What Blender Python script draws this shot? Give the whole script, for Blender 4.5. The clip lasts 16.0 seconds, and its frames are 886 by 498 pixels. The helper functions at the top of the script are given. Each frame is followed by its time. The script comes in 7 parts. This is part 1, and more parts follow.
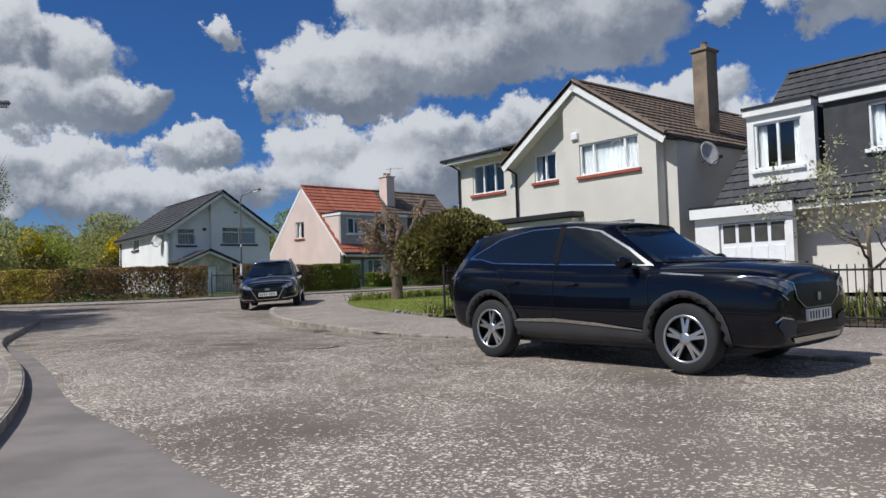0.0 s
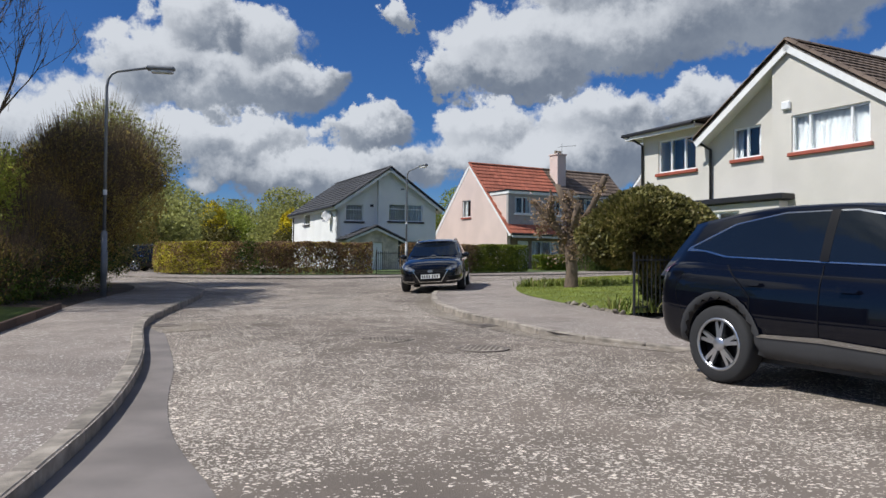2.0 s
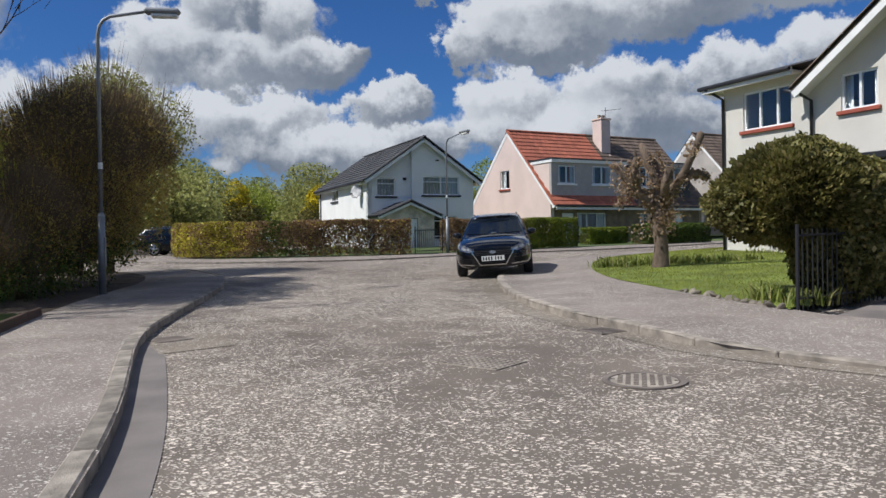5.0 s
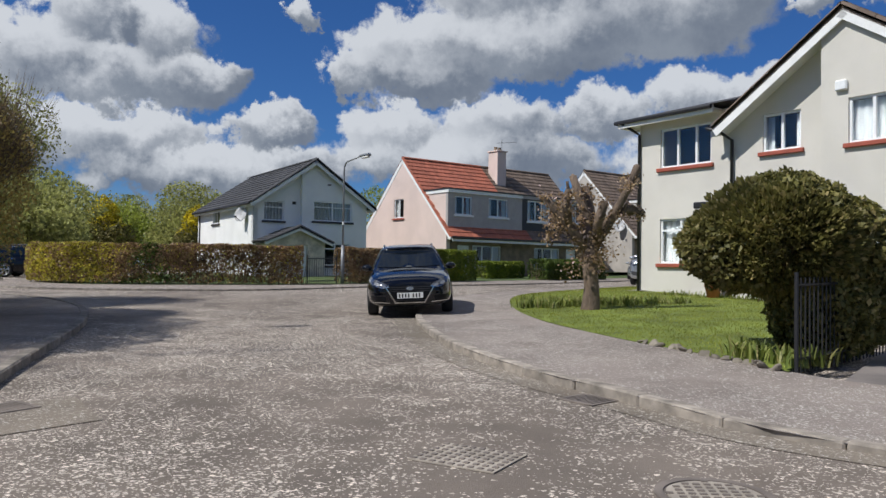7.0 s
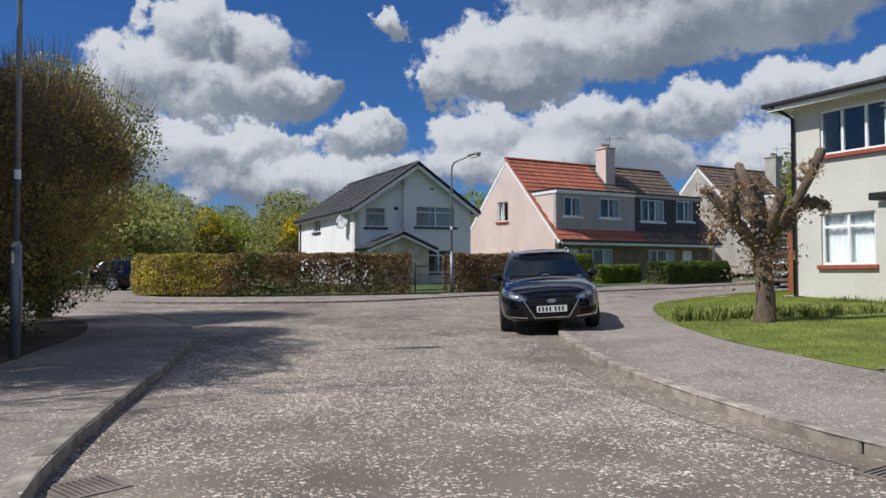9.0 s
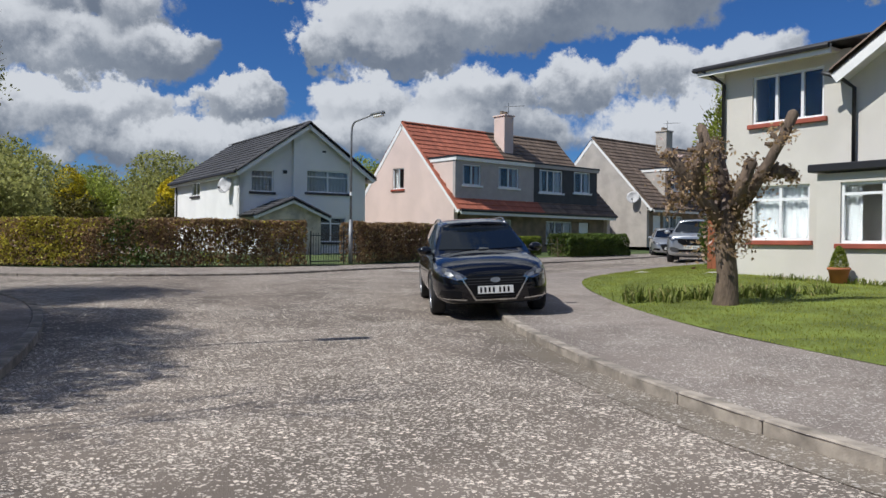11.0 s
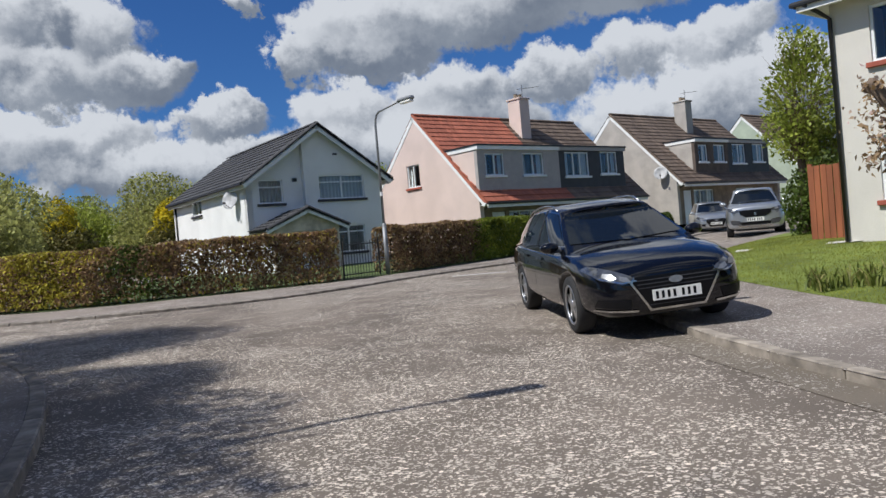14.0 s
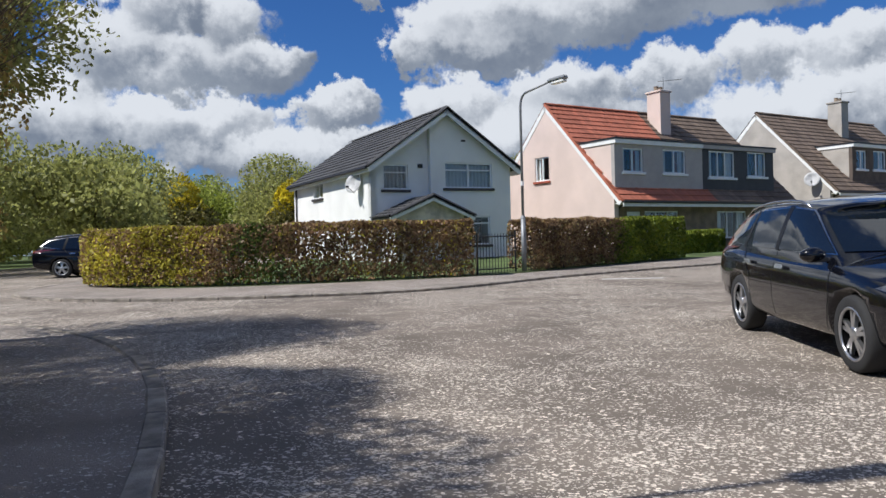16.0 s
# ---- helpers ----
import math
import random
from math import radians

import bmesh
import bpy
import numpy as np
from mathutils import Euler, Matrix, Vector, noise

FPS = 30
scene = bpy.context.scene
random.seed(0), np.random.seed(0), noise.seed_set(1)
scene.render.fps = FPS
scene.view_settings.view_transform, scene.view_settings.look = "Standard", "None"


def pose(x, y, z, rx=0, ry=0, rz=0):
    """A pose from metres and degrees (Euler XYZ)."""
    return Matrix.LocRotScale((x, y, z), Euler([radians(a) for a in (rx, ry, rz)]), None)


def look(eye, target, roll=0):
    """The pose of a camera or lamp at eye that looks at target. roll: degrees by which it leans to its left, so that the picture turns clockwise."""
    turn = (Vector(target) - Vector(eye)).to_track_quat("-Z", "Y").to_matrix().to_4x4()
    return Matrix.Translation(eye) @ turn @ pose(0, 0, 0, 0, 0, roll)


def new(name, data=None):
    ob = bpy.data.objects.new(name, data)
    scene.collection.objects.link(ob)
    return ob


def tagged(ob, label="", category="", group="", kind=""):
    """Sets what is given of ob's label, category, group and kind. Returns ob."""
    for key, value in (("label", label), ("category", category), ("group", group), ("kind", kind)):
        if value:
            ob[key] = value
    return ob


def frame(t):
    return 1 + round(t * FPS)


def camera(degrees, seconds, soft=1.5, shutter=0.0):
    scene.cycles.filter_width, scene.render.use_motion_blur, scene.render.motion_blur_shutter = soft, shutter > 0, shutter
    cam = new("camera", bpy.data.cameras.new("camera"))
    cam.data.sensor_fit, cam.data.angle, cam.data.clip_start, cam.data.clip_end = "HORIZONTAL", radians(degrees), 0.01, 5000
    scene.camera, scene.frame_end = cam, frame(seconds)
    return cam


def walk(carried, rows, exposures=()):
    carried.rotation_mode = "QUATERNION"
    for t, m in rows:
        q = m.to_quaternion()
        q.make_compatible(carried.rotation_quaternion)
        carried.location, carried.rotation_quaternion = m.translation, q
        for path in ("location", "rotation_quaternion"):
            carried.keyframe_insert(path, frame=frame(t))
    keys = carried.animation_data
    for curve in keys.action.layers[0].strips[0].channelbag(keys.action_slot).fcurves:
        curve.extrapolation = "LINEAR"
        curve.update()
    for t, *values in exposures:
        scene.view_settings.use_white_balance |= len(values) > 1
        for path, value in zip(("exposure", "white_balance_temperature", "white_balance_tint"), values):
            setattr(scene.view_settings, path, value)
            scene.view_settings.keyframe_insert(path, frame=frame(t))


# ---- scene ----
cam = camera(58.6, 16.0)
METRES, EYE, TILT, LEAN, TURN = 18.39, 1.3425, 0.0, 0.0, 0.0
ROWS = [
    (0.0, 0.0, 0.0, 0.0, 0.08, 2.61, 1.75),
    (0.5, -0.0021, 0.0283, 0.0007, 2.77, 1.76, 1.33),
    (1.0, -0.0065, 0.059, 0.0027, 5.97, 1.51, 0.61),
    (1.5, -0.0135, 0.0896, 0.0045, 9.01, 1.44, -0.05),
    (2.0, -0.022, 0.1203, 0.0071, 11.93, 1.33, -0.43),
    (2.5, -0.0334, 0.1486, 0.0085, 14.53, 0.94, -0.4),
    (3.0, -0.0436, 0.1767, 0.0097, 16.64, -0.0, 0.35),
    (5.5, -0.1251, 0.3148, 0.0161, 11.83, -0.59, 0.43),
    (6.0, -0.1406, 0.3387, 0.0177, 8.93, 0.27, -1.02),
    (6.5, -0.1531, 0.3661, 0.0181, 6.24, 0.62, -1.6),
    (7.0, -0.1668, 0.3916, 0.0204, 4.9, 1.57, -0.86),
    (7.5, -0.1791, 0.419, 0.0234, 3.63, 6.16, 0.07),
    (8.0, -0.195, 0.4449, 0.0234, 4.84, 5.16, -0.29),
    (8.5, -0.2098, 0.4711, 0.0239, 7.57, 2.25, -0.24),
    (9.0, -0.225, 0.4979, 0.0251, 11.55, 1.85, 0.16),
    (9.5, -0.242, 0.5253, 0.0267, 9.99, 1.81, -0.22),
    (10.0, -0.2556, 0.5555, 0.0279, 6.74, 0.94, -0.53),
    (12.5, -0.3258, 0.6984, 0.0281, 1.82, -1.93, -0.52),
    (13.0, -0.3428, 0.7279, 0.0285, 2.57, -2.61, 0.71),
    (13.5, -0.3603, 0.7574, 0.0298, 2.8, -2.13, 3.32),
    (14.0, -0.3768, 0.7835, 0.0311, 2.48, -0.42, 4.95),
    (14.5, -0.3908, 0.8108, 0.0335, 3.23, 0.71, 4.36),
    (15.0, -0.4076, 0.8376, 0.0335, 4.7, 0.9, 2.45),
    (15.5, -0.4223, 0.8624, 0.0328, 7.32, 0.62, 1.47),
    (16.0, -0.4396, 0.8886, 0.0313, 9.97, -0.29, 1.49),
]
walk(cam, [(t, pose(0, 0, EYE, TILT, LEAN, TURN) @ pose(METRES * x, METRES * y, METRES * z, 90 + pitch, roll, yaw)) for t, x, y, z, yaw, pitch, roll in ROWS],
     [(0.0, -0.16), (2.5, -0.06), (6.5, -0.12), (7.5, -0.18), (8.5, -0.1), (10.0, -0.13), (12.5, -0.12), (14.5, -0.06), (16.0, 0.1)])

# ---- world, sun, exposure ----
SUN = Vector((-0.856, -0.517, 0.0)).normalized() * math.cos(radians(51)) + Vector((0, 0, math.sin(radians(51))))
sun = new("sun", bpy.data.lights.new("sun", "SUN"))
sun.data.energy, sun.data.angle, sun.data.color = 4.85, radians(0.6), (1.0, 0.985, 0.955)
sun.matrix_world = look(SUN * 100, (0, 0, 0))
scene.view_settings.exposure = 0.0


def link(nt, a, ao, b, bi):
    nt.links.new(a.outputs[ao], b.inputs[bi])


def mnode(nt, op, a, b=None, c=None):
    """A math node on sockets or numbers."""
    n = nt.nodes.new("ShaderNodeMath")
    n.operation = op
    for i, v in enumerate((a, b, c)):
        if v is None:
            continue
        if isinstance(v, (int, float)):
            n.inputs[i].default_value = v
        else:
            nt.links.new(v, n.inputs[i])
    return n.outputs[0]


def smooth(nt, x, lo, hi):
    n = nt.nodes.new("ShaderNodeMapRange")
    n.interpolation_type = "SMOOTHSTEP"
    n.inputs[1].default_value, n.inputs[2].default_value = lo, hi
    nt.links.new(x, n.inputs[0])
    return n.outputs[0]


def mix(nt, f, a, b, mode="MIX"):
    n = nt.nodes.new("ShaderNodeMix")
    n.data_type, n.blend_type = "RGBA", mode
    for i, v in ((0, f), (6, a), (7, b)):
        if isinstance(v, (int, float)):
            n.inputs[i].default_value = v
        elif isinstance(v, tuple):
            n.inputs[i].default_value = (*v[:3], 1)
        else:
            nt.links.new(v, n.inputs[i])
    return n.outputs[2]


def cloud_group():
    """Heaps of cumulus: the height of a field of puffs at a bearing and a height above the horizon, in degrees."""
    g = bpy.data.node_groups.new("cumulus", "ShaderNodeTree")
    g.interface.new_socket("bearing", in_out="INPUT", socket_type="NodeSocketVector")
    g.interface.new_socket("field", in_out="OUTPUT", socket_type="NodeSocketFloat")
    gi, go = g.nodes.new("NodeGroupInput"), g.nodes.new("NodeGroupOutput")
    heaps = (
        ((-29.4, 17.0), (4.0, 3.2)), ((-25.2, 15.8), (4.2, 3.0)), ((-32, 13.4), (5.5, 3.5)), ((-26.5, 12.6), (8.0, 3.0)), ((-22.4, 13.4), (3.6, 1.9)),
        ((-15.1, 17.9), (1.6, 1.3)),
        ((-0.5, 20.5), (8.5, 5.0)), ((9.5, 20.5), (10, 6.0)), ((-7.5, 15.6), (7.0, 3.6)), ((1, 16.2), (11, 3.4)), ((11, 18), (9, 4)), ((-11.5, 14.0), (3.4, 2.0)),
        ((-6.5, 13.6), (7.0, 2.2)), ((20.2, 18.2), (1.8, 1.7)), ((27.5, 18.6), (5, 4)),
        ((-8.7, 9.9), (5, 2.6)), ((-1, 10.4), (6, 2.8)), ((6.4, 11.0), (5, 2.5)), ((-3, 7.7), (14, 3.0)), ((13, 12.2), (4.4, 2.5)), ((18, 12), (5, 2.5)), ((20, 8), (16, 4)),
        ((-24.5, 9.1), (4.2, 2.0)), ((-17.8, 9.8), (4.2, 1.8)), ((-28.7, 8.6), (6, 2.5)), ((-20.8, 6.8), (13, 2.8)), ((-38, 8), (10, 5)), ((-52, 14), (12, 6)), ((45, 14), (12, 6)),
        ((80, 20), (20, 8)), ((120, 14), (24, 8)), ((165, 22), (22, 9)), ((-85, 16), (16, 7)), ((-125, 24), (24, 9)), ((-165, 12), (18, 6)), ((30, 45), (30, 9)), ((-140, 55), (30, 9)),
        # high heaps out of view, added to make the fill light less blue
        ((-5, 36), (26, 9)), ((-50, 38), (24, 10)), ((75, 42), (26, 12)), ((120, 58), (40, 12)), ((-95, 46), (28, 12)), ((-20, 62), (50, 12)), ((160, 40), (26, 10)),
    )
    g.interface.new_socket("top", in_out="OUTPUT", socket_type="NodeSocketFloat")
    out, weight, lit = None, None, None
    for centre, size in heaps:
        s = g.nodes.new("ShaderNodeVectorMath")
        s.operation = "SUBTRACT"
        s.inputs[1].default_value = (*centre, 0)
        g.links.new(gi.outputs[0], s.inputs[0])
        m = g.nodes.new("ShaderNodeVectorMath")
        m.operation = "MULTIPLY"
        m.inputs[1].default_value = (1.04 / size[0], 1.04 / size[1], 0)
        g.links.new(s.outputs[0], m.inputs[0])
        d = g.nodes.new("ShaderNodeVectorMath")
        d.operation = "LENGTH"
        g.links.new(m.outputs[0], d.inputs[0])
        f = mnode(g, "SUBTRACT", 1.0, d.outputs["Value"])
        # how far towards the sunny upper left side of its heap a place lies
        side = g.nodes.new("ShaderNodeVectorMath")
        side.operation = "DOT_PRODUCT"
        side.inputs[1].default_value = (-0.35, 0.94, 0)
        g.links.new(m.outputs[0], side.inputs[0])
        w = mnode(g, "POWER", mnode(g, "MAXIMUM", mnode(g, "ADD", f, 0.25), 0.0001), 3.0)
        sw = mnode(g, "MULTIPLY", side.outputs["Value"], w)
        out = f if out is None else mnode(g, "SMOOTH_MAX", out, f, 0.12)
        weight = w if weight is None else mnode(g, "ADD", weight, w)
        lit = sw if lit is None else mnode(g, "ADD", lit, sw)
    g.links.new(out, go.inputs[0])
    g.links.new(mnode(g, "DIVIDE", lit, weight), go.inputs[1])
    return g


def build_world():
    w = bpy.data.worlds.new("world")
    scene.world = w
    w.use_nodes = True
    nt = w.node_tree
    nt.nodes.clear()
    sky = nt.nodes.new("ShaderNodeTexSky")
    sky.sky_type, sky.sun_disc = "NISHITA", False
    sky.sun_elevation, sky.sun_rotation = radians(51), math.atan2(SUN.x, SUN.y)
    sky.air_density, sky.dust_density, sky.ozone_density = 1.0, 0.3, 3.0
    tc = nt.nodes.new("ShaderNodeTexCoord")
    sep = nt.nodes.new("ShaderNodeSeparateXYZ")
    link(nt, tc, "Generated", sep, 0)
    az = mnode(nt, "MULTIPLY", mnode(nt, "ARCTAN2", sep.outputs[0], sep.outputs[1]), 180 / math.pi)
    el = mnode(nt, "MULTIPLY", mnode(nt, "ARCSINE", sep.outputs[2]), 180 / math.pi)
    n1 = nt.nodes.new("ShaderNodeTexNoise")
    n1.inputs["Scale"].default_value, n1.inputs["Detail"].default_value, n1.inputs["Roughness"].default_value = 11, 9, 0.62
    link(nt, tc, "Generated", n1, "Vector")
    n2 = nt.nodes.new("ShaderNodeTexNoise")
    n2.inputs["Scale"].default_value, n2.inputs["Detail"].default_value, n2.inputs["Roughness"].default_value = 34, 8, 0.62
    link(nt, tc, "Generated", n2, "Vector")
    group = cloud_group()

    def bearing():
        """Bearing and height, pushed about by two sizes of billow."""
        c = nt.nodes.new("ShaderNodeCombineXYZ")
        nt.links.new(az, c.inputs[0])
        nt.links.new(el, c.inputs[1])
        out = c.outputs[0]
        for n, size in ((n1, 8.0), (n2, 3.0)):
            s = nt.nodes.new("ShaderNodeVectorMath")
            s.operation = "SUBTRACT"
            s.inputs[1].default_value = (0.5, 0.5, 0.5)
            link(nt, n, "Color", s, 0)
            m = nt.nodes.new("ShaderNodeVectorMath")
            m.operation = "MULTIPLY_ADD"
            m.inputs[1].default_value = (size, size * 0.8, 0)
            nt.links.new(s.outputs[0], m.inputs[0])
            nt.links.new(out, m.inputs[2])
            out = m.outputs[0]
        return out
    here_at = bearing()

    n = nt.nodes.new("ShaderNodeGroup")
    n.node_tree = group
    nt.links.new(here_at, n.inputs[0])
    rag = mnode(nt, "MULTIPLY", mnode(nt, "SUBTRACT", n2.outputs[0], 0.5), 0.5)
    puff = mnode(nt, "MULTIPLY", mnode(nt, "SUBTRACT", n1.outputs[0], 0.5), 1.2)
    cover = smooth(nt, mnode(nt, "ADD", n.outputs[0], rag), 0.08, 0.30)
    top = mnode(nt, "ADD", n.outputs[1], mnode(nt, "ADD", rag, puff))
    body = mix(nt, smooth(nt, n1.outputs[0], 0.3, 0.7), (1.9, 2.3, 3.0), (3.1, 3.55, 4.25))
    cloud = mix(nt, smooth(nt, top, -0.42, 0.40), body, (7.9, 8.3, 8.9))
    blue = mix(nt, 1.0, sky.outputs[0], (0.275, 0.55, 0.97), "MULTIPLY")
    low = smooth(nt, el, -1.0, 7.0)
    hazed = mix(nt, mnode(nt, "MULTIPLY", mnode(nt, "SUBTRACT", 1.0, low), 0.7), blue, (4.6, 5.3, 6.2))
    out = mix(nt, mnode(nt, "MULTIPLY", cover, 0.97), hazed, cloud)
    bg = nt.nodes.new("ShaderNodeBackground")
    bg.inputs[1].default_value = 0.088
    nt.links.new(out, bg.inputs[0])
    o = nt.nodes.new("ShaderNodeOutputWorld")
    link(nt, bg, 0, o, 0)


build_world()

# ---- materials ----


def material(name, colour, rough=0.7, metal=0.0, var=0.25, scale=3.0, fine=60.0, bump=0.25, bdist=0.01, island=0.0, coat=0.0, spec=0.5, trans=0.0, tint=None, stretch=None, objrand=0.0):
    """A surface with broad stains, fine grain and relief at real size."""
    m = bpy.data.materials.new(name)
    m.use_nodes = True
    nt = m.node_tree
    p = nt.nodes["Principled BSDF"]
    p.inputs["Roughness"].default_value, p.inputs["Metallic"].default_value = rough, metal
    p.inputs["Coat Weight"].default_value, p.inputs["Coat Roughness"].default_value = coat, 0.03
    p.inputs["Specular IOR Level"].default_value = spec
    p.inputs["Transmission Weight"].default_value = trans
    tc = nt.nodes.new("ShaderNodeTexCoord")
    vec = tc.outputs["Object"]
    if stretch:
        mp = nt.nodes.new("ShaderNodeMapping")
        mp.inputs["Scale"].default_value = stretch
        nt.links.new(vec, mp.inputs[0])
        vec = mp.outputs[0]
    big, small = nt.nodes.new("ShaderNodeTexNoise"), nt.nodes.new("ShaderNodeTexNoise")
    big.inputs["Scale"].default_value, big.inputs["Detail"].default_value = scale, 6
    small.inputs["Scale"].default_value, small.inputs["Detail"].default_value = fine, 3
    nt.links.new(vec, big.inputs["Vector"])
    nt.links.new(vec, small.inputs["Vector"])
    dark = tuple(c * (1 - var) for c in colour)
    light = tuple(min(1, c * (1 + var)) for c in colour)
    if tint:
        dark = tint
    col = mix(nt, smooth(nt, big.outputs[0], 0.3, 0.7), dark, light)
    col = mix(nt, 0.5, col, mix(nt, small.outputs[0], (0.72, 0.72, 0.72), (1.28, 1.28, 1.28)), "MULTIPLY")
    if island or objrand:
        if island:
            r = nt.nodes.new("ShaderNodeNewGeometry").outputs["Random Per Island"]
        else:
            r = nt.nodes.new("ShaderNodeObjectInfo").outputs["Random"]
        k = island or objrand
        col = mix(nt, 1.0, col, mix(nt, r, (1 - k,) * 3, (1 + k,) * 3), "MULTIPLY")
    nt.links.new(col, p.inputs["Base Color"])
    if bump:
        b = nt.nodes.new("ShaderNodeBump")
        b.inputs["Strength"].default_value, b.inputs["Distance"].default_value = bump, bdist
        nt.links.new(small.outputs[0], b.inputs["Height"])
        nt.links.new(b.outputs[0], p.inputs["Normal"])
    return m


def leaf_material(name, a, b, c=None, trans=0.35):
    """Leaves whose colour runs from a to b (and c) from leaf to leaf, and that let some light through."""
    m = bpy.data.materials.new(name)
    m.use_nodes = True
    nt = m.node_tree
    p = nt.nodes["Principled BSDF"]
    p.inputs["Roughness"].default_value = 0.5
    p.inputs["Specular IOR Level"].default_value = 0.3
    r = nt.nodes.new("ShaderNodeNewGeometry").outputs["Random Per Island"]
    ramp = nt.nodes.new("ShaderNodeValToRGB")
    e = ramp.color_ramp.elements
    e[0].color, e[1].color = (*a, 1), (*b, 1)
    if c:
        x = ramp.color_ramp.elements.new(0.8)
        x.color = (*b, 1)
        e[len(e) - 1].color = (*c, 1)
    nt.links.new(r, ramp.inputs[0])
    n = nt.nodes.new("ShaderNodeTexNoise")
    n.inputs["Scale"].default_value = 1.1
    tc = nt.nodes.new("ShaderNodeTexCoord")
    link(nt, tc, "Object", n, "Vector")
    col = mix(nt, 1.0, ramp.outputs[0], mix(nt, smooth(nt, n.outputs[0], 0.3, 0.7), (0.7, 0.7, 0.7), (1.25, 1.25, 1.25)), "MULTIPLY")
    nt.links.new(col, p.inputs["Base Color"])
    t = nt.nodes.new("ShaderNodeBsdfTranslucent")
    nt.links.new(col, t.inputs[0])
    ms = nt.nodes.new("ShaderNodeMixShader")
    ms.inputs[0].default_value = trans
    link(nt, p, 0, ms, 1)
    link(nt, t, 0, ms, 2)
    nt.links.new(ms.outputs[0], nt.nodes["Material Output"].inputs[0])
    return m


def chipped(name, base, chip, amount, worn=0.5, size=28.0):
    """Surface dressing: pale flat chips bedded in dark binder, thinned out where traffic has worn them away."""
    m = bpy.data.materials.new(name)
    m.use_nodes = True
    nt = m.node_tree
    p = nt.nodes["Principled BSDF"]
    p.inputs["Roughness"].default_value = 0.85
    p.inputs["Specular IOR Level"].default_value = 0.3
    tc = nt.nodes.new("ShaderNodeTexCoord")
    vec = tc.outputs["Object"]

    def noise_at(scale, detail=5, rough=0.5):
        n = nt.nodes.new("ShaderNodeTexNoise")
        n.inputs["Scale"].default_value, n.inputs["Detail"].default_value, n.inputs["Roughness"].default_value = scale, detail, rough
        nt.links.new(vec, n.inputs["Vector"])
        return n.outputs[0]
    worn_map = smooth(nt, noise_at(0.36, 4), 0.36, 0.62)
    patch = smooth(nt, noise_at(1.9, 6, 0.6), 0.36, 0.66)
    share = mnode(nt, "MULTIPLY", mnode(nt, "ADD", mnode(nt, "MULTIPLY", worn_map, worn), mnode(nt, "MULTIPLY", patch, 0.6)), amount)
    # chips of uneven outline: the field is pushed about before it is cut into cells
    warp = nt.nodes.new("ShaderNodeTexNoise")
    warp.inputs["Scale"].default_value, warp.inputs["Detail"].default_value = 38, 2
    nt.links.new(vec, warp.inputs["Vector"])
    push = nt.nodes.new("ShaderNodeVectorMath")
    push.operation = "MULTIPLY_ADD"
    push.inputs[1].default_value = (0.03, 0.03, 0)
    link(nt, warp, "Color", push, 0)
    nt.links.new(vec, push.inputs[2])
    mask, tone = None, None
    # four lays of chips of two sizes, long in different directions
    for turn, scale, part_of in ((0.2, 0.8, 0.34), (1.25, 1.05, 0.34), (2.3, 1.5, 0.34), (0.9, 2.1, 0.40)):
        mp = nt.nodes.new("ShaderNodeMapping")
        mp.inputs["Rotation"].default_value = (0, 0, turn)
        mp.inputs["Scale"].default_value = (size * scale * 0.82, size * scale * 1.05, size * scale)
        nt.links.new(push.outputs[0], mp.inputs[0])
        v = nt.nodes.new("ShaderNodeTexVoronoi")
        v.voronoi_dimensions = "2D"
        v.inputs["Scale"].default_value = 1.0
        nt.links.new(mp.outputs[0], v.inputs["Vector"])
        sep = nt.nodes.new("ShaderNodeSeparateColor")
        nt.links.new(v.outputs["Color"], sep.inputs[0])
        reach = mnode(nt, "MULTIPLY_ADD", sep.outputs[2], 0.20, 0.27)
        inside = smooth(nt, mnode(nt, "SUBTRACT", reach, v.outputs["Distance"]), 0.0, 0.09)
        one = mnode(nt, "MULTIPLY", inside, mnode(nt, "LESS_THAN", sep.outputs[0], mnode(nt, "MULTIPLY", share, part_of)))
        mask = one if mask is None else mnode(nt, "MAXIMUM", mask, one)
        tone = sep.outputs[1] if tone is None else tone
    chips = mix(nt, tone, tuple(c * 0.62 for c in chip), tuple(min(1, c * 1.2) for c in chip))
    ground = mix(nt, smooth(nt, noise_at(0.8, 6), 0.3, 0.7), tuple(c * 0.8 for c in base), tuple(c * 1.22 for c in base))
    ground = mix(nt, 0.8, ground, mix(nt, noise_at(90, 3), (0.5, 0.5, 0.5), (1.5, 1.5, 1.5)), "MULTIPLY")
    # rubbed stone dust where the chips lie thick
    ground = mix(nt, mnode(nt, "MULTIPLY", mnode(nt, "MINIMUM", share, 1.0), 0.09), ground, tuple(c * 0.62 for c in chip))
    stain = smooth(nt, noise_at(0.55, 7, 0.65), 0.56, 0.72)
    ground = mix(nt, mnode(nt, "MULTIPLY", stain, 0.5), ground, (0.10, 0.078, 0.062))
    nt.links.new(mix(nt, mask, ground, chips), p.inputs["Base Color"])
    b = nt.nodes.new("ShaderNodeBump")
    b.inputs["Strength"].default_value, b.inputs["Distance"].default_value = 0.6, 0.012
    nt.links.new(mnode(nt, "ADD", mnode(nt, "MULTIPLY", mask, 0.6), noise_at(120, 2)), b.inputs["Height"])
    nt.links.new(b.outputs[0], p.inputs["Normal"])
    return m


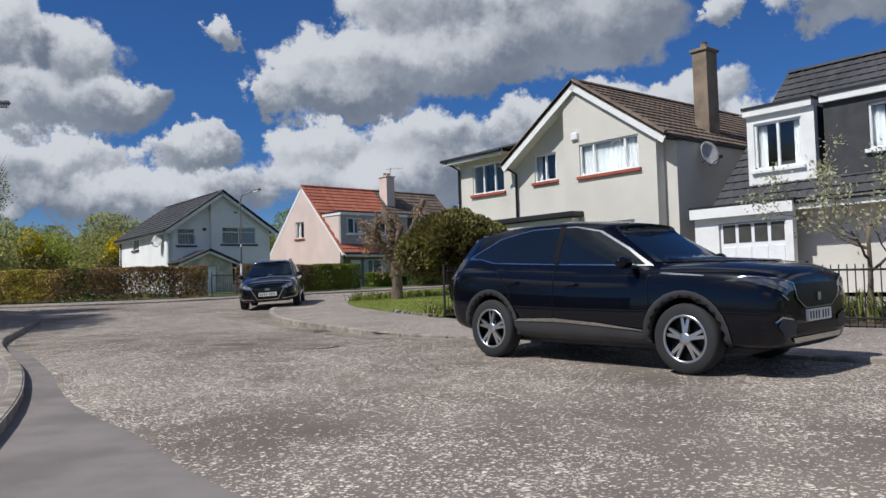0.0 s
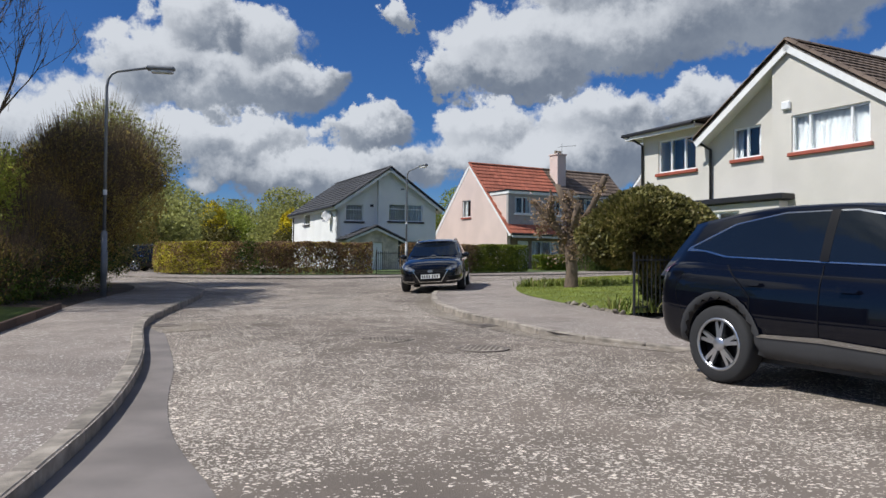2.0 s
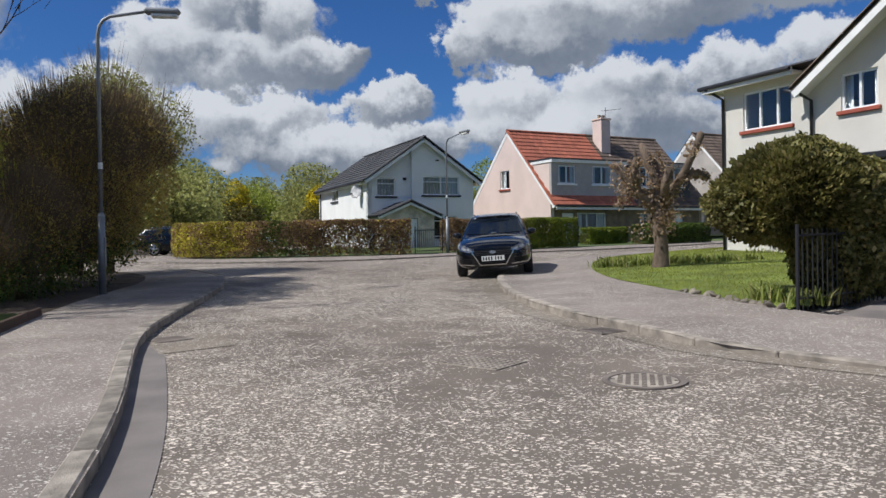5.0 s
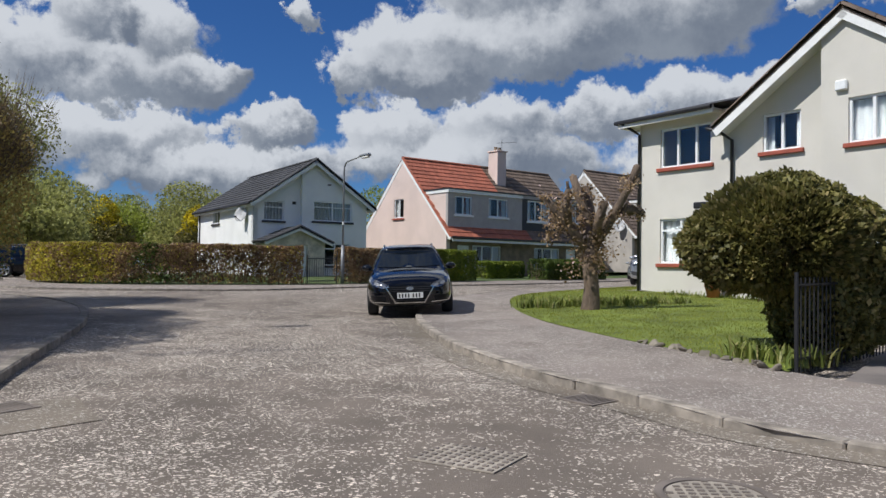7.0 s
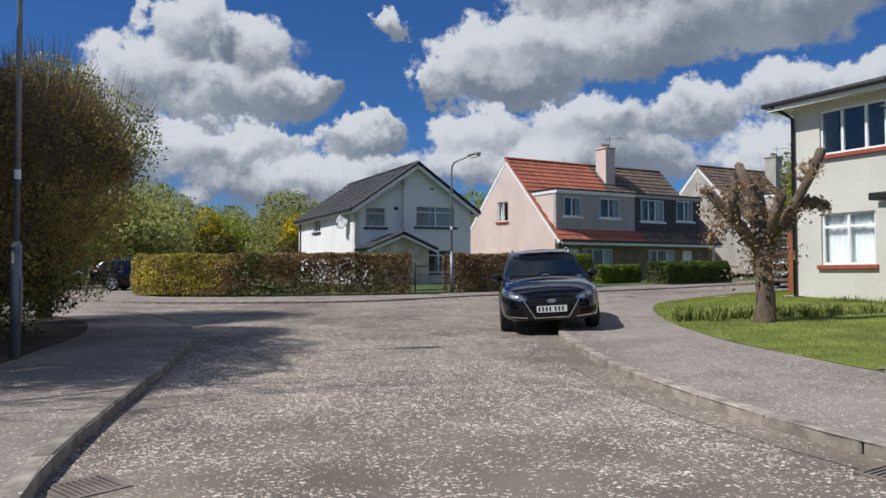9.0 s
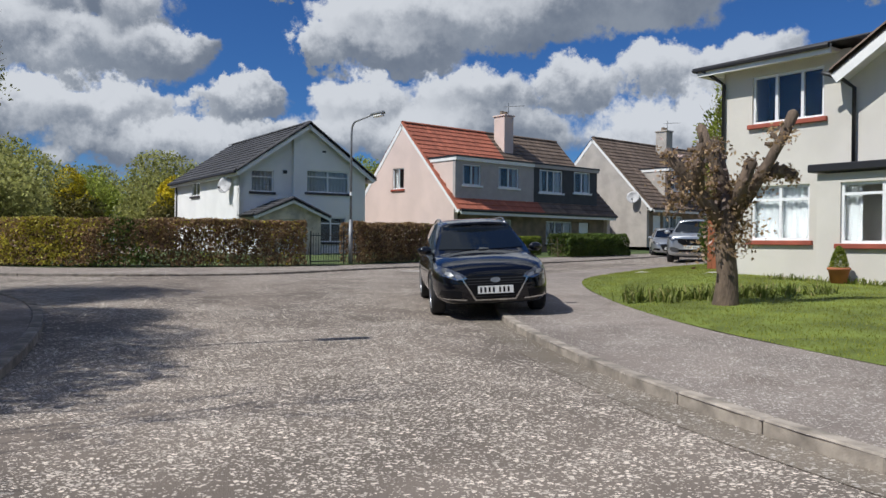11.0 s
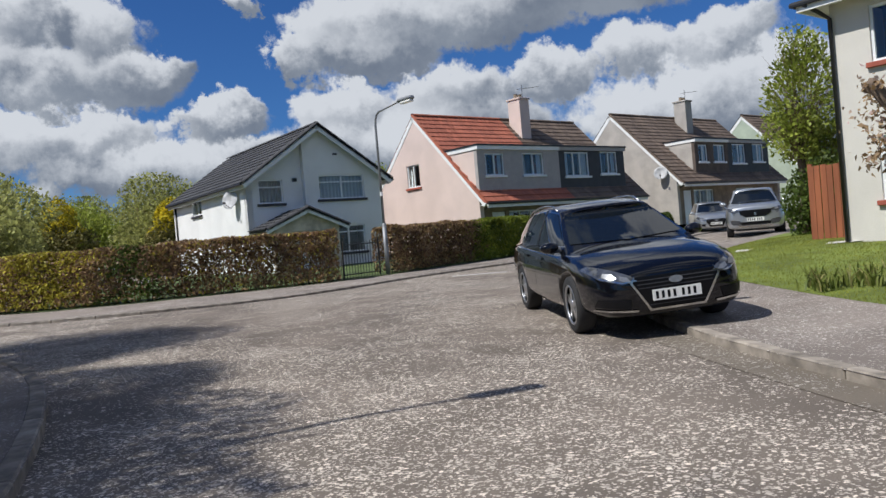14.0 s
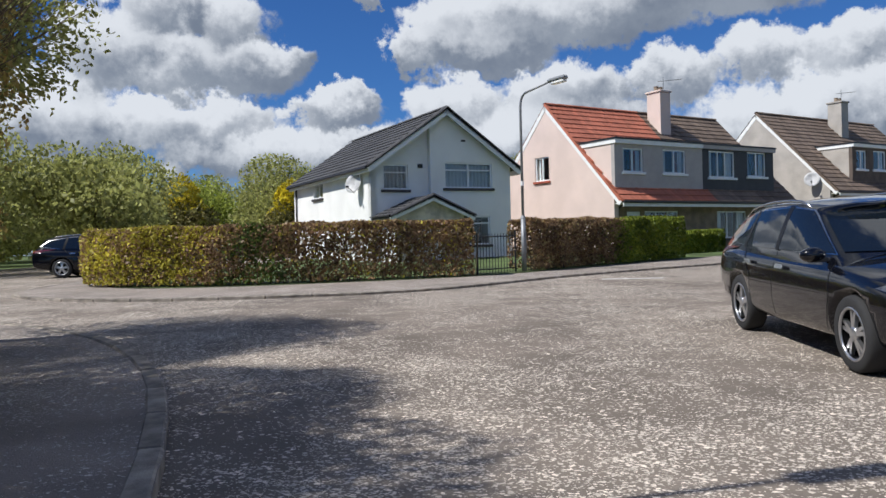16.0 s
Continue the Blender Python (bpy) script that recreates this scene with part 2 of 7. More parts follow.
def glass_material(name, tint=(0.9, 0.95, 0.97), rough=0.01):
    m = bpy.data.materials.new(name)
    m.use_nodes = True
    nt = m.node_tree
    p = nt.nodes["Principled BSDF"]
    p.inputs["Base Color"].default_value = (*tint, 1)
    p.inputs["Roughness"].default_value, p.inputs["Transmission Weight"].default_value, p.inputs["IOR"].default_value = rough, 1.0, 1.45
    return m


M_ROAD = chipped("surface_dressing", (0.174, 0.144, 0.119), (0.75, 0.66, 0.56), 0.66, 0.72, 34)
M_PAVE = chipped("pavement_tarmac", (0.245, 0.207, 0.180), (0.60, 0.55, 0.49), 0.5, 0.5, 40)
M_PATCH = material("smooth_tarmac", (0.185, 0.162, 0.148), 0.85, var=0.2, scale=1.5, fine=140, bump=0.4, bdist=0.006)
M_KERB = material("weathered_kerb", (0.27, 0.235, 0.195), 0.9, var=0.42, scale=4, fine=70, bump=0.5, bdist=0.01, objrand=0.18)
M_DUSTY = material("dusty_iron", (0.36, 0.315, 0.26), 0.85, 0.1, fine=80)
M_IRON = material("cast_iron", (0.185, 0.155, 0.132), 0.75, 0.1, fine=80)
M_GRASS = material("grass_soil", (0.14, 0.18, 0.03), 0.95, var=0.35, scale=1.2, fine=50, bump=0.6, bdist=0.03)
M_ROUGH = material("rough_grass", (0.075, 0.11, 0.03), 0.95, var=0.4, scale=0.6, fine=20, bump=0.6, bdist=0.05)
M_SOIL = material("leaf_litter_soil", (0.09, 0.065, 0.045), 0.95, var=0.35, scale=2, fine=60, bump=0.6, bdist=0.03)
M_CREAM = material("cream_roughcast", (0.62, 0.59, 0.53), 0.9, var=0.06, scale=0.7, fine=110, bump=0.5, bdist=0.012)
M_WHITE = material("white_roughcast", (0.80, 0.80, 0.78), 0.9, var=0.05, scale=0.7, fine=110, bump=0.5, bdist=0.012)
M_PINK = material("pale_pink_roughcast", (0.66, 0.53, 0.47), 0.9, var=0.06, scale=0.7, fine=110, bump=0.5, bdist=0.012)
M_GREENDASH = material("pale_green_roughcast", (0.40, 0.46, 0.36), 0.95, var=0.1, scale=1.2, fine=70, bump=0.6, bdist=0.02)
M_DASH = material("grey_pebbledash", (0.42, 0.385, 0.345), 0.95, var=0.12, scale=1.2, fine=70, bump=0.7, bdist=0.02)
M_GREYCLAD = material("grey_cladding", (0.38, 0.35, 0.335), 0.6, var=0.06, fine=30, bump=0.1)
M_DARKCLAD = material("dark_cladding", (0.035, 0.036, 0.04), 0.6, var=0.15, fine=30, bump=0.1)
M_SLATECLAD = material("slate_hung_cladding", (0.04, 0.041, 0.045), 0.7, var=0.2, fine=30, bump=0.2)
M_BROWNCLAD = material("brown_tile_hanging", (0.10, 0.075, 0.06), 0.8, var=0.2, fine=30, bump=0.2)
M_REDTILE = material("red_concrete_tile", (0.41, 0.13, 0.078), 0.75, var=0.15, scale=1.2, fine=60, bump=0.3, island=0.14)
M_BROWNTILE = material("brown_concrete_tile", (0.155, 0.112, 0.085), 0.85, var=0.25, scale=0.9, fine=60, bump=0.4, island=0.2)
M_DARKTILE = material("dark_grey_tile", (0.052, 0.052, 0.056), 0.75, var=0.2, scale=0.9, fine=60, bump=0.3, island=0.16)
M_UPVC = material("white_upvc", (0.80, 0.81, 0.81), 0.35, var=0.03, fine=20, bump=0.03)
M_FASCIA = material("white_painted_board", (0.78, 0.78, 0.76), 0.55, var=0.05, fine=40, bump=0.08)
M_BLACK = material("black_plastic", (0.018, 0.018, 0.02), 0.45, var=0.1, bump=0.05)
M_REDSILL = material("red_painted_sill", (0.32, 0.075, 0.045), 0.7, var=0.15, fine=40, bump=0.2)
M_DARKSILL = material("dark_painted_sill", (0.05, 0.045, 0.05), 0.6, var=0.1, fine=40, bump=0.1)
M_BROWNCAST = material("brown_roughcast", (0.235, 0.18, 0.13), 0.95, var=0.25, scale=2, fine=60, bump=0.6, bdist=0.02)
M_GLASS = glass_material("window_glass")
M_CURTAIN = material("net_curtain", (0.52, 0.53, 0.53), 0.9, var=0.05, fine=60, bump=0.1)
# near-black: the lack of light indoors is put into the colour
M_DARKIN = material("painted_dim_interior", (0.06, 0.058, 0.055), 0.9)
M_FOUND = material("painted_plinth", (0.62, 0.60, 0.55), 0.9, var=0.12, scale=3)
M_STEEL = material("galvanised_steel", (0.25, 0.26, 0.27), 0.55, 0.5, var=0.15, fine=30, bump=0.05)
M_BARK = material("bark", (0.145, 0.105, 0.075), 0.95, var=0.4, scale=6, fine=35, bump=0.9, bdist=0.03, stretch=(1, 1, 0.3))
M_TWIG = material("twig", (0.17, 0.12, 0.07), 0.9, var=0.3, scale=8)
M_FENCE = material("red_brown_timber", (0.27, 0.085, 0.035), 0.75, var=0.25, scale=3, fine=40, bump=0.3, stretch=(1, 1, 0.15), objrand=0.15)
M_DARKFENCE = material("dark_stained_timber", (0.085, 0.05, 0.035), 0.85, var=0.3, scale=3, fine=40, bump=0.4, stretch=(0.2, 0.2, 1), objrand=0.2)
M_TERRA = material("terracotta", (0.42, 0.15, 0.07), 0.8, var=0.2)
M_STONE = material("garden_stone", (0.19, 0.165, 0.13), 0.9, var=0.3, scale=6, fine=50, bump=0.6, objrand=0.3)
L_BEECH = leaf_material("hedge_brown", (0.17, 0.10, 0.06), (0.38, 0.25, 0.13), (0.44, 0.36, 0.14))
L_BEECHG = leaf_material("hedge_yellow", (0.38, 0.33, 0.05), (0.70, 0.62, 0.09))
L_GREEN = leaf_material("hedge_green", (0.06, 0.095, 0.02), (0.15, 0.21, 0.04))
L_PRIVET = leaf_material("hedge_lime", (0.10, 0.15, 0.02), (0.30, 0.34, 0.04))
L_DARK = leaf_material("bush_dark", (0.10, 0.10, 0.03), (0.24, 0.22, 0.065), (0.42, 0.34, 0.15))
L_OLIVE = leaf_material("thicket_olive", (0.36, 0.235, 0.08), (0.58, 0.47, 0.13), trans=0.5)
L_SPRING = leaf_material("spring_green", (0.20, 0.25, 0.04), (0.42, 0.47, 0.09), trans=0.45)
L_FRESH = leaf_material("fresh_yellow_green", (0.30, 0.33, 0.05), (0.56, 0.58, 0.12), trans=0.55)
L_WOOD = leaf_material("far_wood", (0.25, 0.255, 0.085), (0.44, 0.45, 0.145), trans=0.5)
L_GORSE = leaf_material("gorse_yellow", (0.36, 0.30, 0.02), (0.88, 0.72, 0.05))
L_BLOSSOM = leaf_material("blossom_brown", (0.24, 0.15, 0.07), (0.48, 0.34, 0.20), (0.66, 0.50, 0.47))
L_GRASS = leaf_material("lawn_blades", (0.19, 0.215, 0.028), (0.35, 0.365, 0.065))
L_IRIS = leaf_material("strap_leaves", (0.11, 0.15, 0.03), (0.22, 0.25, 0.06), (0.42, 0.36, 0.16))

# ---- mesh helpers ----


def part(name, bm, mat, parent, label="", smooth_shade=False):
    me = bpy.data.meshes.new(name)
    bm.to_mesh(me)
    bm.free()
    me.materials.append(mat)
    if smooth_shade:
        me.shade_smooth()
    ob = new(name, me)
    ob.parent = parent
    if label:
        ob["label"] = label
    return ob


def thing(name, m, label, category, group="", kind=""):
    e = new(name)
    e.matrix_world = m
    return tagged(e, label, category, group, kind)


def box(bm, x0, x1, y0, y1, z0, z1, bevel=0.0):
    r = bmesh.ops.create_cube(bm, size=1, matrix=Matrix.LocRotScale(((x0 + x1) / 2, (y0 + y1) / 2, (z0 + z1) / 2), None, (abs(x1 - x0), abs(y1 - y0), abs(z1 - z0))))
    if bevel:
        es = {e for v in r["verts"] for e in v.link_edges}
        bmesh.ops.bevel(bm, geom=list(es), offset=bevel, segments=1, affect="EDGES")
    return bm


def boxes(*rows, bevel=0.0):
    bm = bmesh.new()
    for r in rows:
        box(bm, *r, bevel=bevel)
    return bm


def tube(bm, pts, radii, sides=8, cap=True):
    """A bent round bar through the points."""
    pts = [Vector(p) for p in pts]
    rings = []
    for i, p in enumerate(pts):
        d = (pts[min(i + 1, len(pts) - 1)] - pts[max(i - 1, 0)]).normalized()
        a = d.orthogonal().normalized() if abs(d.z) < 0.9 else Vector((1, 0, 0)).cross(d).normalized()
        b = d.cross(a)
        r = radii if isinstance(radii, (int, float)) else radii[i]
        rings.append([bm.verts.new(p + r * (math.cos(k * 2 * math.pi / sides) * a + math.sin(k * 2 * math.pi / sides) * b)) for k in range(sides)])
    for q, s in zip(rings, rings[1:]):
        off = min(range(sides), key=lambda o: sum((q[k].co - s[(k + o) % sides].co).length for k in range(sides)))
        for k in range(sides):
            bm.faces.new((q[k], q[(k + 1) % sides], s[(k + 1 + off) % sides], s[(k + off) % sides]))
    if cap:
        bm.faces.new(rings[0][::-1])
        bm.faces.new(rings[-1])
    return bm


def lathe(bm, profile, steps=24, axis="Z"):
    """Turns (radius, height) pairs about an axis."""
    rings = []
    for r, h in profile:
        ring = []
        for k in range(steps):
            c, s = r * math.cos(k * 2 * math.pi / steps), r * math.sin(k * 2 * math.pi / steps)
            ring.append(bm.verts.new((c, s, h) if axis == "Z" else (c, h, s)))
        rings.append(ring)
    for q, s in zip(rings, rings[1:]):
        for k in range(steps):
            bm.faces.new((q[k], q[(k + 1) % steps], s[(k + 1) % steps], s[k]))
    return bm


def raw_mesh(name, verts, quads, mat, parent=None, tris=False):
    """One mesh from arrays of corners and faces."""
    verts, quads = np.asarray(verts, np.float32), np.asarray(quads, np.int32)
    n = 3 if tris else 4
    me = bpy.data.meshes.new(name)
    me.vertices.add(len(verts))
    me.vertices.foreach_set("co", verts.ravel())
    me.loops.add(quads.size)
    me.loops.foreach_set("vertex_index", quads.ravel())
    me.polygons.add(len(quads))
    me.polygons.foreach_set("loop_start", np.arange(0, quads.size, n, dtype=np.int32))
    me.update(calc_edges=True)
    me.materials.append(mat)
    ob = new(name, me)
    if parent:
        ob.parent = parent
    return ob


def leaves(name, points, size, mat, parent=None, seed=1, up=0.3, long=1.7):
    """Small pointed leaves at the points, each turned its own way."""
    rng = np.random.default_rng(seed)
    p = np.asarray(points, float)
    n = len(p)
    a = rng.normal(size=(n, 3))
    a[:, 2] += up
    a /= np.linalg.norm(a, axis=1)[:, None]
    b = np.cross(a, rng.normal(size=(n, 3)))
    b /= np.linalg.norm(b, axis=1)[:, None] + 1e-9
    c = np.cross(a, b)
    s = size * rng.uniform(0.6, 1.3, (n, 1))
    w = s / long
    v = np.stack([p - a * s / 2, p + b * w / 2 + c * s * 0.12, p + a * s / 2, p - b * w / 2 + c * s * 0.12], 1).reshape(-1, 3)
    return raw_mesh(name, v, np.arange(n * 4).reshape(n, 4), mat, parent)


def twigs(name, starts, ends, radius, mat, parent=None, seed=1):
    """Thin three-sided tapering twigs."""
    s, e = np.asarray(starts, float), np.asarray(ends, float)
    n = len(s)
    d = e - s
    d /= np.linalg.norm(d, axis=1)[:, None] + 1e-9
    rng = np.random.default_rng(seed)
    a = np.cross(d, rng.normal(size=(n, 3)))
    a /= np.linalg.norm(a, axis=1)[:, None] + 1e-9
    b = np.cross(d, a)
    r = np.broadcast_to(np.asarray(radius, float), (n,))[:, None]
    v = []
    for k in range(3):
        o = math.cos(k * 2.0944) * a + math.sin(k * 2.0944) * b
        v += [s + o * r, e + o * r * 0.35]
    v = np.stack(v, 1).reshape(-1, 3)
    i = np.arange(n)[:, None] * 6
    f = np.concatenate([i + np.array([[0, 2, 3, 1]]), i + np.array([[2, 4, 5, 3]]), i + np.array([[4, 0, 1, 5]])])
    return raw_mesh(name, v, f, mat, parent)


# ---- lie of the land ----


def gz(y):
    """Height of the road: it climbs gently and then eases off."""
    y = max(-25.0, min(90.0, y))
    k = 0.5 * (1 + math.tanh((y - 26) / 4))
    return (0.165 + 0.027 * y) * (1 - k) + (0.867 + 0.017 * (y - 26)) * k


def resample(line, step):
    pts = [Vector(p) for p in line]
    # rounded corners
    for _ in range(2):
        q = [pts[0]]
        for a, b in zip(pts, pts[1:]):
            q += [a.lerp(b, 0.25), a.lerp(b, 0.75)]
        pts = q + [pts[-1]]
    out, left = [pts[0]], step
    for a, b in zip(pts, pts[1:]):
        d = (b - a).length
        while d >= left:
            a = a.lerp(b, left / d)
            d -= left
            left = step
            out.append(a.copy())
        left -= d
    out.append(pts[-1])
    return out


def spread(line, n):
    pts = resample(line, 0.05)
    return [pts[round(i * (len(pts) - 1) / (n - 1))] for i in range(n)]


def strip(name, a, b, n, m, off, mat, label, category, bow=0.0, wob=0.0):
    """A sheet between two lines over the ground, off metres above it (the lines' third number adds to that)."""
    a, b = spread(a, n), spread(b, n)
    v = []
    for p, q in zip(a, b):
        for j in range(m + 1):
            r = p.lerp(q, j / m)
            h = off + r.z + bow * 4 * (j / m) * (1 - j / m)
            if wob:
                h += wob * noise.noise((r.x * 0.5, r.y * 0.5, 0))
            v.append((r.x, r.y, gz(r.y) + h))
    f = [(i * (m + 1) + j, (i + 1) * (m + 1) + j, (i + 1) * (m + 1) + j + 1, i * (m + 1) + j + 1) for i in range(n - 1) for j in range(m)]
    ob = raw_mesh(name, v, f, mat)
    ob.data.shade_smooth()
    # faces upward
    if ob.data.polygons[len(f) // 2].normal.z < 0:
        ob.data.flip_normals()
    return tagged(ob, label, category, kind="structure")


KERB_LEFT = [(1.5, -8, 0.1), (-0.7, -1, 0.1), (-1.5, 1.2, 0.1), (-2.4, 3.4, 0.1), (-3.0, 5.1, 0.1), (-3.65, 6.75, 0.1), (-4.2, 7.9, 0.1), (-5.0, 9.4, 0.1), (-5.95, 10.9, 0.1), (-6.95, 12.4, 0.1), (-7.7, 13.75, 0.1), (-8.55, 15.9, 0.1), (-9.25, 17.7, 0.1), (-9.75, 19.0, 0.1), (-10.4, 20.4, 0.1), (-11.2, 21.9, 0.1), (-12.1, 23.2, 0.1), (-13.3, 24.55, 0.1), (-14.95, 25.75, 0.1), (-16.35, 26.4, 0.1), (-20, 27.6, 0.1), (-28, 29.5, 0.1)]
OUTER_LEFT = [(-2.5, -8, 0.1), (-4, 0, 0.1), (-6.0, 6, 0.1), (-7.9, 10.3, 0.1), (-8.45, 11.3, 0.1), (-10.4, 15.2, 0.1), (-11.5, 17.9, 0.1), (-12.4, 20.5, 0.1), (-14.0, 23.0, 0.1), (-15.6, 24.3, 0.1), (-18, 25.2, 0.1), (-28, 27.2, 0.1)]
KERB_RIGHT = [(9, 3.4, 0.09), (6.5, 6.0, 0.09), (4.7, 7.95, 0.08), (4.1, 8.55, 0.03), (2.3, 10.4, 0.03), (0.5, 12.1, 0.03), (-0.2, 12.55, 0.04), (-1.25, 13.25, 0.07), (-1.85, 14.1, 0.1), (-2.25, 14.75, 0.1), (-2.75, 15.45, 0.1), (-3.55, 17.0, 0.1), (-4.2, 19.0, 0.09), (-4.6, 20.7, 0.08), (-4.9, 22.2, 0.08), (-5.0, 24, 0.08), (-4.95, 27, 0.08), (-4.5, 30, 0.08), (-3.6, 33, 0.08), (-2, 36, 0.08), (0.5, 39.5, 0.08), (3.9, 43.6, 0.08), (9, 50, 0.08), (15, 59, 0.08)]
LAWN_EDGE = [(12, 5.6, 0.09), (9.0, 8.5, 0.09), (6.2, 11.2, 0.09), (5.5, 11.8, 0.06), (3.0, 13.7, 0.05), (0.3, 15.7, 0.06), (-0.1, 15.95, 0.1), (-0.65, 17.3, 0.1), (-1.2, 18.2, 0.1), (-1.87, 19.7, 0.1), (-2.5, 21.4, 0.1), (-2.92, 23.5, 0.1), (-3.07, 25.6, 0.1), (-3.1, 28, 0.1), (-2.75, 30.7, 0.1), (-1.5, 33.5, 0.1), (0.4, 37, 0.1), (4.2, 43, 0.1), (10, 50.5, 0.1), (16, 58.5, 0.1)]
KERB_FAR = [(-24, 52, 0.06), (-23.4, 42, 0.06), (-22.5, 36, 0.06), (-21.6, 33, 0.06), (-19.8, 31.3, 0.06), (-17, 30.5, 0.06), (-14.6, 30.75, 0.06), (-12, 31.6, 0.05), (-10.5, 32.9, 0.05), (-9.1, 35.3, 0.05), (-7, 37.9, 0.05), (-3.85, 40.9, 0.05), (-0.8, 44.4, 0.05), (1.6, 48.3, 0.05), (5, 53.5, 0.05), (10.4, 61, 0.05), (18, 71, 0.05)]
FOOT_FAR = [(-21.5, 52, 0.08), (-21.2, 42, 0.08), (-20.7, 36.5, 0.08), (-20.0, 34.2, 0.08), (-18, 33.3, 0.08), (-15.4, 33.7, 0.08), (-13.2, 34.7, 0.08), (-10.7, 35.8, 0.08), (-9.7, 37.1, 0.08), (-7.6, 39.9, 0.08), (-4.9, 43.6, 0.08), (-2.0, 47.3, 0.08), (1.0, 51, 0.08), (5.5, 57.5, 0.08), (15, 72, 0.08)]


def build_ground():
    xs = np.concatenate([np.linspace(-900, -60, 8), np.linspace(-50, 50, 26), np.linspace(60, 900, 8)])
    ys = np.concatenate([np.linspace(-300, -30, 5), np.linspace(-25, 95, 61), np.linspace(110, 1500, 8)])
    v = [(x, y, gz(y) - 0.03) for y in ys for x in xs]
    n = len(xs)
    f = [(j * n + i, j * n + i + 1, (j + 1) * n + i + 1, (j + 1) * n + i) for j in range(len(ys) - 1) for i in range(n - 1)]
    tagged(raw_mesh("ground", v, f, M_ROUGH), "rough green grass running out to the woods", "ground", kind="structure")
    xs, ys = np.linspace(-36, 22, 30), np.linspace(-15, 75, 61)
    v = [(x, y, gz(y)) for y in ys for x in xs]
    n = len(xs)
    f = [(j * n + i, j * n + i + 1, (j + 1) * n + i + 1, (j + 1) * n + i) for j in range(len(ys) - 1) for i in range(n - 1)]
    tagged(raw_mesh("road", v, f, M_ROAD), "worn grey road dressed with pale stone chips", "road", kind="structure")


build_ground()
pave_left = strip("pavement_left", KERB_LEFT, OUTER_LEFT, 90, 8, -0.004, M_PAVE, "grey-brown tarmac pavement with worn chips", "pavement", wob=0.015)
pave_right = strip("pavement_right", KERB_RIGHT, LAWN_EDGE, 110, 8, -0.004, M_PAVE, "grey tarmac pavement curving round the lawn", "pavement", wob=0.01)
pave_far = strip("pavement_far", KERB_FAR, FOOT_FAR, 90, 6, -0.004, M_PAVE, "grey tarmac pavement along the far hedge", "pavement", wob=0.01)
strip("verge_left", [(x, y, h - 0.015) for x, y, h in OUTER_LEFT], [(-40, -8, 0.1), (-40, 6, 0.1), (-40, 14, 0.1), (-40, 20, 0.1), (-34, 24, 0.1), (-30, 26.6, 0.1)], 40, 12, -0.0, M_SOIL, "bare soil and leaf litter under the thicket", "ground", wob=0.06)
strip("lawn", [(x, y, 0.1) for x, y, h in LAWN_EDGE[6:]], [(1.0, 17.4, 0.12), (2.4, 19.8, 0.16), (4.0, 22.4, 0.2), (4.5, 24, 0.2), (3.4, 26.5, 0.22), (1.6, 29.8, 0.24), (1.4, 31.5, 0.24), (3, 34.5, 0.24), (5, 38.5, 0.22), (8, 43.5, 0.2), (14, 50.5, 0.2), (21, 58.5, 0.2)], 70, 14, 0.0, M_GRASS, "short mown green lawn on a low bank", "lawn", bow=0.05)
strip("driveway", [(0.35, 15.66, 0.05), (2.0, 14.5, 0.05), (3.5, 13.3, 0.05), (5.4, 11.85, 0.05)], [(4.6, 22.6, 0.12), (6.0, 21.2, 0.12), (7.4, 20, 0.12), (9.4, 18, 0.12)], 14, 10, 0.006, M_PATCH, "smooth grey tarmac driveway", "driveway")
strip("garden_right", [(5.5, 11.85, 0.08), (7, 10.4, 0.08), (9, 8.5, 0.08), (12, 5.6, 0.08)], [(11.5, 18.5, 0.12), (14, 16, 0.12), (17, 13, 0.12), (20, 10, 0.12)], 14, 10, 0.0, M_SOIL, "planted front garden bed behind railings", "garden", wob=0.05)
strip("garden_far", [(x, y, 0.085) for x, y, h in FOOT_FAR], [(-21, 70, 0.1), (-18, 70, 0.1), (-12, 68, 0.1), (-4, 66, 0.1), (6, 78, 0.1), (14, 86, 0.1), (24, 90, 0.1)], 40, 12, 0.0, M_ROUGH, "front gardens of grass round the far houses", "garden")

# ---- houses ----


def wall(w, z0, z1, openings, thick, m, clips=(), x0=0.0):
    """A wall along x from x0, outer face at y = 0, with openings (x0, x1, z0, z1) right through it; clips are planes that cut its top."""
    bm = bmesh.new()
    us = sorted({x0, x0 + w, *(o[0] for o in openings), *(o[1] for o in openings)})
    zs = sorted({z0, z1, *(o[2] for o in openings), *(o[3] for o in openings)})
    vs = {(u, z): bm.verts.new((u, 0, z)) for u in us for z in zs}
    for a, b in zip(us, us[1:]):
        for c, d in zip(zs, zs[1:]):
            if any(o[0] <= (a + b) / 2 <= o[1] and o[2] <= (c + d) / 2 <= o[3] for o in openings):
                continue
            bm.faces.new((vs[a, c], vs[b, c], vs[b, d], vs[a, d]))
    for co, no in clips:
        bmesh.ops.bisect_plane(bm, geom=bm.verts[:] + bm.edges[:] + bm.faces[:], plane_co=co, plane_no=no, clear_outer=True)
    r = bmesh.ops.extrude_face_region(bm, geom=bm.faces[:])
    bmesh.ops.translate(bm, vec=(0, thick, 0), verts=[g for g in r["geom"] if isinstance(g, bmesh.types.BMVert)])
    bmesh.ops.recalc_face_normals(bm, faces=bm.faces)
    bm.transform(m)
    return bm


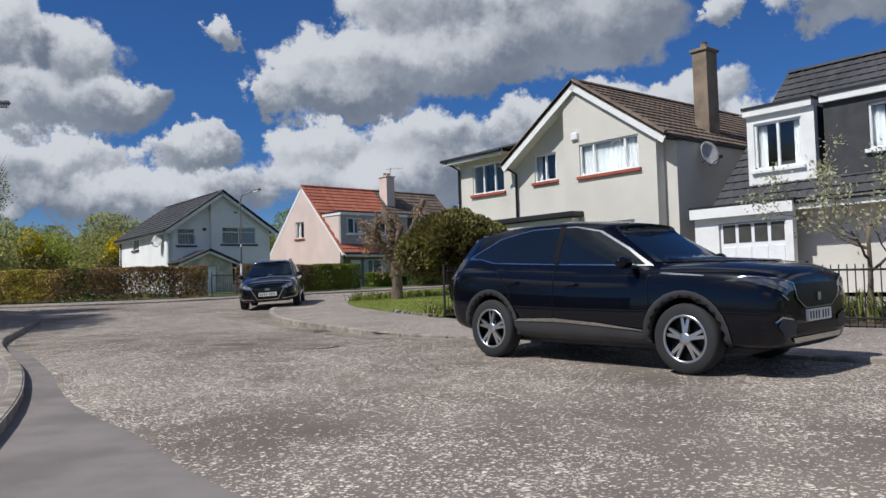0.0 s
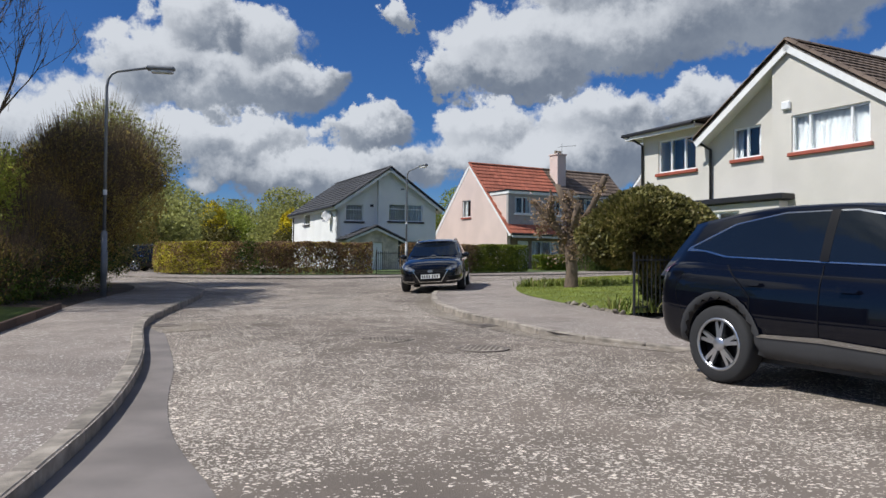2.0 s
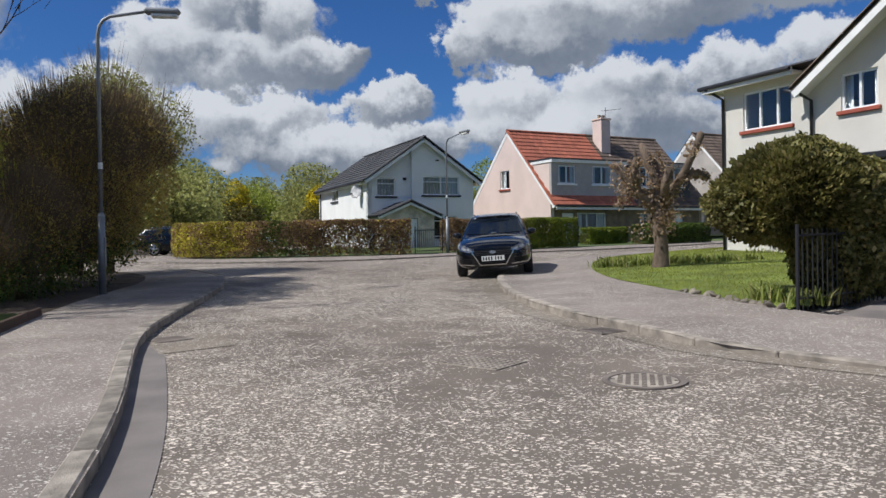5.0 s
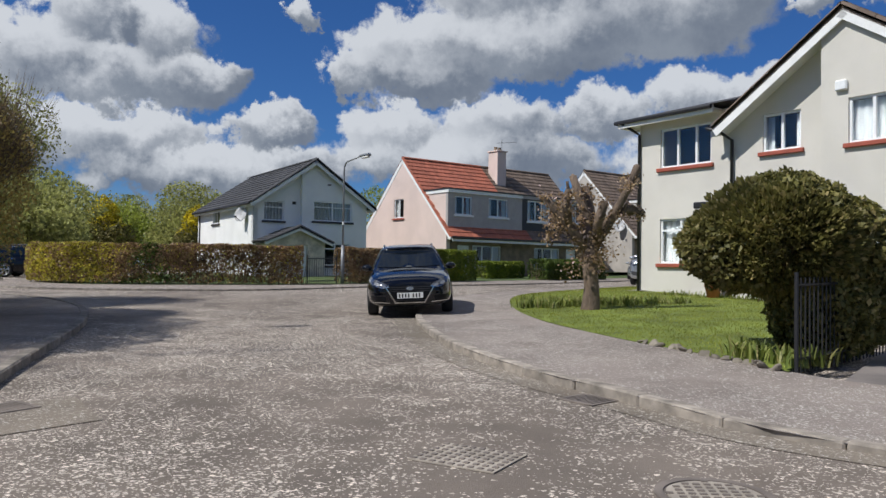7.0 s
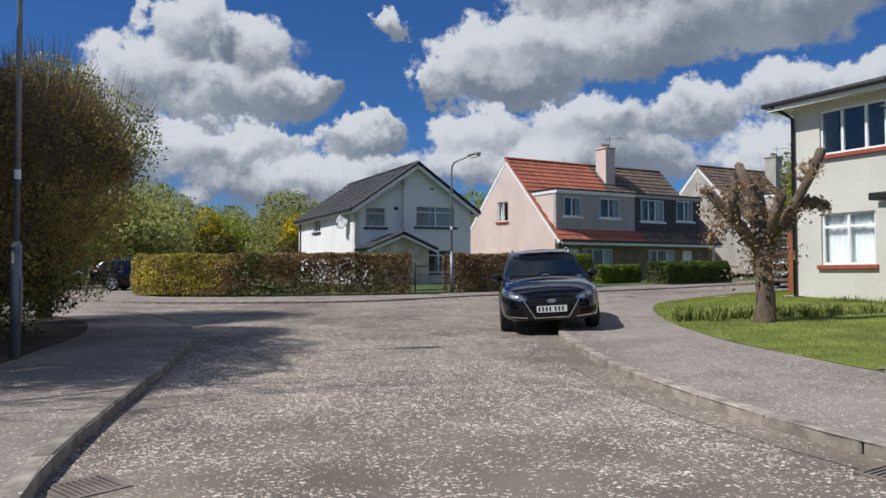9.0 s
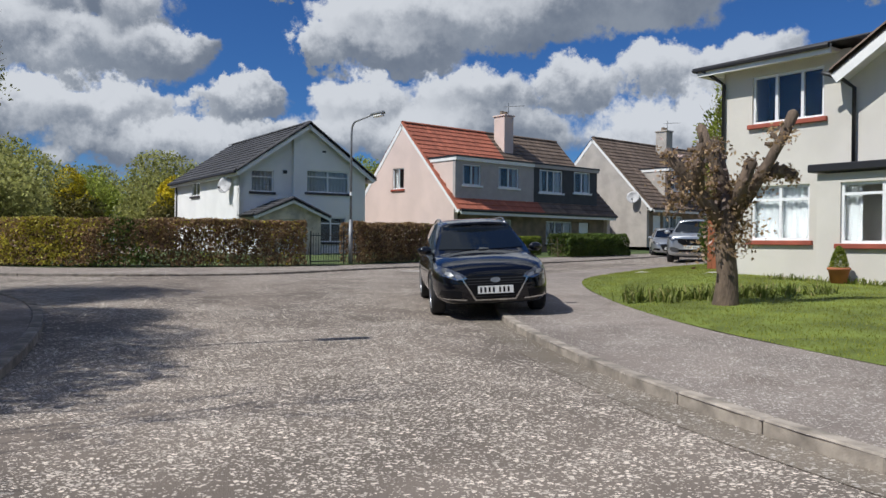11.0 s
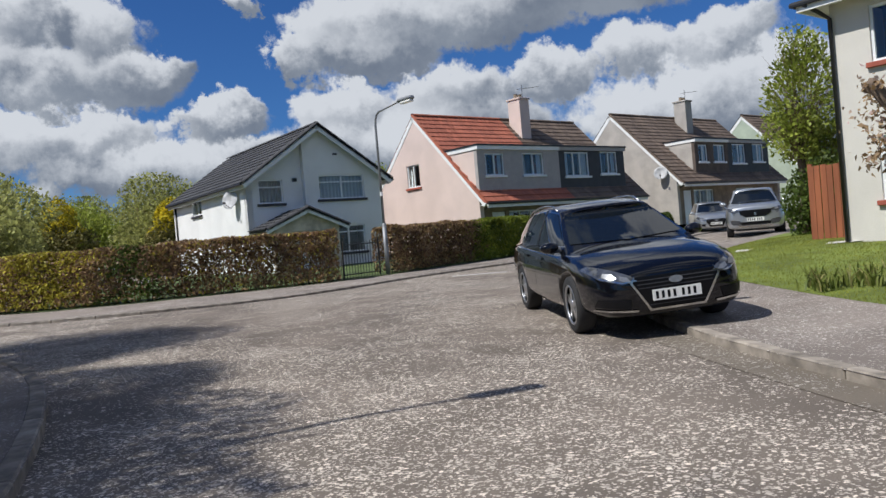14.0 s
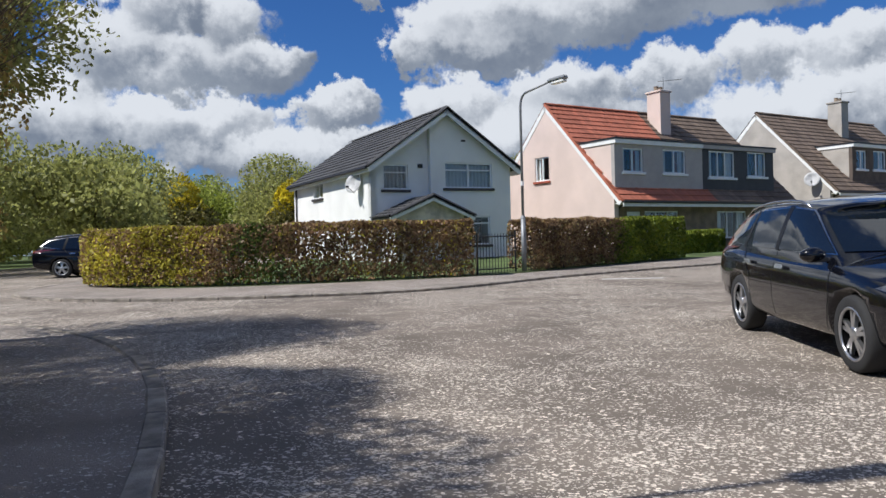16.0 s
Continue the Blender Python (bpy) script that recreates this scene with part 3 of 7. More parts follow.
def window(parent, x0, x1, z0, z1, m=Matrix(), bars=(0.5,), transom=None, sill=None, curtain="", frame_mat=None, top_bars=True):
    """A framed window in a wall plane: frame, panes, sill, and drawn or hanging curtains inside."""
    frame_mat = frame_mat or M_UPVC
    w, f = x1 - x0, 0.06
    xs = [x0] + [x0 + w * b for b in bars] + [x1]
    zs = [z0, transom, z1] if transom else [z0, z1]
    holes = []
    for a, b in zip(xs, xs[1:]):
        for c, d in zip(zs, zs[1:]):
            holes.append((a + (f if a == x0 else 0.035), b - (f if b == x1 else 0.035), c + (f if c == z0 else 0.028), d - (f if d == z1 else 0.028)))
    bm = wall(w, z0, z1, holes, 0.07, m @ pose(0, 0.05, 0), x0=x0)
    win = part("window", bm, frame_mat, parent)
    edges = [x0] + [x0 + w * b for b in bars] + [x1]
    for a, b in zip(edges, edges[1:]):
        bm = boxes((a + 0.03, b - 0.03, 0.08, 0.09, z0 + 0.03, z1 - 0.03))
        bm.transform(m)
        part("pane", bm, M_GLASS, win).visible_shadow = False
    if sill:
        bm = boxes((x0 - 0.09, x1 + 0.09, -0.09, 0.06, z0 - 0.11, z0 - 0.003), bevel=0.012)
        bm.transform(m)
        part("sill", bm, sill, win)
    spans = {"full": [(x0 + 0.03, x1 - 0.03)], "sides": [(x0 + 0.03, x0 + 0.22 * w), (x1 - 0.22 * w, x1 - 0.03)]}.get(curtain, [])
    for a, b in spans:
        n = max(6, int((b - a) / 0.03))
        bm = bmesh.new()
        prev = None
        for i in range(n + 1):
            x = a + (b - a) * i / n
            y = 0.2 + 0.02 * math.sin(i * 1.1) + 0.012 * math.sin(i * 2.7 + 1)
            pair = (bm.verts.new((x, y, z0 + 0.03)), bm.verts.new((x, y, z1 - 0.06)))
            if prev:
                bm.faces.new((prev[0], pair[0], pair[1], prev[1]))
            prev = pair
        bm.transform(m)
        part("curtain", bm, M_CURTAIN, win, smooth_shade=True)
    # a near-black panel behind; its colour stands in for the room's dimness
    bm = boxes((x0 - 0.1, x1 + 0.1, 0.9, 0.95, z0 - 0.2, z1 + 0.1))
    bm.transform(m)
    part("dim_room_panel", bm, M_DARKIN, win)
    return win


def roof_slope(parent, x0, x1, y0, z0, y1, z1, mat, course=0.36, tile=0.30, m=Matrix(), seed=1, cut=None, lift=0.0):
    """Courses of lapped tiles from the eave (y0, z0) to the ridge (y1, z1), each course one row of separate tiles."""
    d = Vector((0, y1 - y0, z1 - z0))
    length = d.length
    d.normalize()
    nrm = Vector((0, -d.z, d.y)) if d.y > 0 else Vector((0, d.z, -d.y))
    rng = random.Random(seed)
    n = max(1, round(length / course))
    deck = bmesh.new()
    for q in ((x0, y0, z0), (x1, y0, z0), (x1, y1, z1), (x0, y1, z1)):
        deck.verts.new(Vector(q) + nrm * (lift - 0.02))
    deck.faces.new(deck.verts[:])
    r = bmesh.ops.extrude_face_region(deck, geom=deck.faces[:])
    bmesh.ops.translate(deck, vec=-nrm * 0.06, verts=[g for g in r["geom"] if isinstance(g, bmesh.types.BMVert)])
    bmesh.ops.recalc_face_normals(deck, faces=deck.faces)
    deck.transform(m)
    roof = part("roof", deck, mat, parent)
    for i in range(n):
        a, b = i * length / n - 0.03, (i + 1) * length / n + 0.03
        bm = bmesh.new()
        k = max(1, round((x1 - x0) / tile))
        w = (x1 - x0) / k
        off = 0.5 * w * (i % 2)
        for j in range(-1 if off else 0, k):
            s, e = max(x0, x0 + j * w + off + 0.005), min(x1, x0 + (j + 1) * w + off - 0.005)
            if e - s < 0.03 or (cut and cut((s + e) / 2, (a + b) / 2)):
                continue
            h = rng.uniform(0, 0.006) + lift
            c = [bm.verts.new(Vector((x, y0, z0)) + d * t + nrm * (g + h)) for t, g in ((a, 0.055), (b, 0.012)) for x in (s, (s + e) / 2, e)]
            c[1].co += nrm * 0.012
            c[4].co += nrm * 0.012
            lo = [bm.verts.new(Vector((x, y0, z0)) + d * a + nrm * (0.018 + h)) for x in (s, (s + e) / 2, e)]
            bm.faces.new((c[0], c[1], c[4], c[3]))
            bm.faces.new((c[1], c[2], c[5], c[4]))
            bm.faces.new((lo[0], lo[1], c[1], c[0]))
            bm.faces.new((lo[1], lo[2], c[2], c[1]))
        bm.transform(m)
        if bm.faces:
            tagged(part("tile_course", bm, mat, roof), kind="stuff")
        else:
            bm.free()
    return roof


def ridge_tiles(parent, p, q, mat, m=Matrix()):
    p, q = Vector(p), Vector(q)
    n = max(2, round((q - p).length / 0.45))
    d = (q - p) / n
    side = d.normalized().cross(Vector((0, 0, 1))).normalized()
    bm = bmesh.new()
    for i in range(n):
        a, b = p + d * i, p + d * (i + 0.98)
        prev = None
        for k in range(7):
            t = math.pi * k / 6
            o = side * 0.14 * math.cos(t) + Vector((0, 0, 0.10 * math.sin(t) - 0.02))
            pair = (bm.verts.new(a + o), bm.verts.new(b + o * 0.94))
            if prev:
                bm.faces.new((prev[0], pair[0], pair[1], prev[1]))
            prev = pair
    bm.transform(m)
    return part("ridge_tiles", bm, mat, parent, smooth_shade=True)


def board(parent, name, p, q, w, t, mat, m=Matrix()):
    """A bargeboard or fascia from p to q, w high and t thick."""
    p, q = Vector(p), Vector(q)
    d = (q - p).normalized()
    up = Vector((0, 0, 1))
    side = d.cross(up).normalized()
    dn = side.cross(d).normalized()
    if dn.z < 0:
        dn = -dn
    bm = bmesh.new()
    c = [bm.verts.new(e + side * s * t / 2 + dn * h) for e in (p, q) for s in (-1, 1) for h in (-w, 0)]
    bmesh.ops.convex_hull(bm, input=c)
    bm.transform(m)
    return part(name, bm, mat, parent)


def chimney(parent, x, y, z0, z1, w, d, mat, pots=2, aerial=True):
    bm = boxes((x - w / 2, x + w / 2, y - d / 2, y + d / 2, z0, z1), (x - w / 2 - 0.06, x + w / 2 + 0.06, y - d / 2 - 0.06, y + d / 2 + 0.06, z1, z1 + 0.1), bevel=0.015)
    ch = part("chimney", bm, mat, parent)
    for i in range(pots):
        px = x + (i - (pots - 1) / 2) * 0.32
        bm = lathe(bmesh.new(), [(0.0, z1 + 0.1), (0.13, z1 + 0.1), (0.11, z1 + 0.3), (0.125, z1 + 0.34), (0.08, z1 + 0.34), (0.08, z1 + 0.2)], 12)
        bmesh.ops.translate(bm, vec=(px, y, 0), verts=bm.verts)
        part("chimney_pot", bm, M_BROWNCAST, ch)
    if aerial:
        bm = bmesh.new()
        ax, az = x + w / 2, z1 + 0.9
        tube(bm, [(ax, y, z1 - 0.3), (ax, y, az)], 0.018, 6)
        tube(bm, [(ax - 0.3, y + 0.1, az - 0.25), (ax + 1.0, y - 0.35, az - 0.1)], 0.014, 5)
        for i in range(7):
            t = i / 6
            cx, cy, cz = ax - 0.2 + 1.15 * t, y + 0.07 - 0.38 * t, az - 0.235 + 0.13 * t
            tube(bm, [(cx - 0.06, cy - 0.17, cz), (cx + 0.06, cy + 0.17, cz)], 0.007, 4)
        part("aerial", bm, M_STEEL, ch)
    return ch


def pipe(parent, pts, r=0.045, name="downpipe"):
    return part(name, tube(bmesh.new(), pts, r, 8), M_BLACK, parent, smooth_shade=True)


def satellite_dish(m):
    t = thing("satellite_dish", m, "pale grey satellite dish bracketed to a house wall", "satellite dish")
    bm = lathe(bmesh.new(), [(0.0, 0.0), (0.15, 0.012), (0.28, 0.045), (0.40, 0.10), (0.405, 0.09), (0.28, 0.03), (0.0, -0.015)], 24, "Y")
    for v in bm.verts:
        v.co.y = -v.co.y
    bm.transform(pose(0, -0.25, 0, -15, 0, 0))
    part("dish", bm, material("dish_paint", (0.45, 0.45, 0.45), 0.5), t, smooth_shade=True)
    part("bracket", tube(bmesh.new(), [(0, 0.02, -0.2), (0, -0.25, -0.1), (0, -0.25, 0.0)], 0.02, 6), M_STEEL, t)
    bm = tube(bmesh.new(), [(0, -0.27, -0.36), (0, -0.7, -0.15)], 0.014, 6)
    box(bm, -0.04, 0.04, -0.76, -0.66, -0.17, -0.09)
    part("feed_arm", bm, M_BLACK, t)
    return t


def big_house():
    """Cream house with a front gable, a two-storey side extension and an entrance bay."""
    M = pose(0.754, 31.18, 0, 0, 0, -50.1)
    h = thing("house", M, "cream roughcast house with brown tiled gable and white windows", "house")
    g0 = 0.75
    # extension and main front
    op = [(0.76, 2.5, 4.78, 5.92), (0.76, 2.2, 2.02, 3.3)]
    part("wall", wall(3.07, g0, 6.2, op, 0.25, Matrix()), M_CREAM, h)
    rise = math.tan(radians(33.7))
    L, R, P = 3.03, 9.82, 6.42
    zc = 7.78
    cl = [((P, 0, zc), (-rise, 0, 1)), ((P, 0, zc), (rise, 0, 1))]
    part("wall", wall(6.83, g0, 8.0, [(4.05, 5.1, 4.88, 5.85), (4.6, 5.9, g0, 2.9)], 0.25, Matrix(), cl, x0=3.07), M_CREAM, h)
    part("wall", wall(3.63, g0, 8.0, [(6.5, 8.85, 4.77, 5.82), (6.7, 8.6, 1.9, 3.2)], 0.4, pose(0, -0.43, 0), cl, x0=5.85), M_CREAM, h)
    # sides and back
    part("wall", boxes((0, 0.25, 0.25, 8.5, g0, 6.2)), M_CREAM, h)
    part("wall", boxes((9.65, 9.9, 0.25, 9.8, g0, 5.6)), M_CREAM, h)
    part("wall", boxes((0, 9.9, 9.8, 10.05, g0, 5.6)), M_CREAM, h)
    part("plinth", boxes((-0.03, 3.1, -0.03, 0.2, g0 - 0.2, g0 + 0.42)), M_FOUND, h)
    for a in ((0.76, 2.5, 4.78, 5.92, (0.34, 0.7), None, M_REDSILL, ""), (0.76, 2.2, 2.02, 3.3, (0.5,), 2.97, M_REDSILL, "full"), (4.05, 5.1, 4.88, 5.85, (0.5,), None, M_REDSILL, "sides")):
        window(h, *a[:4], bars=a[4], transom=a[5], sill=a[6], curtain=a[7])
    window(h, 6.5, 8.85, 4.77, 5.82, pose(0, -0.43, 0), (0.24, 0.77), None, M_REDSILL, "full")
    window(h, 6.7, 8.6, 1.9, 3.2, pose(0, -0.43, 0), (0.5,), None, M_REDSILL, "sides")
    # entrance bay with a flat roof
    part("bay_wall", wall(3.6, g0, 3.42, [(3.3, 5.0, 1.95, 3.22), (5.4, 6.2, g0 + 0.1, 2.95)], 0.15, pose(0, -0.82, 0), x0=2.8), M_CREAM, h)
    part("bay_wall", boxes((2.8, 2.95, -0.67, -0.01, g0, 3.42)), M_CREAM, h)
    part("bay_wall", boxes((6.25, 6.4, -0.67, -0.44, g0, 3.42)), M_CREAM, h)
    window(h, 3.3, 5.0, 1.95, 3.22, pose(0, -0.82, 0), (0.5,), 2.98, M_REDSILL, "sides")
    part("door", boxes((5.42, 6.18, -0.77, -0.71, g0 + 0.1, 2.93), bevel=0.01), M_UPVC, h, "white panelled front door")
    part("plinth", boxes((2.77, 6.43, -0.85, -0.68, g0 - 0.2, g0 + 0.3)), M_FOUND, h)
    part("flat_roof", boxes((2.66, 6.6, -0.98, 0.0, 3.45, 3.62), bevel=0.02), M_BLACK, h, "dark felted flat roof")
    # main roof
    fo = -0.56
    zr, ze = 7.95, 7.95 - (R - P) * rise
    # slopes: local x runs back into depth, local y across
    right = Matrix(((0, -1, 0, P), (1, 0, 0, 0), (0, 0, 1, 0), (0, 0, 0, 1)))
    left = Matrix(((0, 1, 0, P), (1, 0, 0, 0), (0, 0, 1, 0), (0, 0, 0, 1)))
    roof_slope(h, fo, 10.1, -(R - P) - 0.1, ze - 0.07, 0, zr, M_BROWNTILE, m=right, seed=3)
    roof_slope(h, fo, 10.1, -(P - L) - 0.1, ze - 0.07, 0, zr, M_BROWNTILE, m=left, seed=4)
    ridge_tiles(h, (P, fo, zr + 0.03), (P, 10.1, zr + 0.03), M_BROWNTILE)
    for s, e in ((-1, L), (1, R)):
        board(h, "bargeboard", (e + 0.1 * s, fo + 0.02, ze - 0.13), (P, fo + 0.02, zr - 0.05), 0.22, 0.04, M_FASCIA)
        bm = bmesh.new()
        c = [bm.verts.new(v) for v in ((e, fo + 0.04, ze - 0.2), (P, fo + 0.04, zr - 0.17), (P, -0.0, zr - 0.17), (e, -0.0, ze - 0.2))]
        bm.faces.new(c)
        part("soffit", bm, M_FASCIA, h)
        ridge_tiles(h, (e + 0.1 * s, fo + 0.06, ze - 0.03), (P, fo + 0.06, zr + 0.05), M_BROWNTILE)
    for s, e in ((-1, L), (1, R)):
        part("gutter", tube(bmesh.new(), [(e + s * 0.12, fo + 0.1, ze - 0.12), (e + s * 0.12, 10, ze - 0.12)], 0.06, 8), M_BLACK, h)
    # extension roof: low hip
    bm = bmesh.new()
    c = [bm.verts.new(v) for v in ((-0.5, -0.5, 6.28), (3.4, -0.5, 6.28), (3.4, 9.3, 6.28), (-0.5, 9.3, 6.28), (3.4, 2.6, 7.15), (3.4, 6.2, 7.15), (1.9, 4.4, 7.1))]
    bmesh.ops.convex_hull(bm, input=c)
    part("roof", bm, M_DARKTILE, h, "dark low-pitched extension roof")
    part("fascia", boxes((-0.46, 2.86, -0.46, -0.4, 6.06, 6.27), (-0.46, -0.4, -0.4, 9.2, 6.06, 6.27)), M_FASCIA, h)
    part("soffit", boxes((-0.4, 2.86, -0.4, 0.0, 6.14, 6.2), (-0.4, 0, 0.0, 9.2, 6.14, 6.2)), M_FASCIA, h)
    part("gutter", tube(bmesh.new(), [(2.86, -0.52, 6.22), (-0.52, -0.52, 6.22), (-0.52, 9.2, 6.22)], 0.06, 8), M_BLACK, h)
    pipe(h, [(-0.3, -0.5, 6.2), (-0.1, -0.25, 6.0), (0.02, -0.06, 5.85), (0.02, -0.06, g0 + 0.2)])
    pipe(h, [(2.75, -0.6, 5.62), (3.05, -0.4, 5.5), (3.2, -0.08, 5.3), (3.2, -0.08, 3.6)])
    chimney(h, 9.0, 3.25, 5.6, 8.9, 0.54, 0.66, M_BROWNCAST, 1, False)
    # alarm box
    part("alarm_box", boxes((6.22, 6.5, -0.53, -0.43, 6.0, 6.25), bevel=0.03), M_UPVC, h)
    satellite_dish(M @ pose(9.95, 1.3, 5.1, 0, 0, 80))
    return h


def white_house():
    a = math.degrees(math.atan2(0.6, 0.8))
    p = 15.0 * Vector((0.8, 0.6)) - 46.9 * Vector((0.6, -0.8))
    M = pose(p.x, p.y, 0, 0, 0, a)
    h = thing("house", M, "white roughcast gabled house with dark grey tiled roof", "house")
    g0, W, D = 1.1, 6.35, 10.6
    P, zr, ze = 3.2, 7.5, 5.15
    rise = (zr - ze) / 3.4
    cl = [((P, 0, zr - 0.12), (-rise, 0, 1)), ((P, 0, zr - 0.12), (rise, 0, 1))]
    part("wall", wall(2.6, g0, 7.6, [(0.55, 1.65, 4.2, 5.22)], 0.25, pose(0, 0.25, 0), cl), M_WHITE, h)
    part("wall", wall(W - 2.55, g0, 7.6, [(3.2, 5.45, 4.27, 5.33), (3.7, 5.3, 1.9, 3.1)], 0.3, Matrix(), cl, x0=2.55), M_WHITE, h)
    side = Matrix(((0, 1, 0, 0), (-1, 0, 0, D), (0, 0, 1, 0), (0, 0, 0, 1)))
    part("wall", wall(D - 0.25, g0, ze + 0.05, [(D - 7.6, D - 6.2, 4.25, 5.0)], 0.25, side), M_WHITE, h)
    window(h, D - 7.6, D - 6.2, 4.25, 5.0, side, (0.5,), None, M_DARKSILL)
    part("wall", boxes((W - 0.25, W, 0.3, D, g0, ze)), M_WHITE, h)
    bk = wall(W, g0, 7.6, [], 0.25, pose(0, D - 0.01, 0), cl)
    part("wall", bk, M_WHITE, h)
    window(h, 0.55, 1.65, 4.2, 5.22, pose(0, 0.25, 0), (), 4.9, M_DARKSILL, "full")
    window(h, 3.2, 5.45, 4.27, 5.33, Matrix(), (0.5,), 5.02, M_DARKSILL, "full")
    window(h, 3.7, 5.3, 1.9, 3.1, Matrix(), (0.5,), 2.8, M_DARKSILL)
    right = Matrix(((0, -1, 0, P), (1, 0, 0, 0), (0, 0, 1, 0), (0, 0, 0, 1)))
    left = Matrix(((0, 1, 0, P), (1, 0, 0, 0), (0, 0, 1, 0), (0, 0, 0, 1)))
    roof_slope(h, -0.35, D + 0.3, -3.55, ze - 0.1, 0, zr, M_DARKTILE, m=right, seed=5)
    roof_slope(h, -0.35, D + 0.3, -3.55, ze - 0.1, 0, zr, M_DARKTILE, m=left, seed=6)
    ridge_tiles(h, (P, -0.35, zr + 0.03), (P, D + 0.3, zr + 0.03), M_DARKTILE)
    for s in (-1, 1):
        board(h, "bargeboard", (P + s * 3.55, -0.33, ze - 0.14), (P, -0.33, zr - 0.03), 0.2, 0.04, M_FASCIA)
        ridge_tiles(h, (P + s * 3.55, -0.3, ze - 0.06), (P, -0.3, zr + 0.05), M_DARKTILE)
        part("fascia", boxes((P + s * 3.45 - 0.03, P + s * 3.45 + 0.03, -0.25, D + 0.2, ze - 0.3, ze - 0.1)), M_FASCIA, h)
        part("gutter", tube(bmesh.new(), [(P + s * 3.58, -0.3, ze - 0.14), (P + s * 3.58, D + 0.2, ze - 0.14)], 0.06, 8), M_BLACK, h)
    pipe(h, [(-0.06, D - 0.3, ze - 0.2), (-0.06, D - 0.3, g0)])
    part("vent", boxes((2.1, 2.3, 0.2, 0.26, 5.1, 5.25)), M_BLACK, h)
    part("vent", boxes((4.0, 4.2, -0.02, 0.02, 6.2, 6.28)), M_BLACK, h)
    # gabled porch
    pr = 0.75 / 1.75
    pc = [((1.8, 0, 3.72), (-pr, 0, 1)), ((1.8, 0, 3.72), (pr, 0, 1))]
    part("porch_wall", wall(2.9, g0, 4, [(1.2, 2.3, g0, 2.9)], 0.2, pose(0, -1.5, 0), pc, x0=0.35), material("porch_render", (0.56, 0.49, 0.40), 0.9), h)
    part("porch_wall", boxes((0.35, 0.55, -1.3, 0, g0, 2.95)), M_WHITE, h)
    part("porch_wall", boxes((3.05, 3.25, -1.3, 0, g0, 2.95)), M_WHITE, h)
    part("porch_door", boxes((1.22, 2.28, -1.4, -1.34, g0, 2.88)), M_UPVC, h)
    pR = Matrix(((0, -1, 0, 1.8), (1, 0, 0, 0), (0, 0, 1, 0), (0, 0, 0, 1)))
    pL = Matrix(((0, 1, 0, 1.8), (1, 0, 0, 0), (0, 0, 1, 0), (0, 0, 0, 1)))
    for m, sd in ((pR, 7), (pL, 8)):
        roof_slope(h, -1.75, 0.2, -1.85, 3.05, 0, 3.84, M_DARKTILE, m=m, seed=sd)
    for s in (-1, 1):
        board(h, "bargeboard", (1.8 + s * 1.85, -1.73, 3.02), (1.8, -1.73, 3.8), 0.16, 0.04, M_FASCIA)
        ridge_tiles(h, (1.8 + s * 1.85, -1.7, 3.06), (1.8, -1.7, 3.88), M_DARKTILE)
    satellite_dish(M @ pose(-0.03, 1.5, 4.5, 0, 0, -60))
    return h


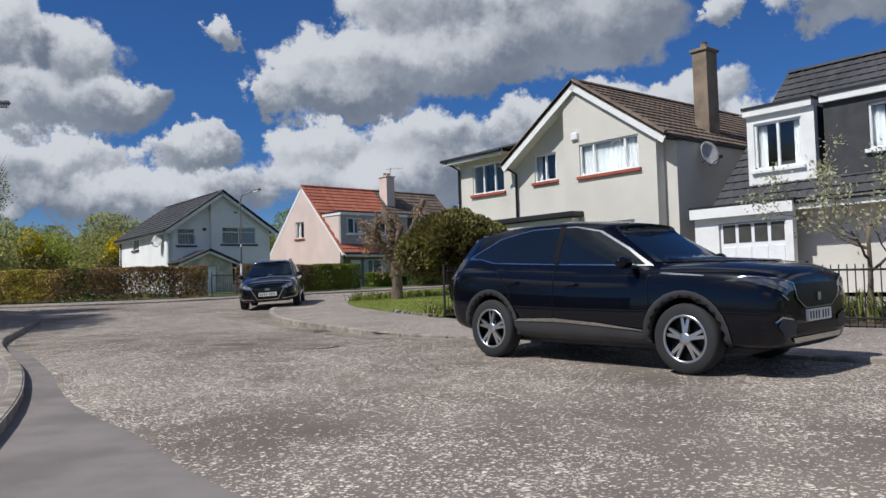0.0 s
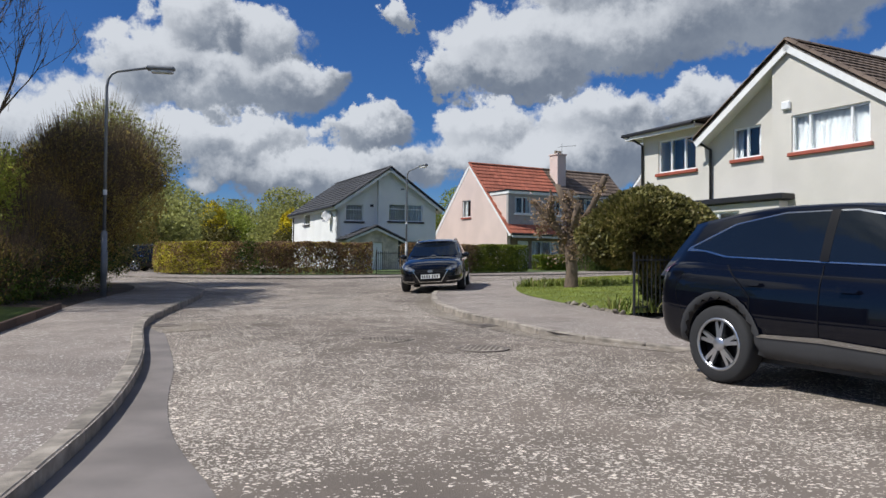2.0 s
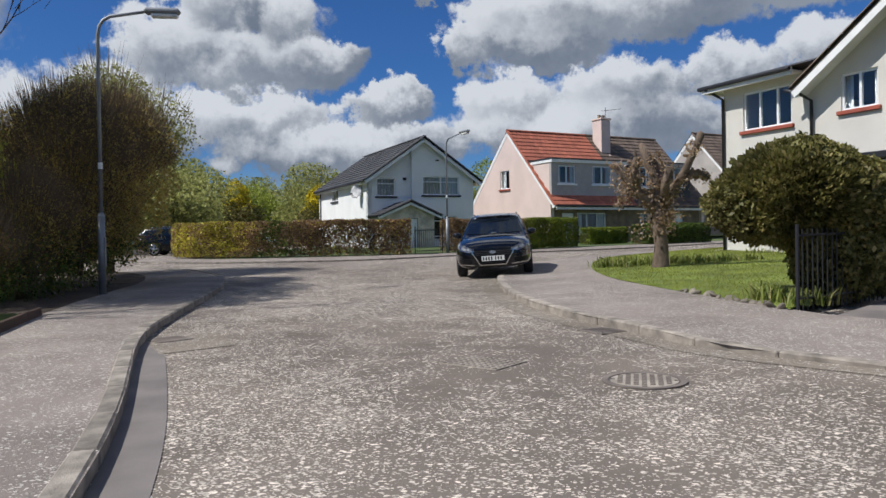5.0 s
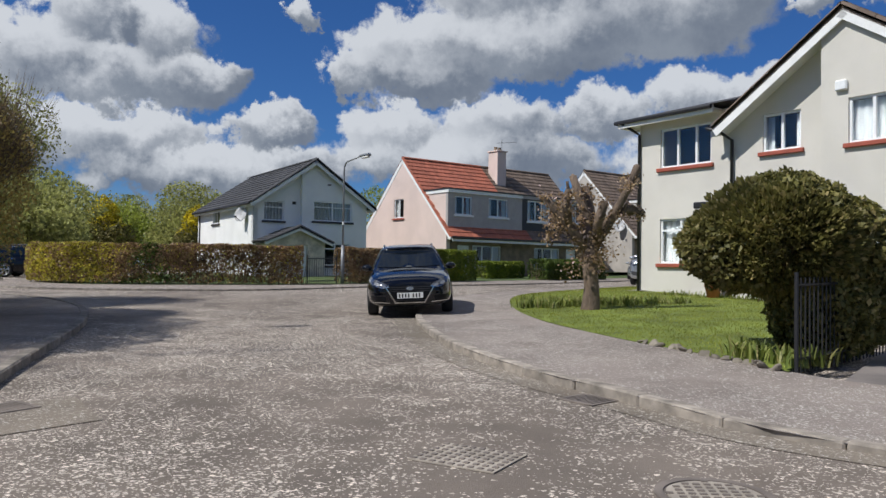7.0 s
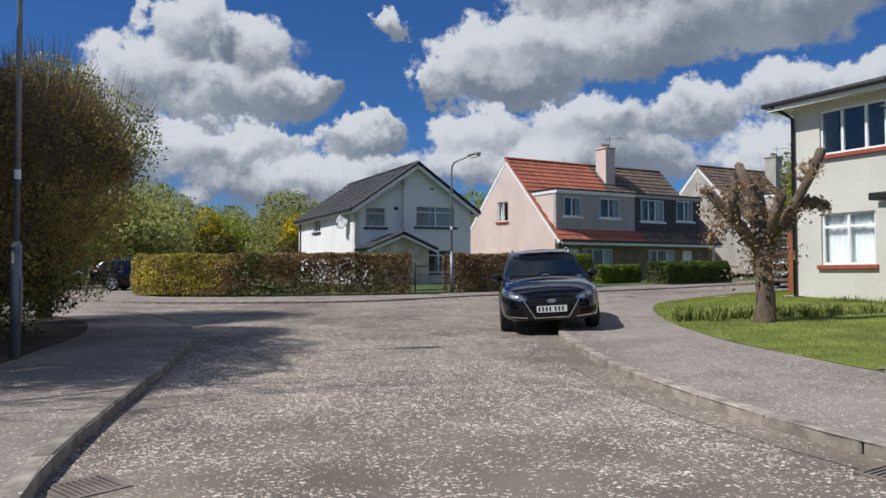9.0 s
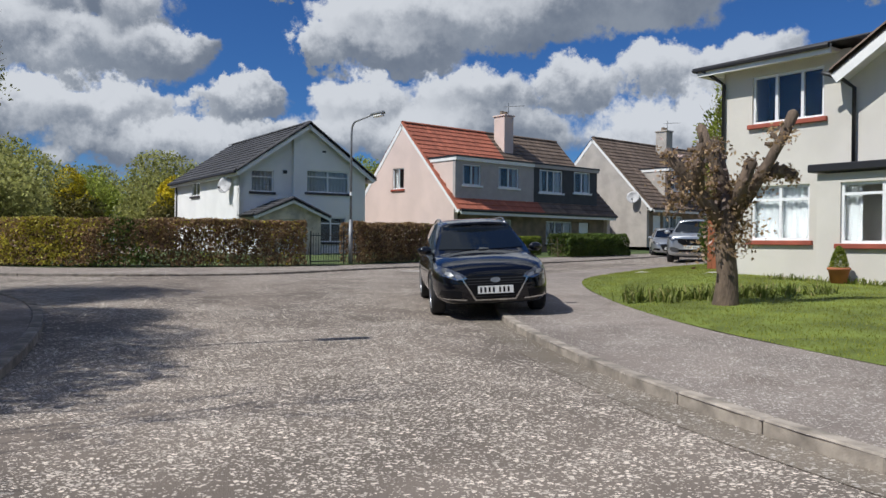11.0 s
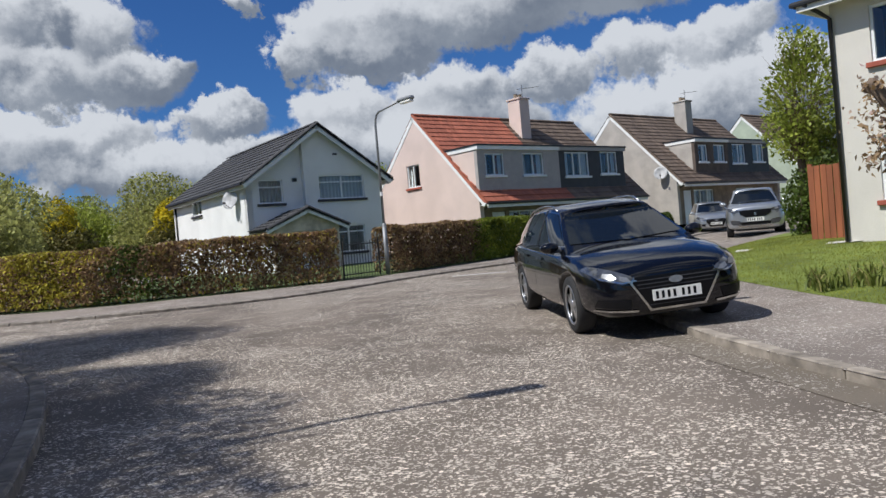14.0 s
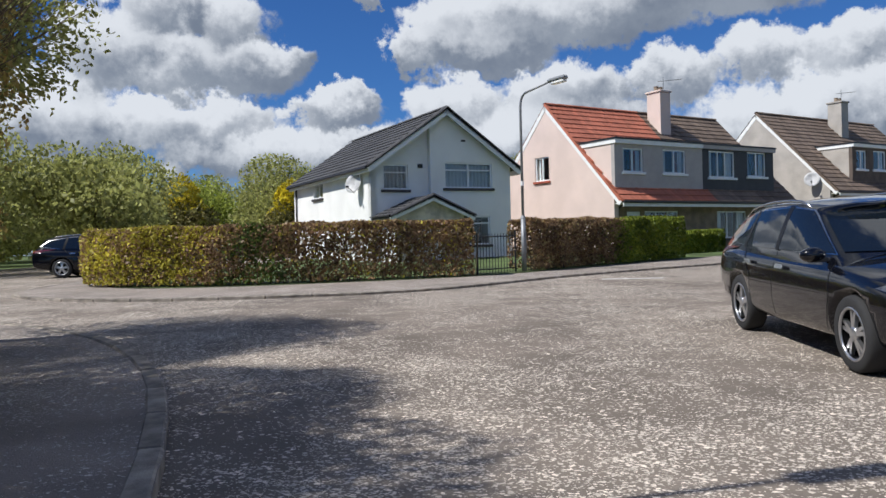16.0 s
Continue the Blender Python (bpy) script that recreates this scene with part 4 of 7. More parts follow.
def dormer_house(M, label, wall_mat, halves, dz=0.0, length=12.3, gable_win=True, dorm=((0.1, 5.75), (5.75, 11.1)), clads=None, front=None, chim=(6.8, 3.75), chim_mat=None, near=False, dish=False, dormer_windows=None, ridge_drop=0.0, cheek=None):
    """A house with a steep roof along the street and long box dormers to the front."""
    h = thing("house", M, label, "house")
    g0, D = 1.15 + dz, 9.3
    ze, zr, ridge = 3.68 + dz, 8.48 + dz - ridge_drop, 4.65
    rise = (zr - ze) / ridge
    side = Matrix(((0, 1, 0, 0), (-1, 0, 0, D), (0, 0, 1, 0), (0, 0, 0, 1)))
    cl = [((D - ridge, 0, zr - 0.1), (-rise, 0, 1)), ((D - ridge, 0, zr - 0.1), (rise, 0, 1))]
    gw = [(D - 5.5, D - 4.45, 4.85 + dz, 6.0 + dz)] if gable_win else []
    part("wall", wall(D - 0.4, g0, zr, gw, 0.25, side, cl, x0=0.2), wall_mat, h)
    if gable_win:
        window(h, *gw[0], side, (0.5,), None, M_REDSILL, "sides")
    far = Matrix(((0, 1, 0, length - 0.25), (-1, 0, 0, D), (0, 0, 1, 0), (0, 0, 0, 1)))
    part("wall", wall(D - 0.4, g0, zr, [], 0.25, far, cl, x0=0.2), wall_mat, h)
    fr = front or [(1.0, 1.9, g0, 3.2 + dz), (2.1, 4.3, 1.9 + dz, 3.2 + dz), (7.0, 9.2, 1.9 + dz, 3.2 + dz), (9.8, 10.7, g0, 3.2 + dz)]
    # fronts are brown, darker than wall_mat, except on the near house
    part("wall", wall(length - 0.5, g0, ze - 0.1, fr, 0.25, pose(0, 0.45, 0), x0=0.25), M_BROWNCAST if not near else wall_mat, h)
    for o in fr:
        if o[2] > g0 + 0.2:
            window(h, *o, pose(0, 0.45, 0), (0.35, 0.7), None, M_DARKSILL, "sides")
        else:
            part("door", boxes((o[0] + 0.02, o[1] - 0.02, 0.52, 0.57, o[2], o[3] - 0.02)), M_UPVC, h, "pale front door")
    part("wall", boxes((0.25, length - 0.25, D - 0.5, D - 0.25, g0, ze)), wall_mat, h)
    for i, (x0, x1, mat) in enumerate(halves):
        roof_slope(h, x0, x1, -0.3, ze - 0.05, ridge, zr, mat, m=Matrix(), seed=10 + i, cut=lambda x, s, hv=(x0, x1): any(a < x < b for a, b in dorm) and 0.95 < s < 3.35)
        roof_slope(h, -x1, -x0, -(D + 0.2 - ridge), ze - 0.05, 0, zr, mat, m=Matrix(((-1, 0, 0, 0), (0, -1, 0, ridge), (0, 0, 1, 0), (0, 0, 0, 1))), seed=20 + i)
        ridge_tiles(h, (x0, ridge, zr + 0.03), (x1, ridge, zr + 0.03), mat)
    for x, s in ((0.0, -1), (length, 1)):
        board(h, "bargeboard", (x, -0.25, ze - 0.12), (x, ridge, zr - 0.03), 0.2, 0.04, M_FASCIA)
        board(h, "bargeboard", (x, D + 0.25, ze - 0.12), (x, ridge, zr - 0.03), 0.2, 0.04, M_FASCIA)
        board(h, "verge", (x - s * 0.05, -0.22, ze - 0.02), (x - s * 0.05, ridge, zr + 0.06), 0.1, 0.16, halves[0][2] if s < 0 else halves[-1][2])
    part("fascia", boxes((0.05, length - 0.05, -0.32, -0.28, ze - 0.32, ze - 0.1)), M_FASCIA, h)
    part("soffit", boxes((0.05, length - 0.05, -0.28, 0.45, ze - 0.2, ze - 0.16)), M_FASCIA, h)
    part("gutter", tube(bmesh.new(), [(0, -0.37, ze - 0.12), (length, -0.37, ze - 0.12)], 0.06, 8), M_BLACK, h)
    clads = clads or [M_GREYCLAD, M_DARKCLAD]
    wins = dormer_windows or [[(0.6, 1.84, 4.9, 5.95), (3.1, 4.6, 4.9, 5.98)], [(6.2, 8.1, 4.8, 6.05), (9.05, 10.5, 4.9, 6.1)]]
    for (a, b), cm, ws in zip(dorm, clads, wins):
        ws = [(x0, x1, z0 + dz, z1 + dz) for x0, x1, z0, z1 in ws]
        d = part("dormer", wall(b - a, ze + 0.1, 6.12 + dz, ws, 0.2, pose(0, 0.22, 0), x0=a), cm, h)
        for o in ws:
            w = window(h, *o, pose(0, 0.22, 0), (0.36, 0.64) if o[1] - o[0] > 1.7 else (0.5,), None, M_UPVC, "sides")
        # cheeks and flat roof
        for x in (a, b):
            bm = bmesh.new()
            back = (6.12 - 3.68) / rise + 0.1
            c = [bm.verts.new((x + e, y, z)) for e in ((0.0, 0.1) if x == a else (-0.1, 0.0)) for y, z in ((0.42, ze + 0.15), (0.42, 6.12 + dz), (back, 6.12 + dz))]
            bmesh.ops.convex_hull(bm, input=c)
            part("dormer_cheek", bm, cheek or wall_mat, d)
        part("flat_roof", boxes((a - 0.08, b + (0.08 if b > 11 else -0.0), 0.07, 2.6, 6.3 + dz, 6.38 + dz)), M_BLACK, d)
        part("fascia", boxes((a - 0.05, b + (0.05 if b > 11 else -0.01), 0.1, 2.4, 6.12 + dz, 6.3 + dz)), M_FASCIA if cm is not M_DARKCLAD else M_GREYCLAD, d)
    chimney(h, *chim, 6.6 + dz, 9.4 + dz - ridge_drop, 0.75, 0.9, chim_mat or wall_mat, 2, True)
    pipe(h, [(0.35, -0.1, ze - 0.2), (0.35, 0.38, ze - 0.4), (0.35, 0.38, g0)])
    if dish:
        satellite_dish(M @ pose(-0.05, 1.2, 4.3 + dz, 0, 0, -60))
    return h


def far_frame(along, back=0.0):
    u, n = Vector((0.74, 0.672)), Vector((0.672, -0.74))
    p = (29.4 + along) * u - (42.1 + back) * n
    return pose(p.x, p.y, 0, 0, 0, math.degrees(math.atan2(0.672, 0.74)))


big_house()
white_house()
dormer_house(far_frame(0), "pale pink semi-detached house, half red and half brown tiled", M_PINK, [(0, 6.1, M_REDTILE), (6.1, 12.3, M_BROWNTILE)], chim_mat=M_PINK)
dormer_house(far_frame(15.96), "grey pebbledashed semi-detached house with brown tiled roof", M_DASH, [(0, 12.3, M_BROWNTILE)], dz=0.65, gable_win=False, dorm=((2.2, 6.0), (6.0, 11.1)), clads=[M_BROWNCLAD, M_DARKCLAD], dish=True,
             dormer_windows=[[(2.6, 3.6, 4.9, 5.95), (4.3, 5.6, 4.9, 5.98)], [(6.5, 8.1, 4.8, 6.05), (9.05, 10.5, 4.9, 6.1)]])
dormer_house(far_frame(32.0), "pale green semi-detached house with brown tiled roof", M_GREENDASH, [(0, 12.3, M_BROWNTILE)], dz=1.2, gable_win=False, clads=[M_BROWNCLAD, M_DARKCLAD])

# ---- house on the near side, to the right ----
def near_house():
    M = pose(0.754, 31.18, 0, 0, 0, -50.1) @ pose(11.15, 0.1, -0.12)
    h = dormer_house(M, "cream house with dark tiled roof, white dormers and attached garage", M_CREAM, [(0, 12.3, M_DARKTILE)], dz=-0.2, gable_win=False,
                     dorm=((0.85, 2.75), (3.0, 9.5)), clads=[M_FASCIA, M_SLATECLAD], cheek=M_SLATECLAD, ridge_drop=0.25, near=True, chim=(9.0, 4.6), chim_mat=M_BROWNCAST,
                     front=[(5.0, 5.8, 1.9 - 0.4, 3.1 - 0.2), (7.0, 9.0, 1.5, 2.9)], dormer_windows=[[(1.05, 2.4, 4.6, 5.9)], [(4.1, 5.6, 4.75, 5.9), (7.2, 8.6, 4.75, 5.9)]])
    g0 = 0.95
    part("garage_wall", wall(2.9, g0, 3.2, [(0.15, 2.1, g0, 2.95)], 0.2, pose(0, -0.32, 0), x0=-0.6), M_FASCIA, h)
    door = part("garage_door", boxes((0.17, 2.08, -0.24, -0.19, g0, 2.93)), M_UPVC, h, "white panelled garage door")
    for i in range(4):
        for j in range(3):
            part("door_panel", boxes((0.25 + 0.47 * i, 0.62 + 0.47 * i, -0.26, -0.235, g0 + 0.2 + 0.62 * j, g0 + 0.7 + 0.62 * j), bevel=0.008), M_UPVC if j < 2 else M_DARKIN, door)
    part("garage_wall", boxes((-0.6, -0.4, -0.1, 5.0, g0, 3.2)), M_CREAM, h)
    part("fascia", boxes((-0.65, 2.4, -0.5, -0.42, 3.12, 3.4)), M_FASCIA, h)
    part("flat_roof", boxes((-0.7, 2.45, -0.48, 5.0, 3.4, 3.47)), M_BLACK, h)
    return h


near_house()

# ---- kerbs ----


def kerbs(parent, line, step, w, depth, side):
    """Kerb stones end to end along a line; their road face is the line."""
    pts = resample(line, step)
    shared = {}
    rng = random.Random(len(pts))
    for i, (a, b) in enumerate(zip(pts, pts[1:])):
        d = Vector((b.x - a.x, b.y - a.y, 0))
        n = d.length
        if n < 0.2:
            continue
        key = round(n, 1)
        if key not in shared:
            bm = boxes((0.006, key - 0.006, 0, side * w, -depth, 0), bevel=0.018)
            me = bpy.data.meshes.new("kerb_stone")
            bm.to_mesh(me)
            bm.free()
            me.materials.append(M_KERB)
            shared[key] = me
        ob = new("kerb_stone", shared[key])
        ob.parent = parent
        za, zb = gz(a.y) + a.z, gz(b.y) + b.z
        x = Vector((d.x, d.y, zb - za)).normalized()
        y = Vector((-d.y, d.x, 0)).normalized()
        m = Matrix((x, y, x.cross(y))).transposed().to_4x4()
        m.translation = (a.x, a.y, za + 0.008 + rng.uniform(-0.004, 0.006))
        ob.matrix_world = m @ pose(0, 0, 0, rng.uniform(-1, 1), 0, rng.uniform(-0.5, 0.5))
        ob.scale = (n / key, 1, 1)


kerbs(pave_left, KERB_LEFT, 0.91, 0.15, 0.2, 1)
kerbs(pave_right, KERB_RIGHT, 0.91, 0.14, 0.2, -1)
kerbs(pave_far, KERB_FAR, 0.91, 0.14, 0.2, 1)

# smooth channel along the foot of the kerbs, and patches
CHANNEL_LEFT = [(1.9, -1, 0), (1.0, 1.0, 0), (-0.4, 3.4, 0), (-1.5, 4.6, 0), (-2.25, 5.8, 0), (-3.1, 6.75, 0), (-3.9, 8.0, 0), (-4.65, 9.4, 0), (-5.6, 10.9, 0), (-6.6, 12.4, 0)]
CHANNEL_RIGHT = [(0.35, 11.9, 0), (-0.35, 12.3, 0), (-1.5, 13.0, 0), (-2.1, 13.95, 0), (-2.55, 14.6, 0), (-3.1, 15.35, 0), (-3.92, 16.9, 0), (-4.6, 19.0, 0), (-5.0, 20.7, 0), (-5.3, 22.2, 0), (-5.4, 24, 0)]
M_CHANNEL = chipped("worn_channel", (0.205, 0.172, 0.135), (0.55, 0.50, 0.44), 0.45, 0.6, 36)
strip("channel_left", [(x, y, 0) for x, y, h in KERB_LEFT[1:11]], CHANNEL_LEFT, 60, 4, 0.006, M_PATCH, "smooth dark tarmac channel by the kerb", "road")
strip("channel_right", [(x, y, 0) for x, y, h in KERB_RIGHT[5:17]], CHANNEL_RIGHT, 40, 3, 0.006, M_CHANNEL, "smooth tarmac channel by the kerb", "road")


def ironwork(x, y, w, d, turn, kind):
    m = pose(x, y, gz(y) + 0.003, math.degrees(math.atan(0.027)), 0, 0) @ pose(0, 0, 0, 0, 0, turn)
    if kind == "gully":
        t = thing("drain_grate", m, "rusty cast iron drain grate in the road", "drain grate", "drains")
        part("frame", boxes((-w / 2, w / 2, -d / 2, -d / 2 + 0.04, 0, 0.012), (-w / 2, w / 2, d / 2 - 0.04, d / 2, 0, 0.012), (-w / 2, -w / 2 + 0.04, -d / 2, d / 2, 0, 0.0121), (w / 2 - 0.04, w / 2, -d / 2, d / 2, 0, 0.0121)), M_IRON, t)
        # no hollow below: a flat black plate paints the darkness between the bars
        part("dark_pit_plate", boxes((-w / 2 + 0.04, w / 2 - 0.04, -d / 2 + 0.04, d / 2 - 0.04, 0.002, 0.005)), M_BLACK, t)
        n = 8
        for i in range(n):
            a = -w / 2 + 0.05 + (w - 0.1) * (i + 0.2) / n
            part("bar", boxes((a, a + (w - 0.1) / n * 0.55, -d / 2 + 0.04, d / 2 - 0.04, 0.005, 0.012)), M_IRON, t)
    elif kind == "manhole":
        t = thing("manhole_cover", m, "round rusty cast iron manhole cover in the road", "manhole cover")
        part("rim", lathe(bmesh.new(), [(w / 2, 0), (w / 2, 0.012), (w / 2 - 0.05, 0.012), (w / 2 - 0.05, 0.004), (w / 2 - 0.06, 0.004)], 32), M_IRON, t)
        bm = lathe(bmesh.new(), [(w / 2 - 0.065, 0.002), (w / 2 - 0.065, 0.010), (0, 0.010)], 32)
        lid = part("lid", bm, M_DUSTY, t, "lid dusted with pale grit")
        stud = boxes((-0.02, 0.02, -0.012, 0.012, 0.008, 0.016))
        me = bpy.data.meshes.new("stud")
        stud.to_mesh(me)
        stud.free()
        me.materials.append(M_IRON)
        for i in range(-4, 5):
            for j in range(-4, 5):
                if i * i + j * j < 17:
                    ob = new("stud", me)
                    ob.parent, ob.location = lid, (i * 0.062, j * 0.062, 0)
    else:
        t = thing("access_cover", m, "square studded iron access cover in the road", "access cover")
        part("plate", boxes((-w / 2, w / 2, -d / 2, d / 2, 0, 0.008)), M_DUSTY, t)
        bm = bmesh.new()
        for i in range(9):
            for j in range(7):
                box(bm, -w / 2 + w * (i + 0.2) / 9, -w / 2 + w * (i + 0.7) / 9, -d / 2 + d * (j + 0.2) / 7, -d / 2 + d * (j + 0.7) / 7, 0.007, 0.014)
        part("studs", bm, M_IRON, t)
    return t


strip("gully_patch", [(-7.45, 13.3, 0), (-6.7, 12.45, 0)], [(-6.95, 14.0, 0), (-6.2, 13.1, 0)], 8, 3, 0.007, M_CHANNEL, "smooth brown tarmac patch round a drain", "road")
ironwork(-1.92, 11.74, 0.66, 0.66, 0, "manhole")
ironwork(-3.33, 12.38, 0.62, 0.5, -25, "cover")
ironwork(-2.35, 14.5, 0.42, 0.4, -45, "gully")
ironwork(-7.2, 13.4, 0.40, 0.40, 60, "gully")

# ---- street lamps ----


def street_lamp(x, y, height, arm, reach, label):
    m = pose(x, y, gz(y) + 0.09, 0, 0, arm)
    t = thing("street_lamp", m, label, "street lamp", "street lamps")
    part("base_column", tube(bmesh.new(), [(0, 0, 0), (0, 0, 1.45)], 0.066, 14), M_STEEL, t, smooth_shade=True)
    part("collar", tube(bmesh.new(), [(0, 0, 1.42), (0, 0, 1.5)], [0.074, 0.046], 14), M_STEEL, t)
    part("access_door", boxes((0.058, 0.072, -0.045, 0.045, 0.5, 1.05), bevel=0.006), M_STEEL, t)
    z = height
    part("column", tube(bmesh.new(), [(0, 0, 1.45), (0, 0, z - 0.35), (0.03, 0, z - 0.18), (0.1, 0, z - 0.07), (0.22, 0, z), (reach - 0.3, 0, z + 0.12)], [0.039, 0.034, 0.032, 0.031, 0.03, 0.026], 12), M_STEEL, t, smooth_shade=True)
    bm = boxes((reach - 0.42, reach + 0.22, -0.1, 0.1, z + 0.06, z + 0.17), bevel=0.04)
    part("lantern", bm, M_STEEL, t)
    bm = boxes((reach - 0.3, reach + 0.18, -0.075, 0.075, z + 0.0, z + 0.07), bevel=0.02)
    part("bowl", bm, material("lamp_bowl", (0.7, 0.7, 0.66), 0.25, bump=0), t)
    part("band", tube(bmesh.new(), [(0, 0, 2.3), (0, 0, 2.42)], 0.044, 12), M_UPVC, t)
    return t


street_lamp(-11.5, 17.95, 5.1, 22, 1.25, "grey steel street lamp at the back of the pavement")
street_lamp(-9.62, 37.6, 4.75, -48, 1.65, "grey steel street lamp before the far hedge")

# ---- cars ----
M_NAVY = material("navy_car_paint", (0.002, 0.0026, 0.006), 0.3, 0.0, var=0.1, fine=20, bump=0.0, coat=0.7, spec=0.06)
M_CARBLACK = material("black_car_paint", (0.003, 0.0035, 0.006), 0.2, 0.0, var=0.1, fine=20, bump=0.0, coat=0.95, spec=0.12)
M_SILVER = material("silver_car_paint", (0.42, 0.44, 0.46), 0.3, 0.7, var=0.04, fine=20, bump=0.0, coat=0.8)
M_CLAD = material("black_body_cladding", (0.042, 0.043, 0.046), 0.6, var=0.1, bump=0.05)
M_TYRE = material("tyre_rubber", (0.022, 0.022, 0.023), 0.85, var=0.2, fine=60, bump=0.2)
M_ALLOY = material("alloy_wheel", (0.52, 0.53, 0.55), 0.28, 0.9, var=0.05, bump=0)
M_CHROME = material("chrome", (0.52, 0.52, 0.51), 0.2, 1.0, var=0.02, bump=0)
M_CARGLASS = material("tinted_car_glass", (0.006, 0.009, 0.013), 0.02, 0.0, var=0.05, bump=0.0, coat=0.0, spec=0.6)
M_LENS = material("headlight_lens", (0.07, 0.075, 0.085), 0.06, 0.2, var=0.4, scale=14, fine=50, bump=0.1, coat=1.0)
M_LAMP = material("headlight_reflector", (0.30, 0.31, 0.32), 0.25, 0.5, var=0.1, scale=20, bump=0.2, bdist=0.004)
M_GRILLE = material("gloss_black_grille", (0.006, 0.006, 0.007), 0.35, bump=0, spec=0.2)
M_PLATE = material("white_plate", (0.78, 0.78, 0.74), 0.35, var=0.03, bump=0)
M_TAIL = material("red_tail_lens", (0.12, 0.008, 0.010), 0.15, var=0.2, bump=0, coat=1.0)
from mathutils.bvhtree import BVHTree


def baked(ob):
    """The mesh of ob with its modifiers worked in."""
    dg = bpy.context.evaluated_depsgraph_get()
    me = bpy.data.meshes.new_from_object(ob.evaluated_get(dg))
    old = ob.data
    ob.modifiers.clear()
    ob.data = me
    bpy.data.meshes.remove(old)
    return ob


def loft(sections, caps=True):
    bm = bmesh.new()
    rings = [[bm.verts.new(p) for p in s] for s in sections]
    n = len(rings[0])
    for a, b in zip(rings, rings[1:]):
        for k in range(n):
            bm.faces.new((a[k], a[(k + 1) % n], b[(k + 1) % n], b[k]))
    if caps:
        bm.faces.new(rings[0][::-1])
        bm.faces.new(rings[-1])
    bmesh.ops.recalc_face_normals(bm, faces=bm.faces)
    return bm


def wheel(parent, x, y, r, width, spokes, rim_r):
    s = 1 if y > 0 else -1
    w = new("wheel")
    w.parent = parent
    w.location = (x, y, r)
    h = width / 2
    part("tyre", lathe(bmesh.new(), [(rim_r, -h * 0.9), (r - 0.03, -h), (r - 0.008, -h * 0.8), (r, -h * 0.5), (r, h * 0.5), (r - 0.008, h * 0.8), (r - 0.03, h), (rim_r + 0.01, h * 0.95), (rim_r, h * 0.85)], 40, "Y"), M_TYRE, w, smooth_shade=True)
    part("brake_disc", lathe(bmesh.new(), [(0.0, s * 0.01), (rim_r * 0.95, s * 0.01), (rim_r * 0.95, -s * 0.01), (0, -s * 0.01)], 24, "Y"), M_GRILLE, w)
    part("rim_barrel", lathe(bmesh.new(), [(rim_r, -h * 0.85 * s), (rim_r - 0.012, s * h * 0.6), (rim_r - 0.014, s * h * 0.8)], 40, "Y"), M_GRILLE, w, smooth_shade=True)
    part("rim", lathe(bmesh.new(), [(rim_r - 0.016, s * h * 0.78), (rim_r - 0.02, s * h * 0.9), (rim_r, s * h * 0.97), (rim_r + 0.008, s * h * 0.9)], 40, "Y"), M_ALLOY, w, smooth_shade=True)
    for i in range(spokes):
        a = 2 * math.pi * i / spokes + 0.3
        for off in (-0.13, 0.13):
            bm = bmesh.new()
            c = []
            for rr, ww, dep in ((0.05, 0.02, 0.82), (rim_r - 0.015, 0.016, 0.72)):
                ang = a + off * (0.6 if rr < 0.1 else 1.25)
                ct, st = math.cos(ang), math.sin(ang)
                for q in (-ww, ww):
                    for dd in (dep, dep - 0.3):
                        c.append(bm.verts.new((rr * ct - q * st, s * h * dd, rr * st + q * ct)))
            bmesh.ops.convex_hull(bm, input=c)
            part("spoke", bm, M_ALLOY, w)
    part("hub_cap", lathe(bmesh.new(), [(0.0, s * h * 0.9), (0.05, s * h * 0.88), (0.065, s * h * 0.8), (0.065, s * h * 0.5)], 16, "Y"), M_ALLOY, w, smooth_shade=True)
    return w


